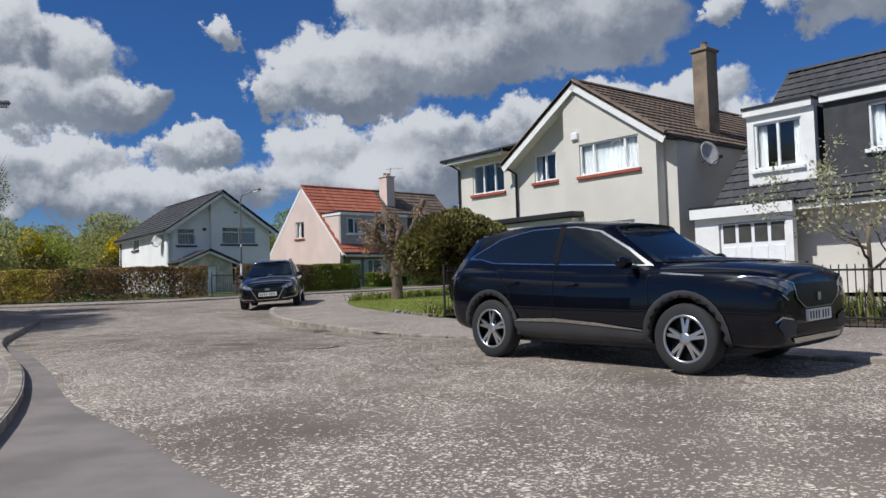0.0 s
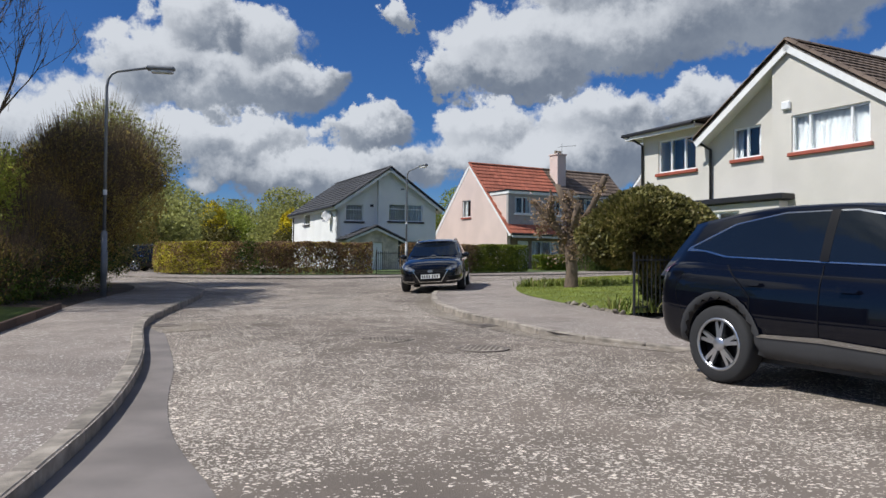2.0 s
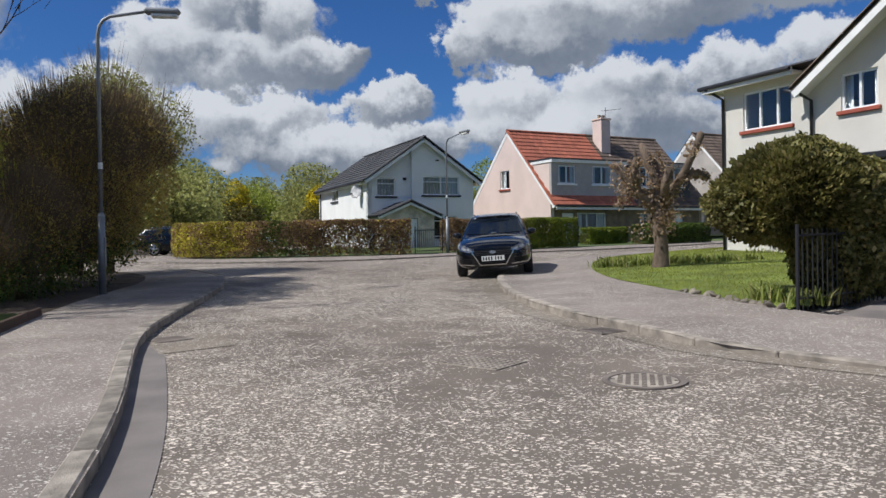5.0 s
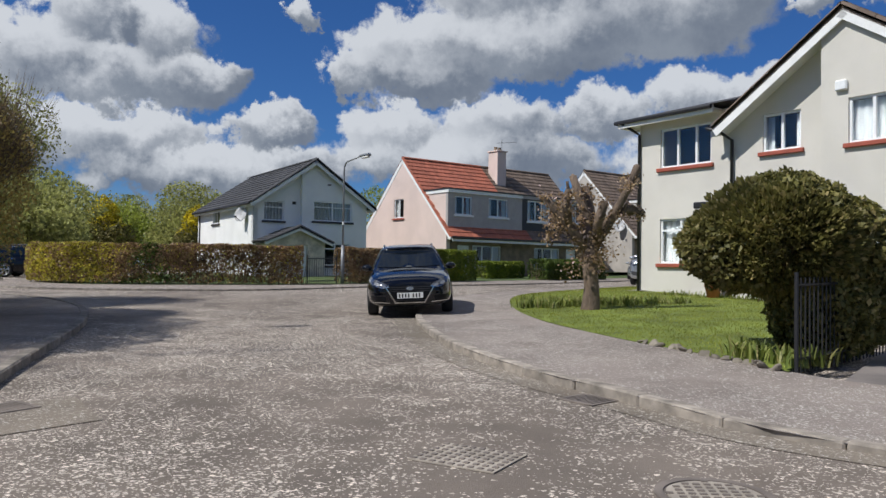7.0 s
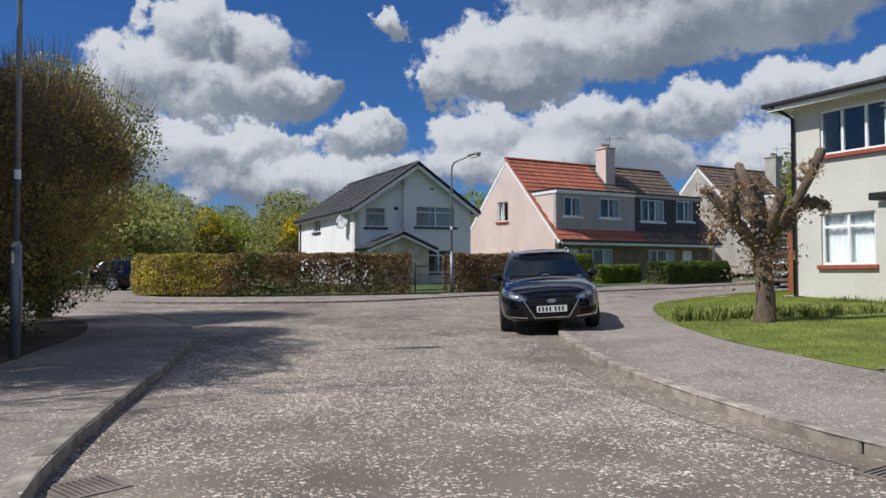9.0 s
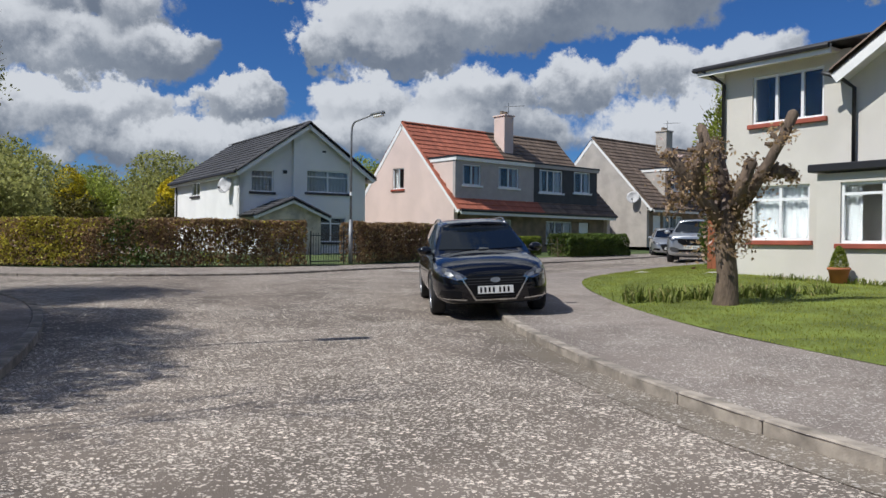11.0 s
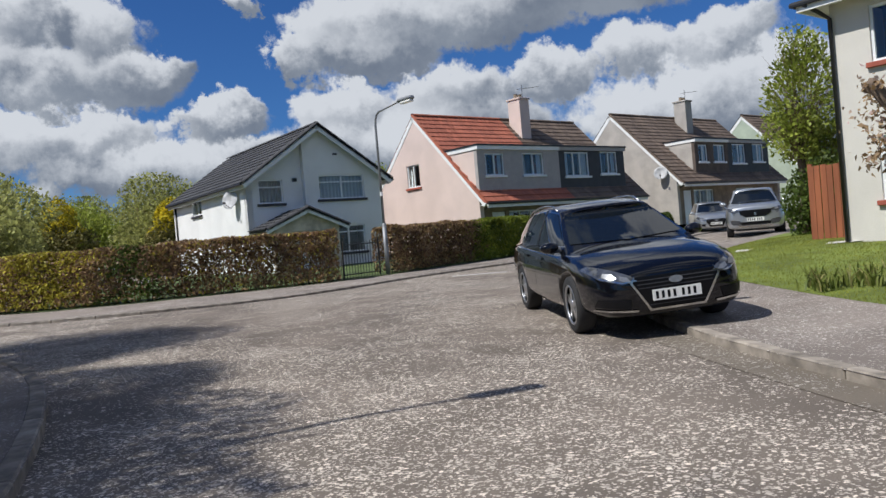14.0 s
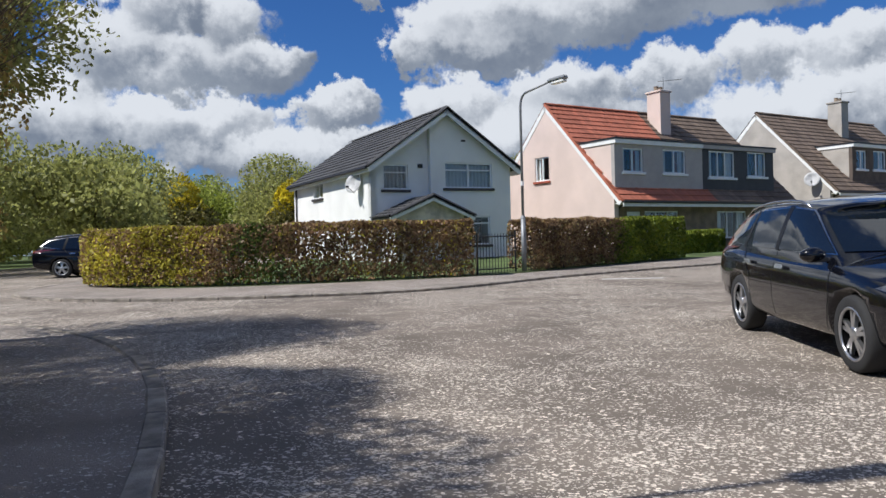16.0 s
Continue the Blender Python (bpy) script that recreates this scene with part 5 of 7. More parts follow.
def car(name, m, spec, label):
    t = thing(name, m, label, "car", "parked cars")
    paint = spec["paint"]
    secs = []
    for x, zl, zt, hw in spec["body"]:
        mid = zl + (zt - zl) * 0.48
        half = [(hw * 0.80, zl), (hw * 0.955, zl + 0.05), (hw * 0.99, zl + (zt - zl) * 0.3), (hw, mid), (hw * 0.985, zl + (zt - zl) * 0.72), (hw * 0.945, zt - 0.075), (hw * 0.86, zt - 0.012), (hw * 0.5, zt + spec["crown"] * 0.8), (0, zt + spec["crown"])]
        ring = [(x, y, z) for y, z in half] + [(x, -y, z) for y, z in half[-2::-1]]
        secs.append(ring)
    body = part("body", loft(secs), paint, t, smooth_shade=True)
    sub = body.modifiers.new("round", "SUBSURF")
    sub.levels = sub.render_levels = 2
    wb, r = spec["wheelbase"] / 2, spec["tyre"]
    cutters = []
    for x in (-wb, wb):
        for s in (-1, 1):
            bm = bmesh.new()
            bmesh.ops.create_cone(bm, cap_ends=True, segments=40, radius1=r + 0.045, radius2=r + 0.045, depth=0.5, matrix=pose(x, s * spec["hw"], r + 0.01, 90, 0, 0))
            c = part("cutter", bm, M_CLAD, t)
            cutters.append(c)
            b = body.modifiers.new("arch", "BOOLEAN")
            b.operation, b.object, b.solver = "DIFFERENCE", c, "EXACT"
    bpy.context.view_layer.update()
    baked(body)
    for c in cutters:
        bpy.data.objects.remove(c)
    body.data.shade_smooth()
    # cabin
    b0, b1, r0, r1 = spec["cabin"]
    zb, zr, wbelt, wroof = spec["belt"], spec["roof"], spec["wbelt"], spec["wroof"]
    secs = []
    N = 14
    for i in range(N + 1):
        f = i / N
        xb, xr = b0 + (b1 - b0) * f, r0 + (r1 - r0) * f
        top = zr - spec["drop"][0] * max(0, 1 - f / 0.35) ** 2 - spec["drop"][1] * max(0, (f - 0.45) / 0.55) ** 2
        tuck = 1 - 0.10 * max(0, (f - 0.6) / 0.4) ** 2 - 0.06 * max(0, 1 - f / 0.25) ** 2
        prof = []
        for k in range(6):
            u = k / 5
            prof.append((xb + (xr - xb) * u, tuck * (wbelt + (wroof - wbelt) * (u ** 1.3)), zb - 0.1 + (top - 0.07 - zb + 0.1) * u))
        prof += [(xr, tuck * wroof * 0.93, top - 0.022), (xr, tuck * wroof * 0.75, top - 0.002), (xr, tuck * wroof * 0.35, top + 0.012), (xr, 0, top + 0.014)]
        secs.append([(x + 0.16 * (1 - (y / wbelt) ** 2) * (1 - f) ** 6 - 0.10 * (1 - (y / wbelt) ** 2) * f ** 6, y, z) for x, y, z in prof] + [(x + 0.16 * (1 - (y / wbelt) ** 2) * (1 - f) ** 6 - 0.10 * (1 - (y / wbelt) ** 2) * f ** 6, -y, z) for x, y, z in prof[-2::-1]])
    # windscreen and tail faces are closed by extra curved rows
    bm = bmesh.new()
    rings = [[bm.verts.new(p) for p in s] for s in secs]
    n = len(rings[0])
    for a, b in zip(rings, rings[1:]):
        for k in range(n - 1):
            bm.faces.new((a[k], a[k + 1], b[k + 1], b[k]))
    for ring, bulge in ((rings[0], 0.09), (rings[-1], -0.07)):
        half = (n - 1) // 2
        prev = [ring[k] for k in range(half + 1)]
        for step in range(1, 9):
            cur = []
            for k in range(half + 1):
                a, b = ring[k].co, ring[n - 1 - k].co
                q = step / 8
                if step == 8:
                    cur.append(ring[n - 1 - k])
                elif k == half:
                    cur.append(ring[half])
                else:
                    p = a.lerp(b, q)
                    p.x += bulge * (1 - (2 * q - 1) ** 2) * (1 - k / half)
                    cur.append(bm.verts.new(p))
            for k in range(half):
                vs = []
                for v in (prev[k], prev[k + 1], cur[k + 1], cur[k]):
                    if v not in vs:
                        vs.append(v)
                if len(vs) > 2:
                    try:
                        bm.faces.new(vs)
                    except ValueError:
                        pass
            prev = cur
    bmesh.ops.recalc_face_normals(bm, faces=bm.faces)
    cabin = part("cabin", bm, paint, t, smooth_shade=True)
    vs, fs = [], []
    for ob in (body, cabin):
        k = len(vs)
        vs += [v.co.copy() for v in ob.data.vertices]
        fs += [[k + i for i in p.vertices] for p in ob.data.polygons]
    tree = BVHTree.FromPolygons(vs, fs)

    def decal(name, poly, view, mat, off=0.006, parent=None, mirror=False, grid=0.05, thick=0.012, label=""):
        """A flush piece that lies on the body: an outline seen from the side (x, z), the front or the back (y, z)."""
        outs = []
        for s in ((1, -1) if mirror else (1,)):
            bm = bmesh.new()
            vs2 = [bm.verts.new((a, b, 0)) for a, b in poly]
            es = [bm.edges.new((vs2[i], vs2[(i + 1) % len(vs2)])) for i in range(len(vs2))]
            bmesh.ops.triangle_fill(bm, edges=es, use_beauty=True)
            for _ in range(6):
                long = [e for e in bm.edges if e.calc_length() > grid * 1.6]
                if not long:
                    break
                bmesh.ops.subdivide_edges(bm, edges=long, cuts=1)
                bmesh.ops.triangulate(bm, faces=bm.faces)
            bad = []
            for v in bm.verts:
                a, b = v.co.x, v.co.y
                if view == "side":
                    o, d = Vector((a, 3 * s, b)), Vector((0, -s, 0))
                elif view == "front":
                    o, d = Vector((5, a * s, b)), Vector((-1, 0, 0))
                elif view == "back":
                    o, d = Vector((-5, a * s, b)), Vector((1, 0, 0))
                hit, nn, _, _ = tree.ray_cast(o, d)
                if hit is None:
                    bad.append(v)
                    continue
                if nn.dot(d) > 0:
                    nn = -nn
                v.co = hit + nn * off - d * off * 0.4
            bmesh.ops.delete(bm, geom=bad, context="VERTS")
            bmesh.ops.recalc_face_normals(bm, faces=bm.faces)
            outs.append(part(name, bm, mat, parent or t, label, smooth_shade=True))
        return outs[0] if outs else None

    for d in spec["decals"]:
        decal(*d[:4], **(d[4] if len(d) > 4 else {}))
    # mirrors
    mx, my, mz = spec["mirror"]
    for s in (-1, 1):
        bm = bmesh.new()
        bmesh.ops.create_icosphere(bm, subdivisions=3, radius=1, matrix=Matrix.LocRotScale((mx, s * my, mz), Euler((0, 0, s * 0.15)), (0.075, 0.115, 0.07)))
        mir = part("door_mirror", bm, paint, t, smooth_shade=True)
        part("mirror_arm", boxes((mx - 0.03, mx + 0.04, min(s * (my - 0.2), s * my), max(s * (my - 0.2), s * my), mz - 0.07, mz - 0.03), bevel=0.01), M_CLAD, mir)
    for x in (-wb, wb):
        for s in (-1, 1):
            wheel(t, x, s * (spec["hw"] - 0.12), r, 0.22, 5, spec["rim"])
    part("underside", boxes((-spec["wheelbase"] / 2 - 0.5, spec["wheelbase"] / 2 + 0.5, -spec["hw"] + 0.3, spec["hw"] - 0.3, 0.2, 0.45)), M_CLAD, t)
    # roof rails
    if spec.get("rails"):
        a, b = spec["rails"]
        for s in (-1, 1):
            y = s * wroof * 0.9
            part("roof_rail", tube(bmesh.new(), [(a + (b - a) * k / 8, y, tree.ray_cast(Vector((a + (b - a) * k / 8, y, 5)), Vector((0, 0, -1)))[0].z + (0.03 if 0 < k < 8 else -0.01)) for k in range(9)], 0.016, 6), spec.get("railmat", M_CHROME), t, smooth_shade=True)
    # number plate with its characters as bars
    px, pz, pn = spec["plate"]
    px = tree.ray_cast(Vector((5, 0, pz)), Vector((-1, 0, 0)))[0].x + 0.012
    bm = boxes((px - 0.03, px + 0.012, -0.26, 0.26, pz - 0.056, pz + 0.056))
    pl = part("number_plate", bm, M_PLATE, t, "white number plate with dark bars")
    for i in range(7):
        y = -0.215 + 0.062 * i + (0.03 if i > 3 else 0)
        part("plate_bar", boxes((px + 0.012, px + 0.0135, y - 0.0145, y + 0.0145, pz - 0.038, pz + 0.038)), M_GRILLE, pl)
    return t


def ring_poly(cx, cz, r0, r1, a0, a1, n=14):
    """Part of a ring as an outline, angles in degrees."""
    out = [(cx + r1 * math.cos(radians(a0 + (a1 - a0) * i / n)), cz + r1 * math.sin(radians(a0 + (a1 - a0) * i / n))) for i in range(n + 1)]
    return out + [(cx + r0 * math.cos(radians(a1 + (a0 - a1) * i / n)), cz + r0 * math.sin(radians(a1 + (a0 - a1) * i / n))) for i in range(n + 1)]


def seated(x, y, turn, wb, track, lift_left=0.0):
    """A pose for a car whose four wheels stand on the ground; its left wheels lift_left higher, up on a pavement."""
    f = Vector((math.cos(radians(turn)), math.sin(radians(turn)), 0))
    l = Vector((-f.y, f.x, 0))
    c = Vector((x, y, 0))
    z = {}
    for a in (-1, 1):
        for b in (-1, 1):
            p = c + f * a * wb / 2 + l * b * track / 2
            z[a, b] = gz(p.y) + (lift_left if b > 0 else 0.0)
    fx = f * wb + Vector((0, 0, (z[1, 1] + z[1, -1] - z[-1, 1] - z[-1, -1]) / 2))
    ly = l * track + Vector((0, 0, (z[1, 1] + z[-1, 1] - z[1, -1] - z[-1, -1]) / 2))
    fx.normalize()
    ly = (ly - fx * ly.dot(fx)).normalized()
    m = Matrix((fx, ly, fx.cross(ly))).transposed().to_4x4()
    m.translation = (x, y, sum(z.values()) / 4 + 0.002)
    return m


T = {"mirror": True}
SUV = {
    "paint": M_NAVY, "wheelbase": 2.675, "tyre": 0.355, "rim": 0.235, "hw": 0.92, "crown": 0.055,
    "body": [(-2.16, 0.55, 0.98, 0.74), (-2.11, 0.36, 1.08, 0.84), (-1.95, 0.29, 1.14, 0.89), (-1.4, 0.25, 1.13, 0.915), (-0.6, 0.24, 1.10, 0.92), (0.3, 0.24, 1.075, 0.92), (1.0, 0.24, 1.08, 0.92), (1.45, 0.25, 1.085, 0.915), (1.8, 0.26, 1.065, 0.90), (2.05, 0.25, 1.03, 0.865), (2.2, 0.26, 0.98, 0.80), (2.27, 0.30, 0.90, 0.71)],
    "cabin": (1.16, -2.15, 0.28, -1.84), "belt": 1.06, "roof": 1.62, "wbelt": 0.86, "wroof": 0.65, "drop": (0.08, 0.13),
    "mirror": (0.72, 0.99, 1.13), "plate": (2.235, 0.575, 1),
    "decals": [
        ("window_trim", [(0.95, 1.085), (0.62, 1.28), (0.2, 1.49), (-0.15, 1.555), (-0.8, 1.55), (-1.33, 1.46), (-1.85, 1.24), (-1.87, 1.205), (-1.62, 1.2), (-1.35, 1.15), (-0.4, 1.12)], "side", M_CHROME, dict(off=0.004, mirror=True)),
        ("side_window", [(0.85, 1.105), (0.6, 1.265), (0.18, 1.475), (-0.15, 1.538), (-0.3, 1.54), (-0.3, 1.132)], "side", M_CARGLASS, dict(off=0.009, mirror=True)),
        ("side_window", [(-0.36, 1.134), (-0.36, 1.542), (-0.8, 1.535), (-1.3, 1.448), (-1.8, 1.235), (-1.6, 1.215), (-1.33, 1.165)], "side", M_CARGLASS, dict(off=0.009, mirror=True)),
        ("pillar", [(-0.29, 1.125), (-0.29, 1.55), (-0.37, 1.55), (-0.37, 1.128)], "side", M_GRILLE, dict(off=0.011, mirror=True)),
        ("windscreen", [(-0.72, 1.12), (-0.56, 1.49), (0, 1.545), (0.56, 1.49), (0.72, 1.12), (0, 1.10)], "front", M_CARGLASS, dict(off=0.008)),
        ("rear_window", [(-0.62, 1.2), (-0.5, 1.45), (0.5, 1.45), (0.62, 1.2)], "back", M_CARGLASS, dict(off=0.008)),
        ("sill_cladding", [(-1.0, 0.25), (-0.98, 0.47), (-0.3, 0.485), (0.95, 0.42), (0.98, 0.25)], "side", M_CLAD, dict(off=0.007, mirror=True)),
        ("sill_strip", [(-0.92, 0.465), (-0.85, 0.495), (-0.3, 0.515), (0.3, 0.485), (0.86, 0.43), (0.86, 0.42), (0.3, 0.45), (-0.3, 0.475)], "side", M_CHROME, dict(off=0.014, mirror=True)),
        ("arch_cladding", ring_poly(1.3375, 0.365, 0.40, 0.475, -14, 188), "side", M_CLAD, dict(off=0.009, mirror=True)),
        ("arch_cladding", ring_poly(-1.3375, 0.365, 0.40, 0.475, -8, 194), "side", M_CLAD, dict(off=0.009, mirror=True)),
        ("door_seam", [(0.86, 0.45), (0.94, 0.7), (0.9, 1.08), (0.908, 1.08), (0.948, 0.7), (0.868, 0.45)], "side", M_GRILLE, dict(off=0.003, mirror=True)),
        ("door_seam", [(-0.33, 0.45), (-0.335, 1.1), (-0.325, 1.1), (-0.32, 0.45)], "side", M_GRILLE, dict(off=0.003, mirror=True)),
        ("door_seam", [(-1.0, 0.5), (-1.0, 0.8), (-1.3, 1.08), (-1.29, 1.09), (-0.99, 0.81), (-0.99, 0.5)], "side", M_GRILLE, dict(off=0.003, mirror=True)),
        ("door_handle", [(-0.16, 0.885), (-0.16, 0.925), (-0.0, 0.92), (0.02, 0.9), (0, 0.885)], "side", M_NAVY, dict(off=0.03, mirror=True)),
        ("door_handle", [(-1.05, 0.905), (-1.05, 0.945), (-0.89, 0.94), (-0.87, 0.92), (-0.89, 0.905)], "side", M_NAVY, dict(off=0.03, mirror=True)),
        ("bonnet_strip", [(1.05, 1.0), (1.06, 1.02), (1.55, 0.985), (1.55, 0.975)], "side", M_CHROME, dict(off=0.005, mirror=True)),
        ("headlight", [(0.47, 0.83), (0.5, 0.89), (0.66, 0.93), (0.82, 0.965), (0.86, 0.93), (0.74, 0.84), (0.64, 0.78), (0.58, 0.82)], "front", M_LENS, dict(off=0.008, mirror=True)),
        ("headlamp", [(0.58, 0.86), (0.61, 0.905), (0.69, 0.915), (0.72, 0.88), (0.64, 0.84)], "front", M_LAMP, dict(off=0.012, mirror=True)),
        ("light_strip", [(0.5, 0.895), (0.82, 0.97), (0.835, 0.96), (0.5, 0.88)], "front", M_CHROME, dict(off=0.012, mirror=True)),
        ("daytime_light", [(0.61, 0.745), (0.7, 0.80), (0.715, 0.79), (0.63, 0.735)], "front", M_LAMP, dict(off=0.012, mirror=True)),
        ("lower_intake", [(-0.45, 0.40), (-0.48, 0.50), (0.48, 0.50), (0.45, 0.40)], "front", M_GRILLE, dict(off=0.008)),
        ("grille", [(-0.50, 0.885), (0.50, 0.885), (0.46, 0.75), (0.3, 0.66), (-0.3, 0.66), (-0.46, 0.75)], "front", M_GRILLE, dict(off=0.008)),
        ("grille_trim", [(0.52, 0.90), (0.475, 0.745), (0.3, 0.645), (-0.3, 0.645), (-0.475, 0.745), (-0.52, 0.90), (-0.505, 0.895), (-0.46, 0.75), (-0.295, 0.657), (0.295, 0.657), (0.46, 0.75), (0.505, 0.895)], "front", M_CHROME, dict(off=0.013, grid=0.03)),
        ("badge", [(-0.035, 0.71), (0.035, 0.71), (0.04, 0.79), (-0.04, 0.79)], "front", M_CHROME, dict(off=0.016)),
        ("fog_surround", [(0.48, 0.40), (0.46, 0.54), (0.72, 0.58), (0.76, 0.5), (0.7, 0.42)], "front", M_CLAD, dict(off=0.008, mirror=True)),
        ("fog_trim", [(0.55, 0.545), (0.72, 0.575), (0.77, 0.535), (0.785, 0.54), (0.73, 0.592), (0.55, 0.56)], "front", M_CHROME, dict(off=0.014, mirror=True)),
        ("skid_plate", [(-0.5, 0.33), (-0.55, 0.38), (0.55, 0.38), (0.5, 0.33)], "front", M_CHROME, dict(off=0.012)),
        ("tail_light", [(0.5, 0.98), (0.5, 1.06), (0.78, 1.08), (0.82, 1.0)], "back", M_TAIL, dict(off=0.008, mirror=True)),
    ],
}
ESTATE = {
    "paint": M_CARBLACK, "wheelbase": 2.77, "tyre": 0.33, "rim": 0.225, "hw": 0.905, "crown": 0.06,
    "body": [(-2.44, 0.5, 0.9, 0.7), (-2.38, 0.34, 0.98, 0.80), (-2.1, 0.26, 1.0, 0.875), (-1.4, 0.22, 0.985, 0.905), (-0.6, 0.2, 0.96, 0.905), (0.3, 0.2, 0.935, 0.905), (1.0, 0.2, 0.925, 0.905), (1.5, 0.21, 0.89, 0.90), (1.9, 0.22, 0.83, 0.87), (2.15, 0.21, 0.77, 0.80), (2.31, 0.21, 0.70, 0.70), (2.37, 0.26, 0.63, 0.6)],
    "cabin": (1.22, -2.36, 0.22, -1.98), "belt": 0.94, "roof": 1.47, "wbelt": 0.84, "wroof": 0.62, "drop": (0.09, 0.12),
    "mirror": (0.80, 0.92, 0.98), "rails": (0.0, -1.9), "railmat": M_CHROME, "plate": (2.325, 0.435, 1),
    "decals": [
        ("window_trim", [(0.95, 0.97), (0.12, 1.38), (-0.3, 1.42), (-1.1, 1.40), (-1.88, 1.292), (-2.15, 1.1), (-1.6, 1.005)], "side", M_CHROME, dict(off=0.004, mirror=True)),
        ("side_window", [(0.9, 0.985), (0.12, 1.365), (-0.3, 1.405), (-0.3, 0.985)], "side", M_CARGLASS, dict(off=0.009, mirror=True)),
        ("side_window", [(-0.37, 0.99), (-0.37, 1.405), (-1.1, 1.385), (-1.2, 1.375), (-1.3, 1.0)], "side", M_CARGLASS, dict(off=0.009, mirror=True)),
        ("side_window", [(-1.36, 1.005), (-1.26, 1.37), (-1.85, 1.28), (-2.1, 1.1), (-1.6, 1.02)], "side", M_CARGLASS, dict(off=0.009, mirror=True)),
        ("pillar", [(-0.29, 0.975), (-0.29, 1.42), (-0.38, 1.42), (-0.38, 0.98)], "side", M_GRILLE, dict(off=0.011, mirror=True)),
        ("pillar", [(-1.29, 0.99), (-1.19, 1.39), (-1.27, 1.385), (-1.37, 0.99)], "side", M_GRILLE, dict(off=0.011, mirror=True)),
        ("windscreen", [(-0.70, 0.99), (-0.55, 1.35), (0, 1.40), (0.55, 1.35), (0.70, 0.99), (0, 0.97)], "front", M_CARGLASS, dict(off=0.008)),
        ("rear_window", [(-0.6, 1.08), (-0.48, 1.32), (0.48, 1.32), (0.6, 1.08)], "back", M_CARGLASS, dict(off=0.008)),
        ("door_seam", [(0.9, 0.3), (1.0, 0.6), (0.95, 0.93), (0.96, 0.93), (1.01, 0.6), (0.91, 0.3)], "side", M_GRILLE, dict(off=0.003, mirror=True)),
        ("door_seam", [(-0.33, 0.3), (-0.335, 0.97), (-0.325, 0.97), (-0.32, 0.3)], "side", M_GRILLE, dict(off=0.003, mirror=True)),
        ("door_seam", [(-1.0, 0.4), (-1.02, 0.7), (-1.34, 0.98), (-1.33, 0.99), (-1.01, 0.71), (-0.99, 0.4)], "side", M_GRILLE, dict(off=0.003, mirror=True)),
        ("door_handle", [(-0.18, 0.80), (-0.18, 0.84), (-0.0, 0.835), (0.02, 0.815), (0, 0.80)], "side", M_CHROME, dict(off=0.03, mirror=True)),
        ("door_handle", [(-1.1, 0.82), (-1.1, 0.86), (-0.92, 0.855), (-0.9, 0.835), (-0.92, 0.82)], "side", M_CHROME, dict(off=0.03, mirror=True)),
        ("headlight", [(0.40, 0.60), (0.46, 0.66), (0.62, 0.73), (0.78, 0.78), (0.84, 0.74), (0.74, 0.64), (0.56, 0.58)], "front", M_LENS, dict(off=0.008, mirror=True)),
        ("headlamp", [(0.60, 0.645), (0.63, 0.69), (0.70, 0.705), (0.72, 0.67), (0.66, 0.635)], "front", M_LAMP, dict(off=0.012, mirror=True)),
        ("headlamp", [(0.47, 0.61), (0.5, 0.65), (0.57, 0.665), (0.58, 0.63), (0.53, 0.605)], "front", M_LAMP, dict(off=0.012, mirror=True)),
        ("light_strip", [(0.41, 0.603), (0.56, 0.588), (0.74, 0.648), (0.735, 0.66), (0.56, 0.602), (0.42, 0.615)], "front", M_CHROME, dict(off=0.013, mirror=True)),
        ("grille_bar", [(-0.40, 0.525), (0.40, 0.525), (0.40, 0.517), (-0.40, 0.517)], "front", M_CLAD, dict(off=0.010)),
        ("bonnet_seam", [(-0.40, 0.668), (0.40, 0.668), (0.40, 0.662), (-0.40, 0.662)], "front", M_GRILLE, dict(off=0.004)),
        ("grille", [(-0.42, 0.64), (0.42, 0.64), (0.46, 0.58), (0.29, 0.30), (-0.29, 0.30), (-0.46, 0.58)], "front", M_GRILLE, dict(off=0.006)),
        ("grille_trim", [(0.42, 0.66), (0.485, 0.585), (0.30, 0.28), (-0.30, 0.28), (-0.485, 0.585), (-0.42, 0.66), (-0.435, 0.635), (-0.455, 0.58), (-0.285, 0.302), (0.285, 0.302), (0.455, 0.58), (0.435, 0.635)], "front", M_CHROME, dict(off=0.014, grid=0.03)),
        ("grille_bar", [(-0.41, 0.605), (0.41, 0.605), (0.41, 0.595), (-0.41, 0.595)], "front", M_CLAD, dict(off=0.010)),
        ("grille_bar", [(-0.41, 0.565), (0.41, 0.565), (0.41, 0.555), (-0.41, 0.555)], "front", M_CLAD, dict(off=0.010)),
        ("grille_bar", [(-0.3, 0.345), (0.3, 0.345), (0.3, 0.337), (-0.3, 0.337)], "front", M_CLAD, dict(off=0.010)),
        ("badge", [(0.075 * math.cos(a * math.pi / 8), 0.575 + 0.038 * math.sin(a * math.pi / 8)) for a in range(16)], "front", M_LAMP, dict(off=0.018)),
        ("fog_surround", [(0.5, 0.32), (0.48, 0.42), (0.78, 0.44), (0.8, 0.36)], "front", M_GRILLE, dict(off=0.008, mirror=True)),
        ("fog_strip", [(0.42, 0.285), (0.42, 0.305), (0.8, 0.335), (0.8, 0.32)], "front", M_CHROME, dict(off=0.014, mirror=True)),
        ("tail_light", [(0.45, 0.86), (0.45, 0.96), (0.78, 0.98), (0.82, 0.88)], "back", M_TAIL, dict(off=0.008, mirror=True)),
    ],
}
car("car", seated(2.13, 9.45, -47.85, 2.675, 1.6), SUV, "dark navy SUV with black cladding, parked by the kerb")
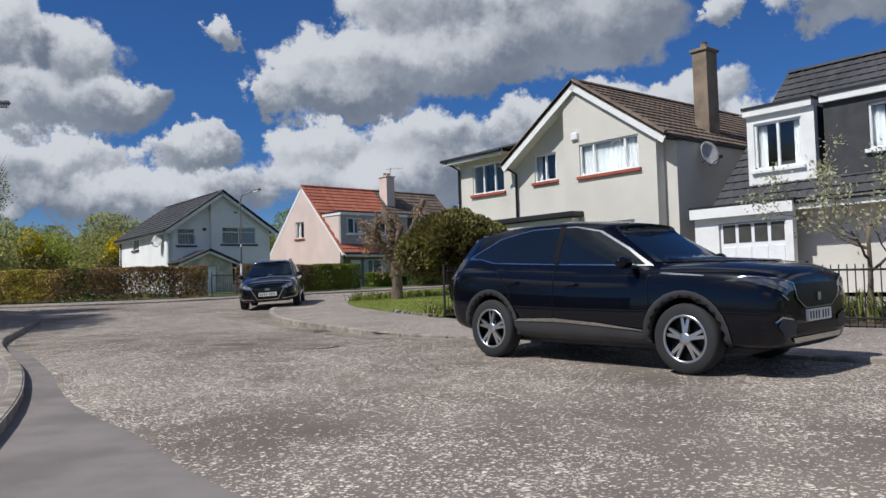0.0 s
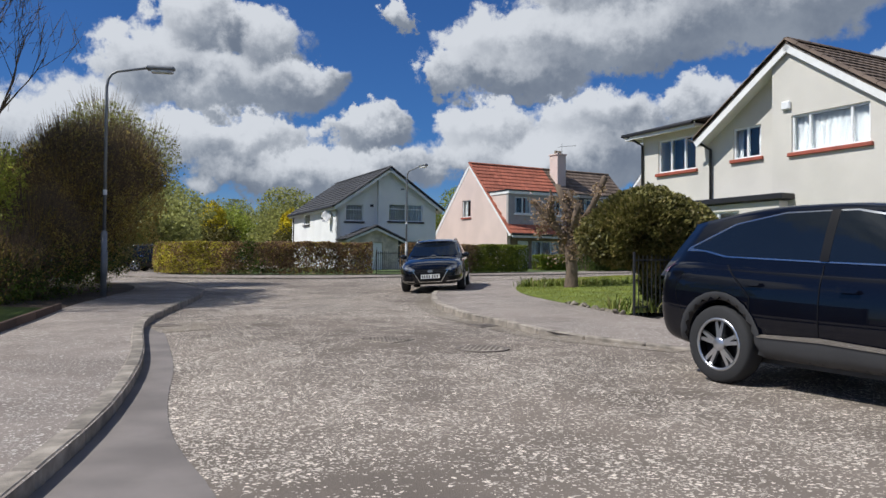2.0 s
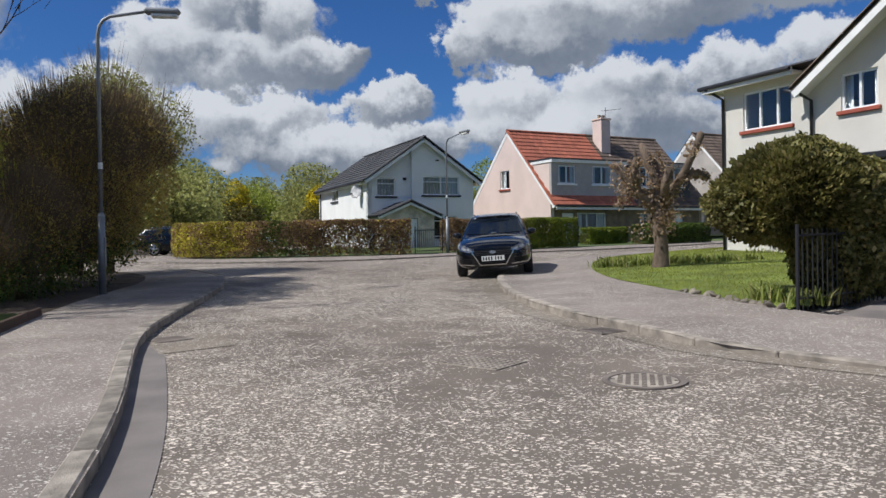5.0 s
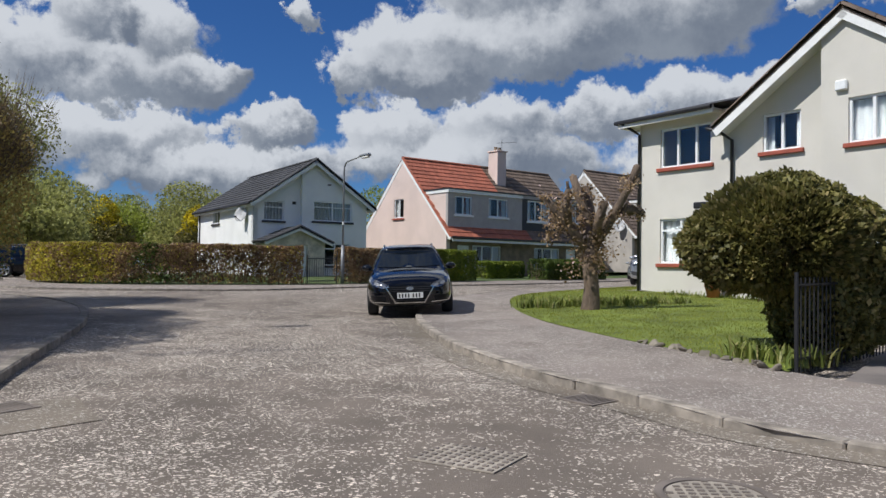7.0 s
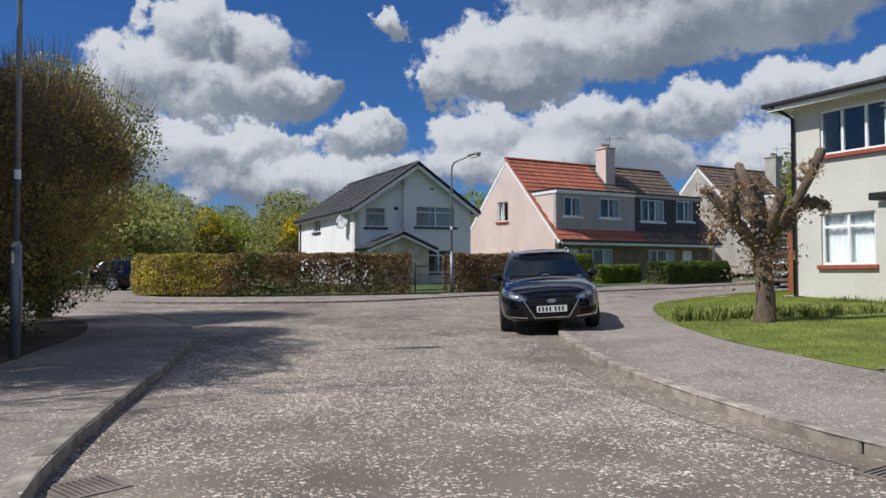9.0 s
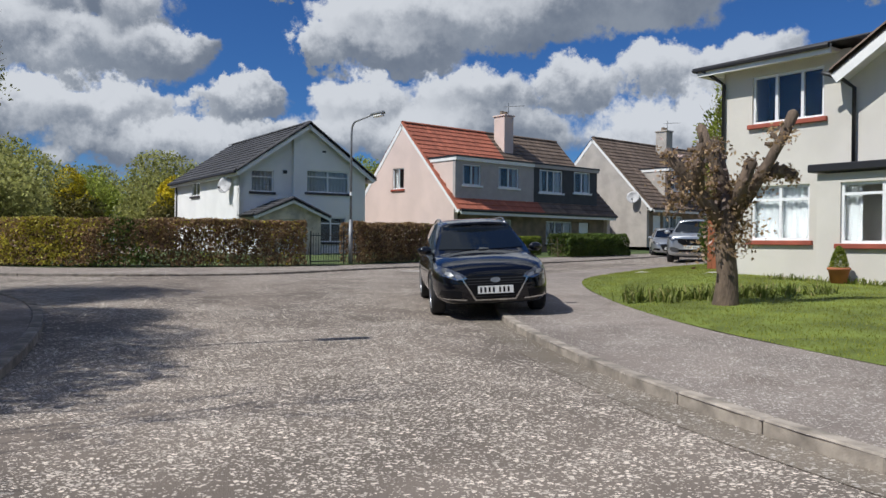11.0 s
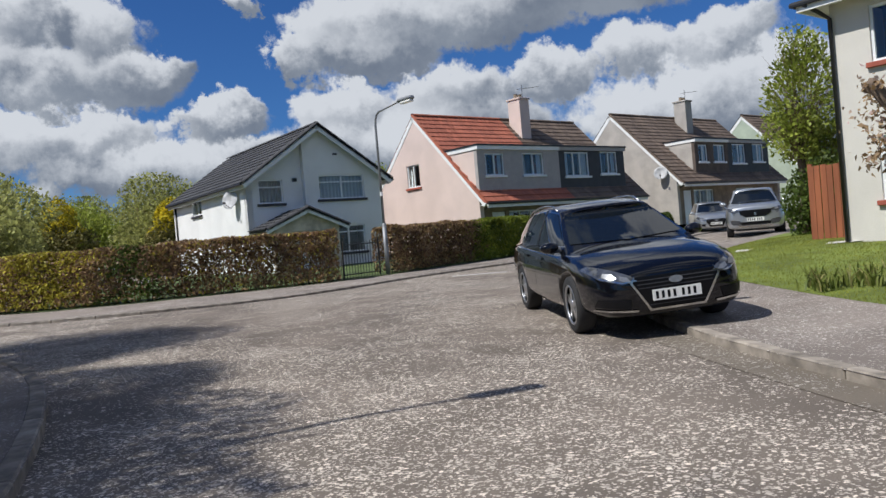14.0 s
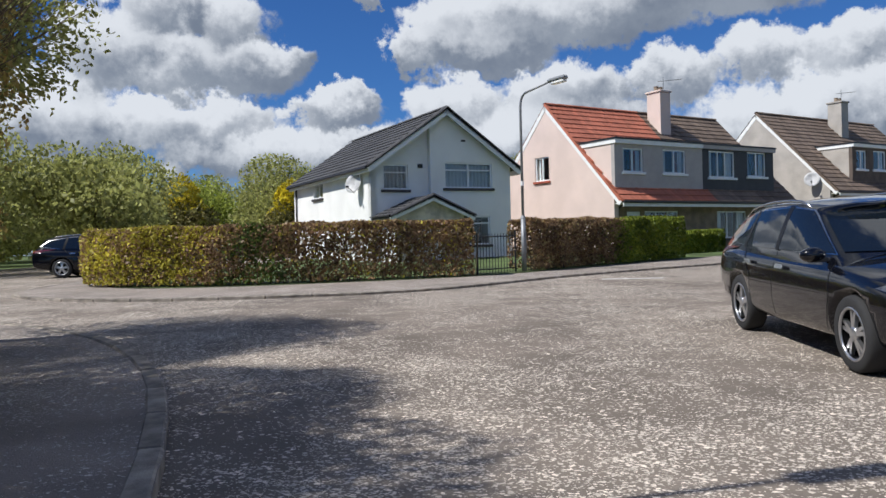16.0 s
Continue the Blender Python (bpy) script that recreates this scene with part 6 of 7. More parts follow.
car("car", seated(-5.28, 24.62, -82.3, 2.77, 1.57, 0.075) @ Matrix.Scale(0.96, 4), ESTATE, "black estate car with chrome grille parked half on the pavement")
far_spec = dict(SUV, paint=M_SILVER)
car("car", seated(4.0, 46.0, -108, 2.675, 1.6) @ Matrix.Scale(1.12, 4), far_spec, "large silver car parked on the far street")
car("car", seated(4.7, 54.2, -100, 2.675, 1.6), dict(ESTATE, paint=M_SILVER), "silver car parked on a far driveway")
car("car", seated(-24.6, 42.0, 16, 2.77, 1.57), dict(ESTATE, paint=M_NAVY), "dark blue hatchback parked by the woods beyond the hedge")

# ---- hedges, bushes and trees ----
RNG = np.random.default_rng(7)


def ground_at(p):
    return np.array([gz(y) for y in p])


def hedge(path, width, height, base, density, leaf, pick, label, sparse=None, size=0.105):
    """A clipped hedge along a path: stems, and leaves in a shell and through the inside. pick(f, n) chooses a leaf colour along it."""
    t = thing("hedge", Matrix(), label, "hedge", "garden hedges")
    pts = np.array([(p.x, p.y) for p in resample([(x, y, 0) for x, y in path], 0.1)])
    seg = np.diff(pts, axis=0)
    total = len(pts) * 0.1
    n = int(total * (2 * height + width) * density)
    f = RNG.uniform(0, 1, n)
    i = np.clip((f * (len(pts) - 1)).astype(int), 0, len(pts) - 2)
    d = seg[i] / (np.linalg.norm(seg[i], axis=1)[:, None] + 1e-9)
    nrm = np.stack([-d[:, 1], d[:, 0]], 1)
    # place in the cross section: shell three times in four
    u, v = RNG.uniform(-1, 1, n), RNG.uniform(0.04, 1, n)
    face = RNG.uniform(0, 1, n)
    shell = RNG.uniform(0, 1, n) < 0.78
    q = np.abs(RNG.normal(0, 0.07, n))
    u = np.where(shell & (face < 0.4), -1 + q, u)
    u = np.where(shell & (face >= 0.4) & (face < 0.62), 1 - q, u)
    v = np.where(shell & (face >= 0.62), 1 - q * 0.7, v)
    # ends of the run are rounded and the faces bulge unevenly
    wob = np.array([noise.noise((a * total * 0.55, b * 2.0, c)) for a, b, c in zip(f, v, u)])
    wob2 = np.array([noise.noise((a * total * 2.1, b * 4.0, c + 9)) for a, b, c in zip(f, v, u)])
    w = width / 2 * (1 + 0.22 * wob + 0.14 * wob2) * np.where(v > 0.85, 1 - (v - 0.85) * 1.2, 1)
    xy = pts[i] + seg[i] * RNG.uniform(0, 1, (n, 1)) + nrm * (u * w)[:, None]
    z = ground_at(xy[:, 1]) + base + v * height * (1 + 0.05 * wob + 0.05 * wob2)
    p = np.column_stack([xy, z])
    keep = np.ones(n, bool)
    if sparse is not None:
        keep = RNG.uniform(0, 1, n) > sparse(f, v)
    choice = pick(f, v, wob)
    for k in range(len(leaf)):
        sel = p[keep & (choice == k)]
        if len(sel):
            tagged(leaves("foliage", sel, size, leaf[k], t, seed=k), kind="stuff")
    m = int(total * 9)
    j = RNG.integers(0, len(pts) - 1, m)
    s = np.column_stack([pts[j] + RNG.normal(0, width * 0.14, (m, 2)), np.zeros(m)])
    s[:, 2] = ground_at(s[:, 1]) + base - 0.05
    e = s + np.column_stack([RNG.normal(0, 0.16, (m, 2)), RNG.uniform(0.6, 0.95, m) * height])
    tagged(twigs("stemwork", s, e, 0.016, M_TWIG, t), kind="stuff")
    return t


def along(f, n, *stops):
    """Picks a leaf colour by place along a hedge, softened at the joins."""
    g = f + n * 0.09 + RNG.normal(0, 0.03, len(f))
    out = np.zeros(len(f), int)
    for at, k in stops:
        out = np.where(g > at, k, out)
    return out


def pick_long(f, v, n):
    c = along(f, n, (0.0, 1), (0.075, 0), (0.12, 1), (0.21, 0), (0.26, 1), (0.36, 0), (0.47, 2), (0.54, 0))
    c = np.where((c == 1) & (RNG.uniform(0, 1, len(f)) < 0.2), 0, c)
    return np.where((c == 0) & (RNG.uniform(0, 1, len(f)) < 0.06), 1, c)


hedge([(-20.7, 35.6), (-20.3, 34.8), (-18.3, 34.05), (-15.4, 34.3), (-13.2, 35.3), (-10.95, 36.4)], 0.95, 1.42, 0.08, 1000, (L_BEECH, L_BEECHG, L_GREEN), pick_long,
      "long clipped beech hedge, brown with yellow-green stretches, thin at the foot", sparse=lambda f, v: np.where((f > 0.5) & (v < 0.5), 0.36, np.where(f > 0.48, 0.12, 0.0)))
hedge([(-9.75, 38.0), (-8.4, 39.9), (-6.6, 42.1), (-5.0, 44.3)], 0.95, 1.4, 0.08, 1000, (L_BEECH, L_PRIVET), lambda f, v, n: along(f, n, (0.5, 1)),
      "clipped hedge, brown beech running into lime green privet", sparse=lambda f, v: np.where((f < 0.45) & (v < 0.3), 0.3, 0.0))
hedge([(-1.75, 47.7), (-0.2, 49.3), (1.6, 51.2)], 1.3, 1.05, 0.08, 1000, (L_GREEN,), lambda f, v, n: np.zeros(len(f), int), "low dense dark green hedge before the pink house")
hedge([(-4.6, 48.3), (-2.6, 50.3)], 0.8, 0.9, 0.08, 900, (L_PRIVET,), lambda f, v, n: np.zeros(len(f), int), "small lime green shrub row by a front door")


def bush(name, blobs, count, leaf, size, label, category, twig=120, hair=0, inner=0.25, seed=3, low=None, group="", trunk=None, rough=0.42):
    """A bush or crown of leafy clumps: blobs of (x, y, z, radius, half height), uneven outline, gaps, twigs inside and hairs of shoots on top."""
    rng = np.random.default_rng(seed)
    t = thing(name, Matrix(), label, category, group)
    vol = np.array([b[3] ** 2 * b[4] for b in blobs]) ** 0.7
    vol = vol / vol.sum()
    pts, hs, he, ts, te = [], [], [], [], []
    for b, share in zip(blobs, vol):
        c = np.array(b[:3])
        n = int(count * share)
        d = rng.normal(size=(n, 3))
        d /= np.linalg.norm(d, axis=1)[:, None]
        k = np.array([0.55 * noise.noise(Vector(q) * 2.2 + Vector(c)) + 0.4 * noise.noise(Vector(q) * 5.5 + Vector(c)) for q in d])
        r = np.where(rng.uniform(0, 1, n) < inner, rng.uniform(0.3, 1, n), 1 - np.abs(rng.normal(0, 0.10, n))) * (1 + rough * k)
        pts.append(c + d * r[:, None] * np.array([b[3], b[3], b[4]]))
        m = int(twig * share)
        d = rng.normal(size=(m, 3))
        d[:, 2] = np.abs(d[:, 2]) * 0.8
        d /= np.linalg.norm(d, axis=1)[:, None]
        ts.append(np.tile(c - np.array([0, 0, b[4] * 0.7]), (m, 1)) + rng.normal(0, 0.12 * b[3], (m, 3)))
        te.append(c + d * np.array([b[3], b[3], b[4]]) * rng.uniform(0.5, 0.98, (m, 1)))
        m = int(hair * share)
        d = rng.normal(size=(m, 3))
        d[:, 2] = np.abs(d[:, 2]) + 0.2
        d /= np.linalg.norm(d, axis=1)[:, None]
        s = c + d * np.array([b[3], b[3], b[4]]) * rng.uniform(0.7, 0.95, (m, 1))
        hs.append(s)
        he.append(s + d * rng.uniform(0.15, 0.5, (m, 1)) * 0.8 + np.array([0, 0, 0.38]) * rng.uniform(0.3, 1.2, (m, 1)))
    p = np.concatenate(pts)
    p = p[p[:, 2] > ground_at(p[:, 1]) + 0.05]
    if low:
        cut, other = low
        g = p[:, 2] - ground_at(p[:, 1]) + rng.normal(0, 0.35, len(p))
        tagged(leaves("foliage", p[g < cut], size, other, t, seed=seed + 1), kind="stuff")
        p = p[g >= cut]
    tagged(leaves("foliage", p, size, leaf, t, seed=seed), kind="stuff")
    if twig:
        tagged(twigs("branchwork", np.concatenate(ts), np.concatenate(te), 0.014, M_TWIG, t), kind="stuff")
    if hair:
        tagged(twigs("new_growth", np.concatenate(hs), np.concatenate(he), 0.006, M_TWIG, t), kind="stuff")
    if trunk:
        x, y, r, h = trunk
        part("trunk", tube(bmesh.new(), [(x, y, gz(y) - 0.1), (x + 0.03, y, gz(y) + h * 0.5), (x - 0.04, y + 0.03, gz(y) + h)], [r * 1.25, r, r * 0.7], 10), M_BARK, t, smooth_shade=True)
    return t


def g(y, h):
    return gz(y) + h


# thicket along the back of the near pavement
bush("thicket", [(-12.3, 15.6, g(15, 0.7), 0.9, 0.75), (-12.7, 17.2, g(17, 1.05), 1.05, 1.2), (-13.1, 19.0, g(19, 2.05), 1.45, 2.0), (-13.5, 20.6, g(21, 2.4), 1.65, 1.9), (-15.3, 22.6, g(23, 2.1), 1.35, 2.0), (-15.4, 19.8, g(19, 1.7), 1.8, 1.6)],
     90000, L_OLIVE, 0.058, "tall brown-green deciduous thicket with bare shoots, ivy below", "thicket", twig=1700, hair=15000, inner=0.3, low=(0.9, L_GREEN))
bush("tree", [(-15.3, 24.2, g(24, 3.7), 1.45, 1.0), (-16.6, 24.6, g(24, 4.2), 1.6, 1.3), (-16.1, 24.4, g(24, 5.0), 1.1, 0.9), (-14.75, 24.3, g(24, 3.9), 1.25, 1.1), (-15.2, 23.2, g(23, 4.4), 1.1, 0.9), (-14.7, 23.6, g(23, 3.4), 0.85, 0.7)],
     19000, L_WOOD, 0.08, "small-leaved tree at the road corner, thinly leafed", "tree", twig=500, hair=900, inner=0.5, seed=11, trunk=(-15.8, 23.9, 0.14, 3.6))
bush("shrub", [(-13.2, 12.6, g(12, 1.3), 1.4, 1.5), (-15.0, 14.2, g(14, 1.8), 1.9, 1.9), (-12.4, 10.5, g(10, 1.2), 1.3, 1.3), (-15.5, 10.5, g(10, 1.9), 2.2, 2.0), (-18.5, 16, g(16, 2.2), 2.4, 2.6)],
     26000, L_SPRING, 0.10, "fresh green shrubs behind the timber fence", "shrub", twig=300, hair=400, seed=13)
bush("tree", [(-14.4, 15.3, g(15, 6.8), 1.6, 1.2), (-15.0, 16.4, g(16, 7.2), 1.5, 1.0), (-14.0, 14.5, g(14, 6.1), 1.3, 1.2), (-15.1, 17.4, g(17, 7.6), 1.2, 0.8)],
     13500, L_SPRING, 0.11, "tall thinly leafed yellow-green tree behind the timber fence", "tree", twig=500, hair=500, inner=0.6, seed=41, trunk=(-14.5, 15.1, 0.13, 6.2))
bush("shrub", [(-13.2, 15.8, g(16, 2.1), 0.95, 1.2), (-13.8, 16.9, g(17, 2.3), 1.05, 1.25), (-14.9, 18.0, g(18, 2.4), 1.2, 1.3), (-15.2, 16.6, g(17, 2.2), 1.2, 1.5)],
     17000, L_FRESH, 0.085, "yellow-green shrubs in new leaf behind the fence end", "shrub", twig=240, hair=300, inner=0.45, seed=43)
# clipped shrub at the corner of the lawn
bush("shrub", [(0.15, 17.2, g(17, 1.55), 1.02, 0.72), (-0.38, 17.1, g(17, 1.42), 0.62, 0.5), (0.9, 17.35, g(17, 1.45), 0.72, 0.68), (0.3, 17.2, g(17, 1.85), 0.75, 0.5), (0.75, 17.3, g(17, 0.7), 0.62, 0.7), (1.2, 17.6, g(17, 0.8), 0.55, 0.7)],
     62000, L_DARK, 0.085, "large rounded dark evergreen shrub beside the railings", "shrub", twig=260, inner=0.25, seed=17, rough=0.26, trunk=(0.75, 17.15, 0.06, 1.0))
bush("tree", [(3.3, 38.9, g(39, 4.3), 1.15, 1.6), (2.8, 38.5, g(39, 3.3), 0.85, 1.0), (3.9, 39.3, g(39, 3.0), 1.1, 1.1), (3.4, 39.1, g(39, 5.6), 0.7, 0.9)],
     6800, L_SPRING, 0.14, "fresh green garden tree behind the cream house", "tree", twig=260, hair=150, inner=0.5, seed=19, rough=0.85, trunk=(3.1, 38.9, 0.13, 3.4))
bush("shrub", [(2.45, 37.3, g(37, 1.0), 0.6, 1.0), (3.0, 37.0, g(37, 1.2), 0.65, 1.2)], 4200, L_GREEN, 0.13, "dark green shrub below the garden tree", "shrub", twig=60, seed=23)
for cx, cy, r, h, sd in ((-34.3, 65.0, 2.3, 5.1, 31), (-24.6, 59.5, 1.5, 4.2, 32)):
    bush("gorse_bush", [(cx, cy, g(cy, h * 0.36), r, h * 0.42), (cx + 0.1, cy, g(cy, h * 0.7), r * 0.55, h * 0.35)], 9000, L_GORSE, 0.22, "golden yellow flowering gorse bush, dark green inside", "shrub", twig=80, inner=0.1, seed=sd, low=(h * 0.68, L_DARK))


def far_tree(x, y, h, r, leaf, seed):
    rng = random.Random(seed)
    b = [(x + rng.uniform(-0.5, 0.5) * r, y + rng.uniform(-0.5, 0.5) * r, g(y, h * rng.uniform(0.15, 0.8)), r * rng.uniform(0.45, 0.75), h * rng.uniform(0.14, 0.26)) for _ in range(9)]
    return bush("tree", b, 6200, leaf, 0.25, "light green woodland tree in new leaf", "tree", twig=60, inner=0.4, seed=seed, group="woodland trees", trunk=(x, y, 0.16, h * 0.6))


TR = random.Random(5)
for i in range(46):
    f = i / 45
    ang = radians(-62 + 62 * f + TR.uniform(-1, 1))
    dist = TR.uniform(78, 112)
    far_tree(math.sin(ang) * dist, math.cos(ang) * dist, TR.uniform(6.0, 9.0), TR.uniform(3.2, 4.6), TR.choice((L_WOOD, L_WOOD, L_SPRING)), 100 + i)
for x, y, h in ((-33, 42, 7.5), (-37, 48, 8), (-41, 55, 8.5), (-31, 52, 6.5), (-36, 36, 8.5), (-44, 44, 9), (-32.5, 37.5, 6), (-47, 60, 9), (-38, 62, 7), (-34, 31, 8), (-28.5, 47, 6), (-30, 34, 6.5), (-40, 39, 8), (-52, 52, 9), (-33, 56, 7), (-27, 66, 6), (-44, 66, 8), (-30, 70, 7)):
    far_tree(x, y, h, 3.4, L_WOOD, int(300 + x * y) % 997)


def limb(bm, rng, p, d, length, r, depth, ends, bend=0.35, up=0.1):
    pts, rad = [p], [r]
    for i in range(5):
        d = (d + Vector((rng.uniform(-1, 1), rng.uniform(-1, 1), rng.uniform(-1, 1))) * bend * 0.5 + Vector((0, 0, up))).normalized()
        p = p + d * length / 5
        pts.append(p)
        rad.append(r * (1 - 0.55 * (i + 1) / 5))
    tube(bm, pts, rad, 6 if r < 0.05 else 9)
    ends.append((pts[-1], d))
    if depth:
        for k in range(rng.choice((2, 3))):
            q = rng.randint(2, 5)
            side = (d + Vector((rng.uniform(-1, 1), rng.uniform(-1, 1), rng.uniform(-0.2, 0.8))) * 0.9).normalized()
            limb(bm, rng, pts[q], side, length * rng.uniform(0.55, 0.8), rad[q] * 0.7, depth - 1, ends, bend, up)


def bare_tree(x, y, h, seed):
    rng = random.Random(seed)
    t = thing("tree", Matrix(), "bare grey-brown tree with fine upright branches", "tree")
    bm, ends = bmesh.new(), []
    limb(bm, rng, Vector((x, y, gz(y) - 0.1)), Vector((0, 0, 1)), h * 0.36, 0.13, 0, ends, 0.1)
    part("trunk", bm, M_BARK, t, smooth_shade=True)
    tips = []
    for k in range(7):
        bm = bmesh.new()
        a = k * 0.9 + 0.4
        limb(bm, rng, ends[0][0] - Vector((0, 0, 0.15 * k)), Vector((math.cos(a) * 0.6, math.sin(a) * 0.6, 0.9)).normalized(), h * 0.30, 0.05, 3, tips, 0.3, 0.13)
        part("limb", bm, M_BARK, t, smooth_shade=True)
    nr = np.random.default_rng(seed)
    s = np.repeat(np.array([e[0] for e in tips]), 4, axis=0)
    d = np.repeat(np.array([e[1] for e in tips]), 4, axis=0) + nr.normal(0, 0.45, s.shape)
    s = s - d * nr.uniform(0, 0.3, (len(s), 1))
    tagged(twigs("twigwork", s, s + d * nr.uniform(0.25, 0.6, (len(s), 1)), 0.007, M_TWIG, t), kind="stuff")
    return t


bare_tree(-14.3, 16.9, 7.6, 4)
bare_tree(-12.3, 13.7, 7.0, 12)


def pollard():
    """A heavily cut cherry: a stout trunk, stubby limbs and tufts of wilted blossom."""
    x, y = -1.42, 23.7
    z = gz(y) + 0.12
    t = thing("tree", Matrix(), "hard-pruned cherry stump with stubby limbs and wilted blossom", "tree")
    rng = random.Random(2)
    o = Vector((x, y, z))
    part("trunk", tube(bmesh.new(), [o - Vector((0, 0, 0.15)), o + Vector((0, 0, 0.1)), o + Vector((0.02, 0, 0.5)), o + Vector((-0.03, 0, 1.0)), o + Vector((0, 0, 1.5)), o + Vector((0.03, 0, 1.75))], [0.26, 0.19, 0.155, 0.15, 0.17, 0.12], 14), M_BARK, t, smooth_shade=True)
    tufts = []
    for pts in (((0.05, 0, 1.35), (0.3, -0.1, 1.75), (0.55, -0.2, 2.2), (0.75, -0.25, 2.6), (0.88, -0.3, 2.95)), ((0.0, 0, 1.5), (-0.08, 0.1, 2.0), (-0.25, 0.1, 2.4), (-0.38, 0.12, 2.8)),
                ((-0.05, 0, 1.25), (-0.35, -0.15, 1.6), (-0.7, -0.25, 2.0), (-1.0, -0.3, 2.35)), ((0.02, 0.1, 1.6), (0.02, 0.3, 2.1), (-0.1, 0.4, 2.6)), ((0.45, -0.15, 2.0), (0.75, 0.0, 2.1), (1.05, 0.05, 2.05)),
                ((-0.5, -0.2, 1.8), (-0.55, -0.35, 2.15), (-0.5, -0.4, 2.45)), ((0.1, 0, 1.4), (0.1, -0.35, 1.8), (0.2, -0.5, 2.2))):
        q = [o + Vector(p) for p in pts]
        n = len(q)
        part("limb", tube(bmesh.new(), q + [q[-1] + Vector((0.02, 0, 0.03))], [(0.105 - 0.035 * i / n) * rng.uniform(0.88, 1.15) for i in range(n)] + [0.045], 9), M_BARK, t, smooth_shade=True)
        tufts += [(q[i].lerp(q[i + 1], rng.random()) + Vector((rng.gauss(0, 0.07), rng.gauss(0, 0.07), rng.gauss(0, 0.05))), 0.075) for i in range(n - 1) for _ in range(3)]
        # cut stubs and burrs on the limb
        for _ in range(3):
            i = rng.randint(0, n - 2)
            a = q[i].lerp(q[i + 1], rng.random())
            d = Vector((rng.gauss(0, 1), rng.gauss(0, 1), rng.uniform(0.0, 1.2))).normalized()
            part("stub", tube(bmesh.new(), [a, a + d * 0.09, a + d * rng.uniform(0.13, 0.22)], [0.045, 0.034, 0.028], 7), M_BARK, t, smooth_shade=True)
    tufts += [(o + Vector((rng.gauss(0, 0.24), rng.gauss(0, 0.2), rng.uniform(0.75, 1.75))), 0.11) for _ in range(30)]
    tufts += [(o + Vector((-0.75 + rng.gauss(0, 0.16), -0.2 + rng.gauss(0, 0.12), rng.uniform(1.45, 2.1))), 0.09) for _ in range(12)]
    nr = np.random.default_rng(4)
    p = np.concatenate([np.array(c) + nr.normal(0, s, (34, 3)) for c, s in tufts])
    tagged(leaves("blossom", p, 0.075, L_BLOSSOM, t, seed=8), kind="stuff")
    return t


pollard()


def blossom_tree(x, y, h, label, seed, leaf):
    t = thing("tree", Matrix(), label, "tree")
    rng = random.Random(seed)
    bm, ends = bmesh.new(), []
    limb(bm, rng, Vector((x, y, gz(y))), Vector((0.05, 0, 1)), h * 0.45, 0.06, 0, ends, 0.15)
    part("trunk", bm, M_BARK, t, smooth_shade=True)
    tips = []
    for k in range(5):
        bm = bmesh.new()
        a = k * 1.26
        limb(bm, rng, ends[0][0] - Vector((0, 0, 0.2 * k)), Vector((math.cos(a), math.sin(a), 0.55)).normalized(), h * 0.32, 0.028, 2, tips, 0.4, 0.08)
        part("limb", bm, M_BARK, t, smooth_shade=True)
    nr = np.random.default_rng(seed)
    p = np.concatenate([np.array(e[0]) + nr.normal(0, 0.12, (40, 3)) for e in tips])
    tagged(leaves("foliage", p, 0.07, leaf, t, seed=seed), kind="stuff")
    return t


blossom_tree(7.3, 13.6, 3.6, "slender young tree with pale new leaves behind railings", 5, leaf_material("pale_leaf", (0.30, 0.30, 0.14), (0.52, 0.50, 0.36)))

# ---- lawn and border plants ----


def blades(name, pts, height, width, mat, label, category, lean=0.35, seed=2, kind="stuff", parent=None):
    rng = np.random.default_rng(seed)
    p = np.asarray(pts, float)
    n = len(p)
    a = rng.uniform(0, 2 * math.pi, n)
    side = np.stack([np.cos(a), np.sin(a), np.zeros(n)], 1) * width / 2
    h = height * rng.uniform(0.5, 1.3, (n, 1))
    tip = p + np.column_stack([rng.normal(0, lean, (n, 2)), np.ones(n)]) * h
    v = np.stack([p - side, p + side, tip], 1).reshape(-1, 3)
    ob = raw_mesh(name, v, np.arange(n * 3).reshape(n, 3), mat, parent, tris=True)
    if label:
        tagged(ob, label, category)
    return tagged(ob, kind=kind)


def on_sheet(ob, n, keep, seed):
    """Points strewn over a sheet where keep(x, y) holds."""
    rng = np.random.default_rng(seed)
    tree = BVHTree.FromPolygons([v.co for v in ob.data.vertices], [p.vertices for p in ob.data.polygons])
    xs = [v.co.x for v in ob.data.vertices]
    ys = [v.co.y for v in ob.data.vertices]
    out = []
    for x, y in zip(rng.uniform(min(xs), max(xs), n), rng.uniform(min(ys), min(max(ys), 42), n)):
        if keep(x, y):
            hit = tree.ray_cast(Vector((x, y, 20)), Vector((0, 0, -1)))[0]
            if hit:
                out.append(hit)
    return out


lawn = bpy.data.objects["lawn"]
blades("lawn_grass", on_sheet(lawn, 330000, lambda x, y: x < 5.5 and y < 38, 1), 0.026, 0.011, L_GRASS, "short mown lawn grass", "grass")


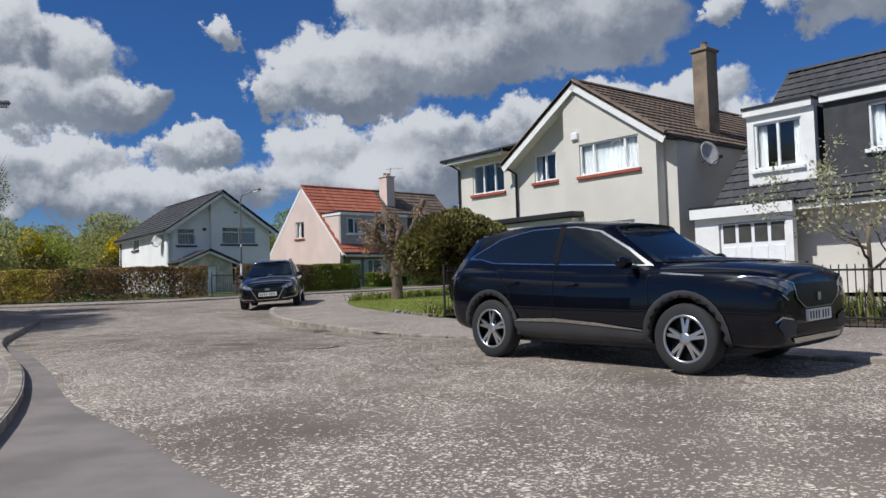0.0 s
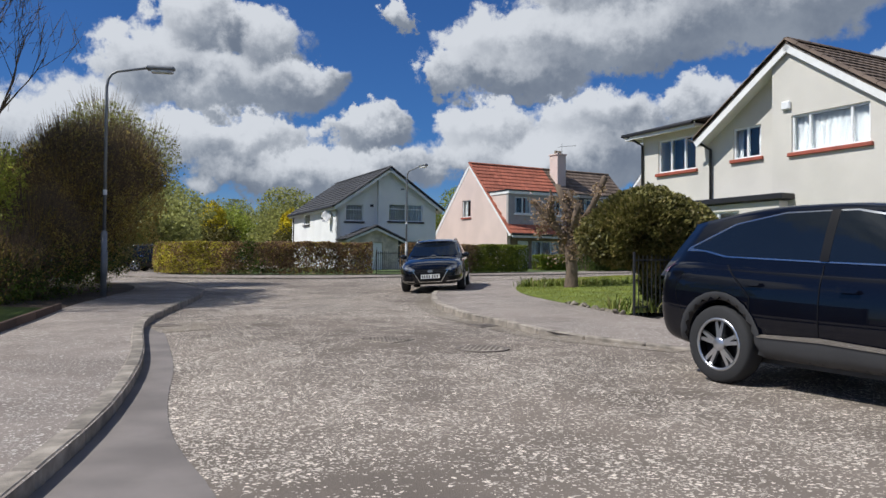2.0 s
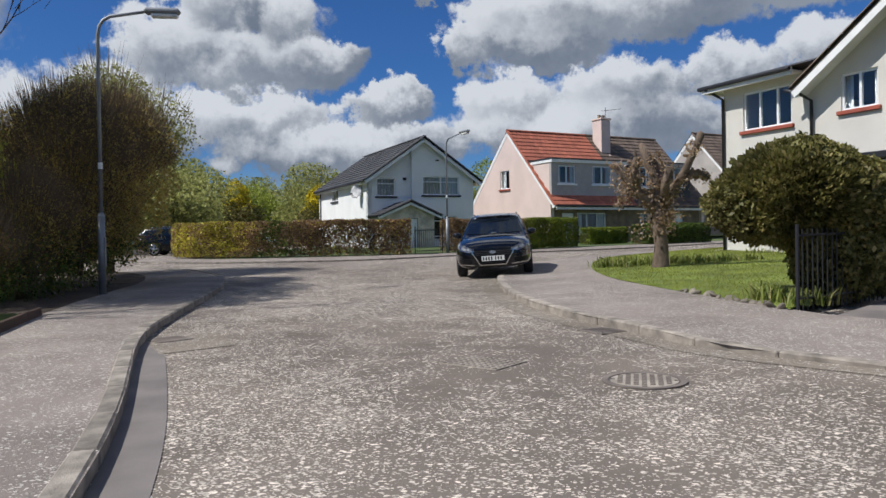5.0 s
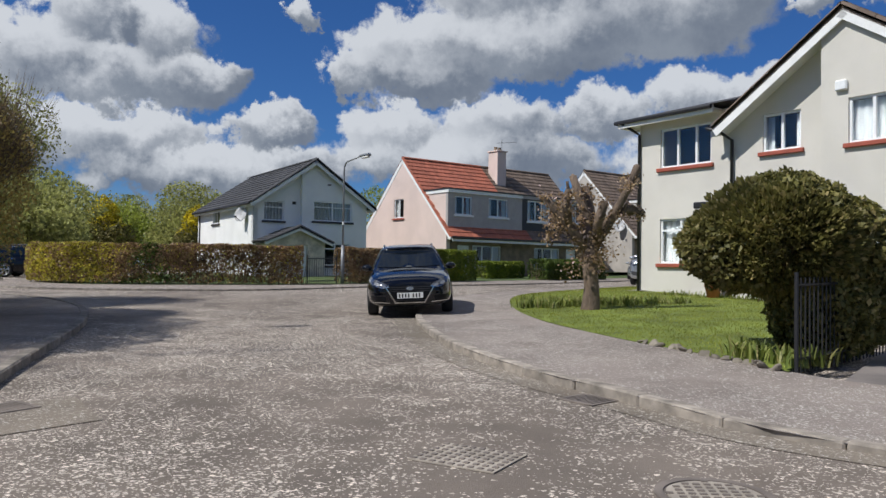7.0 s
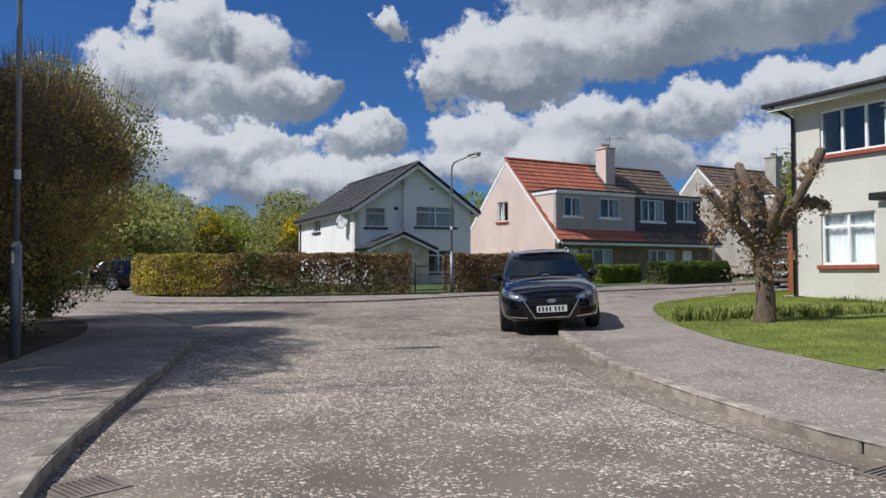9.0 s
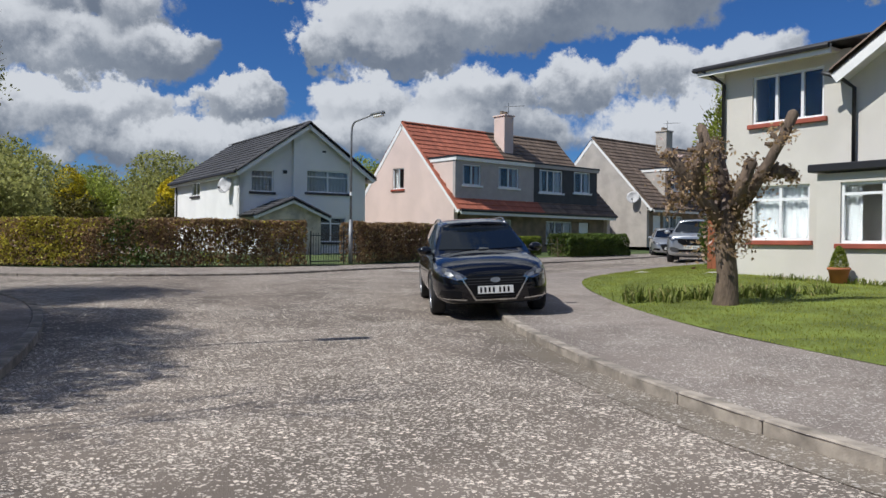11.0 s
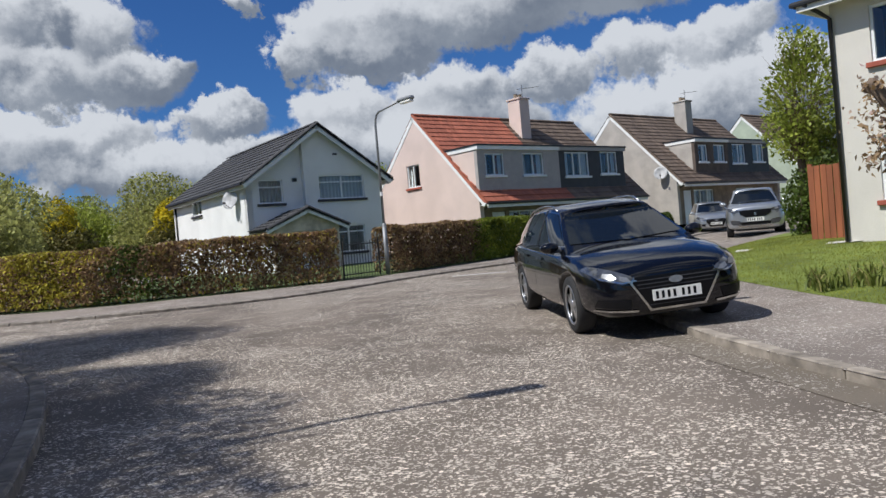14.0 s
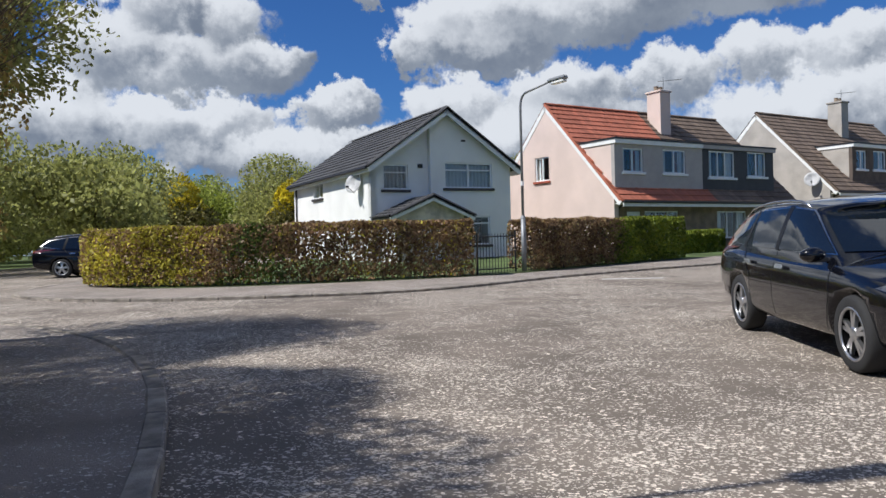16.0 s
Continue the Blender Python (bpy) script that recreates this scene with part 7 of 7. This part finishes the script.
def strap_plants(spots, label, seed, height=0.27, per=40):
    t = thing("border_plants", Matrix(), label, "plants")
    rng = np.random.default_rng(seed)
    v, f = [], []
    for x, y in spots:
        z = gz(y) + 0.12
        for _ in range(per):
            a, h = rng.uniform(0, 6.28), height * rng.uniform(0.5, 1.2)
            bx, by = x + rng.normal(0, 0.1), y + rng.normal(0, 0.1)
            d, s = np.array([math.cos(a), math.sin(a)]), np.array([-math.sin(a), math.cos(a)])
            k = rng.uniform(0.15, 0.8)
            i = len(v)
            for q, w in ((0, 0.014), (0.5, 0.013), (0.85, 0.009), (1.0, 0.001)):
                c = np.array([bx, by]) + d * h * k * q * q
                zz = z + h * (q - 0.35 * k * q * q * q)
                v += [(*(c - s * w), zz), (*(c + s * w), zz)]
            f += [(i, i + 1, i + 3, i + 2), (i + 2, i + 3, i + 5, i + 4), (i + 4, i + 5, i + 7, i + 6)]
    tagged(raw_mesh("strap_leaves", v, f, L_IRIS, t), kind="stuff")
    return t


SP = random.Random(9)
strap_plants([(-2.75 + 0.16 * i + SP.uniform(-0.1, 0.1), 24.3 + 0.05 * i + SP.uniform(-0.35, 0.35)) for i in range(15)] + [(-0.7 + 0.17 * i, 25.2 + SP.uniform(-0.3, 0.3) + 0.02 * i) for i in range(10)], "green strap-leaved bulbs in the lawn border", 3)
strap_plants([(0.1 - 0.06 * i + SP.uniform(-0.05, 0.3), 16.2 + 0.1 * i + SP.uniform(-0.1, 0.1)) for i in range(10)], "straggly green and straw strap-leaved plants by the stones", 4, 0.24, 24)
strap_plants([(1.2 + 0.2 * i, 28.9 - 0.24 * i) for i in range(9)], "green bulb leaves along the house wall", 6, 0.26, 40)
strap_plants([(6.0 + 0.35 * i + SP.uniform(-0.2, 0.2), 12.1 - 0.33 * i + SP.uniform(0.0, 0.7)) for i in range(14)], "yellow-green border plants behind the railings", 8, 0.5, 50)
for i in range(17):
    y = 16.05 + 0.15 * i
    x = -0.16 - 0.50 * (y - 15.95) * 0.86 + SP.uniform(-0.05, 0.05)
    bm = bmesh.new()
    bmesh.ops.create_icosphere(bm, subdivisions=2, radius=1, matrix=Matrix.LocRotScale((x, y, gz(y) + 0.10), Euler((SP.random(), SP.random(), SP.random() * 6)), (SP.uniform(0.06, 0.12), SP.uniform(0.05, 0.09), SP.uniform(0.025, 0.045))))
    for v in bm.verts:
        v.co += Vector((1, 1, 1)) * 0.02 * noise.noise(v.co * 9)
    me = bpy.data.meshes.new("edging_stone")
    bm.to_mesh(me)
    bm.free()
    me.materials.append(M_STONE)
    tagged(new("edging_stone", me), "rough brown garden stone edging the lawn", "stone", "edging stones")

# ---- railings, gate, fences ----


def railing(a, b, height, base, label, name="railing", step=0.11):
    a, b = Vector(a), Vector(b)
    n = max(2, int((b - a).length / step))
    t = thing(name, Matrix(), label, name)

    def at(f, h):
        p = a.lerp(b, f)
        return Vector((p.x, p.y, gz(p.y) + base + h))
    for h in (0.12, height - 0.08):
        part("rail", tube(bmesh.new(), [at(0, h), at(1, h)], 0.016, 6), M_BLACK, t)
    for i in range(n + 1):
        post = i in (0, n)
        part("post" if post else "bar", tube(bmesh.new(), [at(i / n, -0.03), at(i / n, height + (0.06 if post else 0))], 0.024 if post else 0.009, 8 if post else 6), M_BLACK, t)
    return t


railing((0.0, 16.0), (2.2, 18.4), 1.0, 0.1, "black iron railing beside the evergreen shrub")
railing((5.45, 11.85), (11.0, 6.6), 0.9, 0.09, "black iron railing before the planted garden")
railing((-10.75, 36.6), (-9.85, 37.6), 1.05, 0.08, "black iron garden gate between hedges", "gate", 0.1)
railing((-9.6, 37.8), (-8.6, 39.1), 0.95, 0.08, "black iron railing along the hedge foot")


def plank_fence(pts, height, label, mat, flat=False, board_w=0.14):
    t = thing("fence", Matrix(), label, "fence", "timber fences")
    for a, b in zip(pts, pts[1:]):
        a, b = Vector(a), Vector(b)
        d = (b - a).normalized()
        ang = math.degrees(math.atan2(d.y, d.x))
        L = (b - a).length
        m = pose(a.x, a.y, gz(a.y) + 0.08, 0, -math.degrees(math.atan2(gz(b.y) - gz(a.y), L)), ang)
        n = int((height if flat else L) / board_w)
        for i in range(n):
            if flat:
                bm = boxes((0, L, -0.012 - 0.012 * (i % 2), 0.012 - 0.012 * (i % 2), i * board_w, (i + 1) * board_w - 0.015), bevel=0.004)
            else:
                bm = boxes((i * board_w, (i + 1) * board_w - 0.012, -0.012 - 0.02 * (i % 2), 0.012 - 0.02 * (i % 2), 0, height + 0.01 * (i % 3)), bevel=0.004)
            bm.transform(m)
            part("board", bm, mat, t)
        for f in (0.02, 0.5, 0.98):
            bm = boxes((L * f - 0.05, L * f + 0.05, 0.02, 0.12, -0.1, height + 0.06))
            bm.transform(m)
            part("post", bm, mat, t)
    return t


plank_fence([(1.1, 33.75), (2.5, 32.65)], 1.9, "red-brown vertical board fence beside the cream house", M_FENCE)
plank_fence([(-7.8, 7.0), (-9.3, 10.2), (-10.6, 12.9), (-11.5, 14.6)], 1.5, "dark stained horizontal board fence beside the pavement", M_DARKFENCE, True, 0.15)
plank_fence([(-27.5, 58.5), (-20.5, 57.8)], 1.7, "weathered dark timber fence at the garden end", M_DARKFENCE)

# grass strip before the dark fence
strip("grass_strip", [(-6.3, 6.6, 0.1), (-7.9, 10.3, 0.1), (-8.5, 11.4, 0.1), (-10.2, 14.8, 0.1)], [(-7.7, 7.0, 0.12), (-9.2, 10.2, 0.12), (-10.5, 12.9, 0.12), (-11.3, 14.6, 0.12)], 24, 4, 0.02, M_GRASS, "narrow strip of grass before a fence", "grass")



def edging(line, height, label):
    """Low boards on edge along a line."""
    t = thing("lawn_edging", Matrix(), label, "edging")
    pts = resample(line, 1.2)
    for a, b in zip(pts, pts[1:]):
        d = b - a
        if d.length < 0.3:
            continue
        bm = boxes((0.004, d.length - 0.004, -0.03, 0.03, -0.1, height), bevel=0.008)
        bm.transform(pose(a.x, a.y, gz(a.y) + a.z, 0, -math.degrees(math.atan2(gz(b.y) - gz(a.y), d.length)), math.degrees(math.atan2(d.y, d.x))))
        part("board", bm, M_DARKFENCE, t)
    return t


edging([(-6.25, 6.6, 0.1), (-7.85, 10.3, 0.1), (-8.45, 11.4, 0.1), (-10.15, 14.8, 0.1)], 0.11, "dark timber edging board between grass and pavement")

# ---- small things ----
bh = pose(0.754, 31.18, 0, 0, 0, -50.1)


def plant_pot():
    w = bh @ Vector((3.5, -1.25, 0))
    t = thing("plant_pot", pose(w.x, w.y, gz(w.y) + 0.24), "terracotta pot with a clipped yellow-green conifer by the bay", "plant pot")
    part("pot", lathe(bmesh.new(), [(0.0, 0), (0.15, 0), (0.2, 0.26), (0.225, 0.27), (0.225, 0.32), (0.19, 0.32), (0.18, 0.25), (0, 0.25)], 20), M_TERRA, t, smooth_shade=True)
    nr = np.random.default_rng(5)
    h = nr.uniform(0, 1, 1500)
    r = 0.2 * np.sqrt(1 - h) * (1 - 0.25 * np.abs(nr.normal(0, 1, 1500)).clip(0, 1))
    a = nr.uniform(0, 6.28, 1500)
    tagged(leaves("foliage", np.column_stack([r * np.cos(a), r * np.sin(a), 0.3 + 0.45 * h]), 0.045, L_PRIVET, t), kind="stuff")


plant_pot()
strip("garden_path", [(-1.2, 32.4, 0.14), (0.2, 31.4, 0.2), (1.0, 30.9, 0.25)], [(-0.9, 33.1, 0.14), (0.5, 32.1, 0.2), (1.3, 31.5, 0.25)], 8, 2, 0.03, M_FOUND, "pale concrete slab path by the house corner", "path")
strip("road_marking", [(-7.7, 34.95, 0), (-6.3, 35.0, 0)], [(-7.6, 35.2, 0), (-6.2, 35.25, 0)], 8, 2, 0.006, material("worn_white_paint", (0.6, 0.58, 0.54), 0.8, var=0.3, scale=6), "worn pale road marking", "road marking")
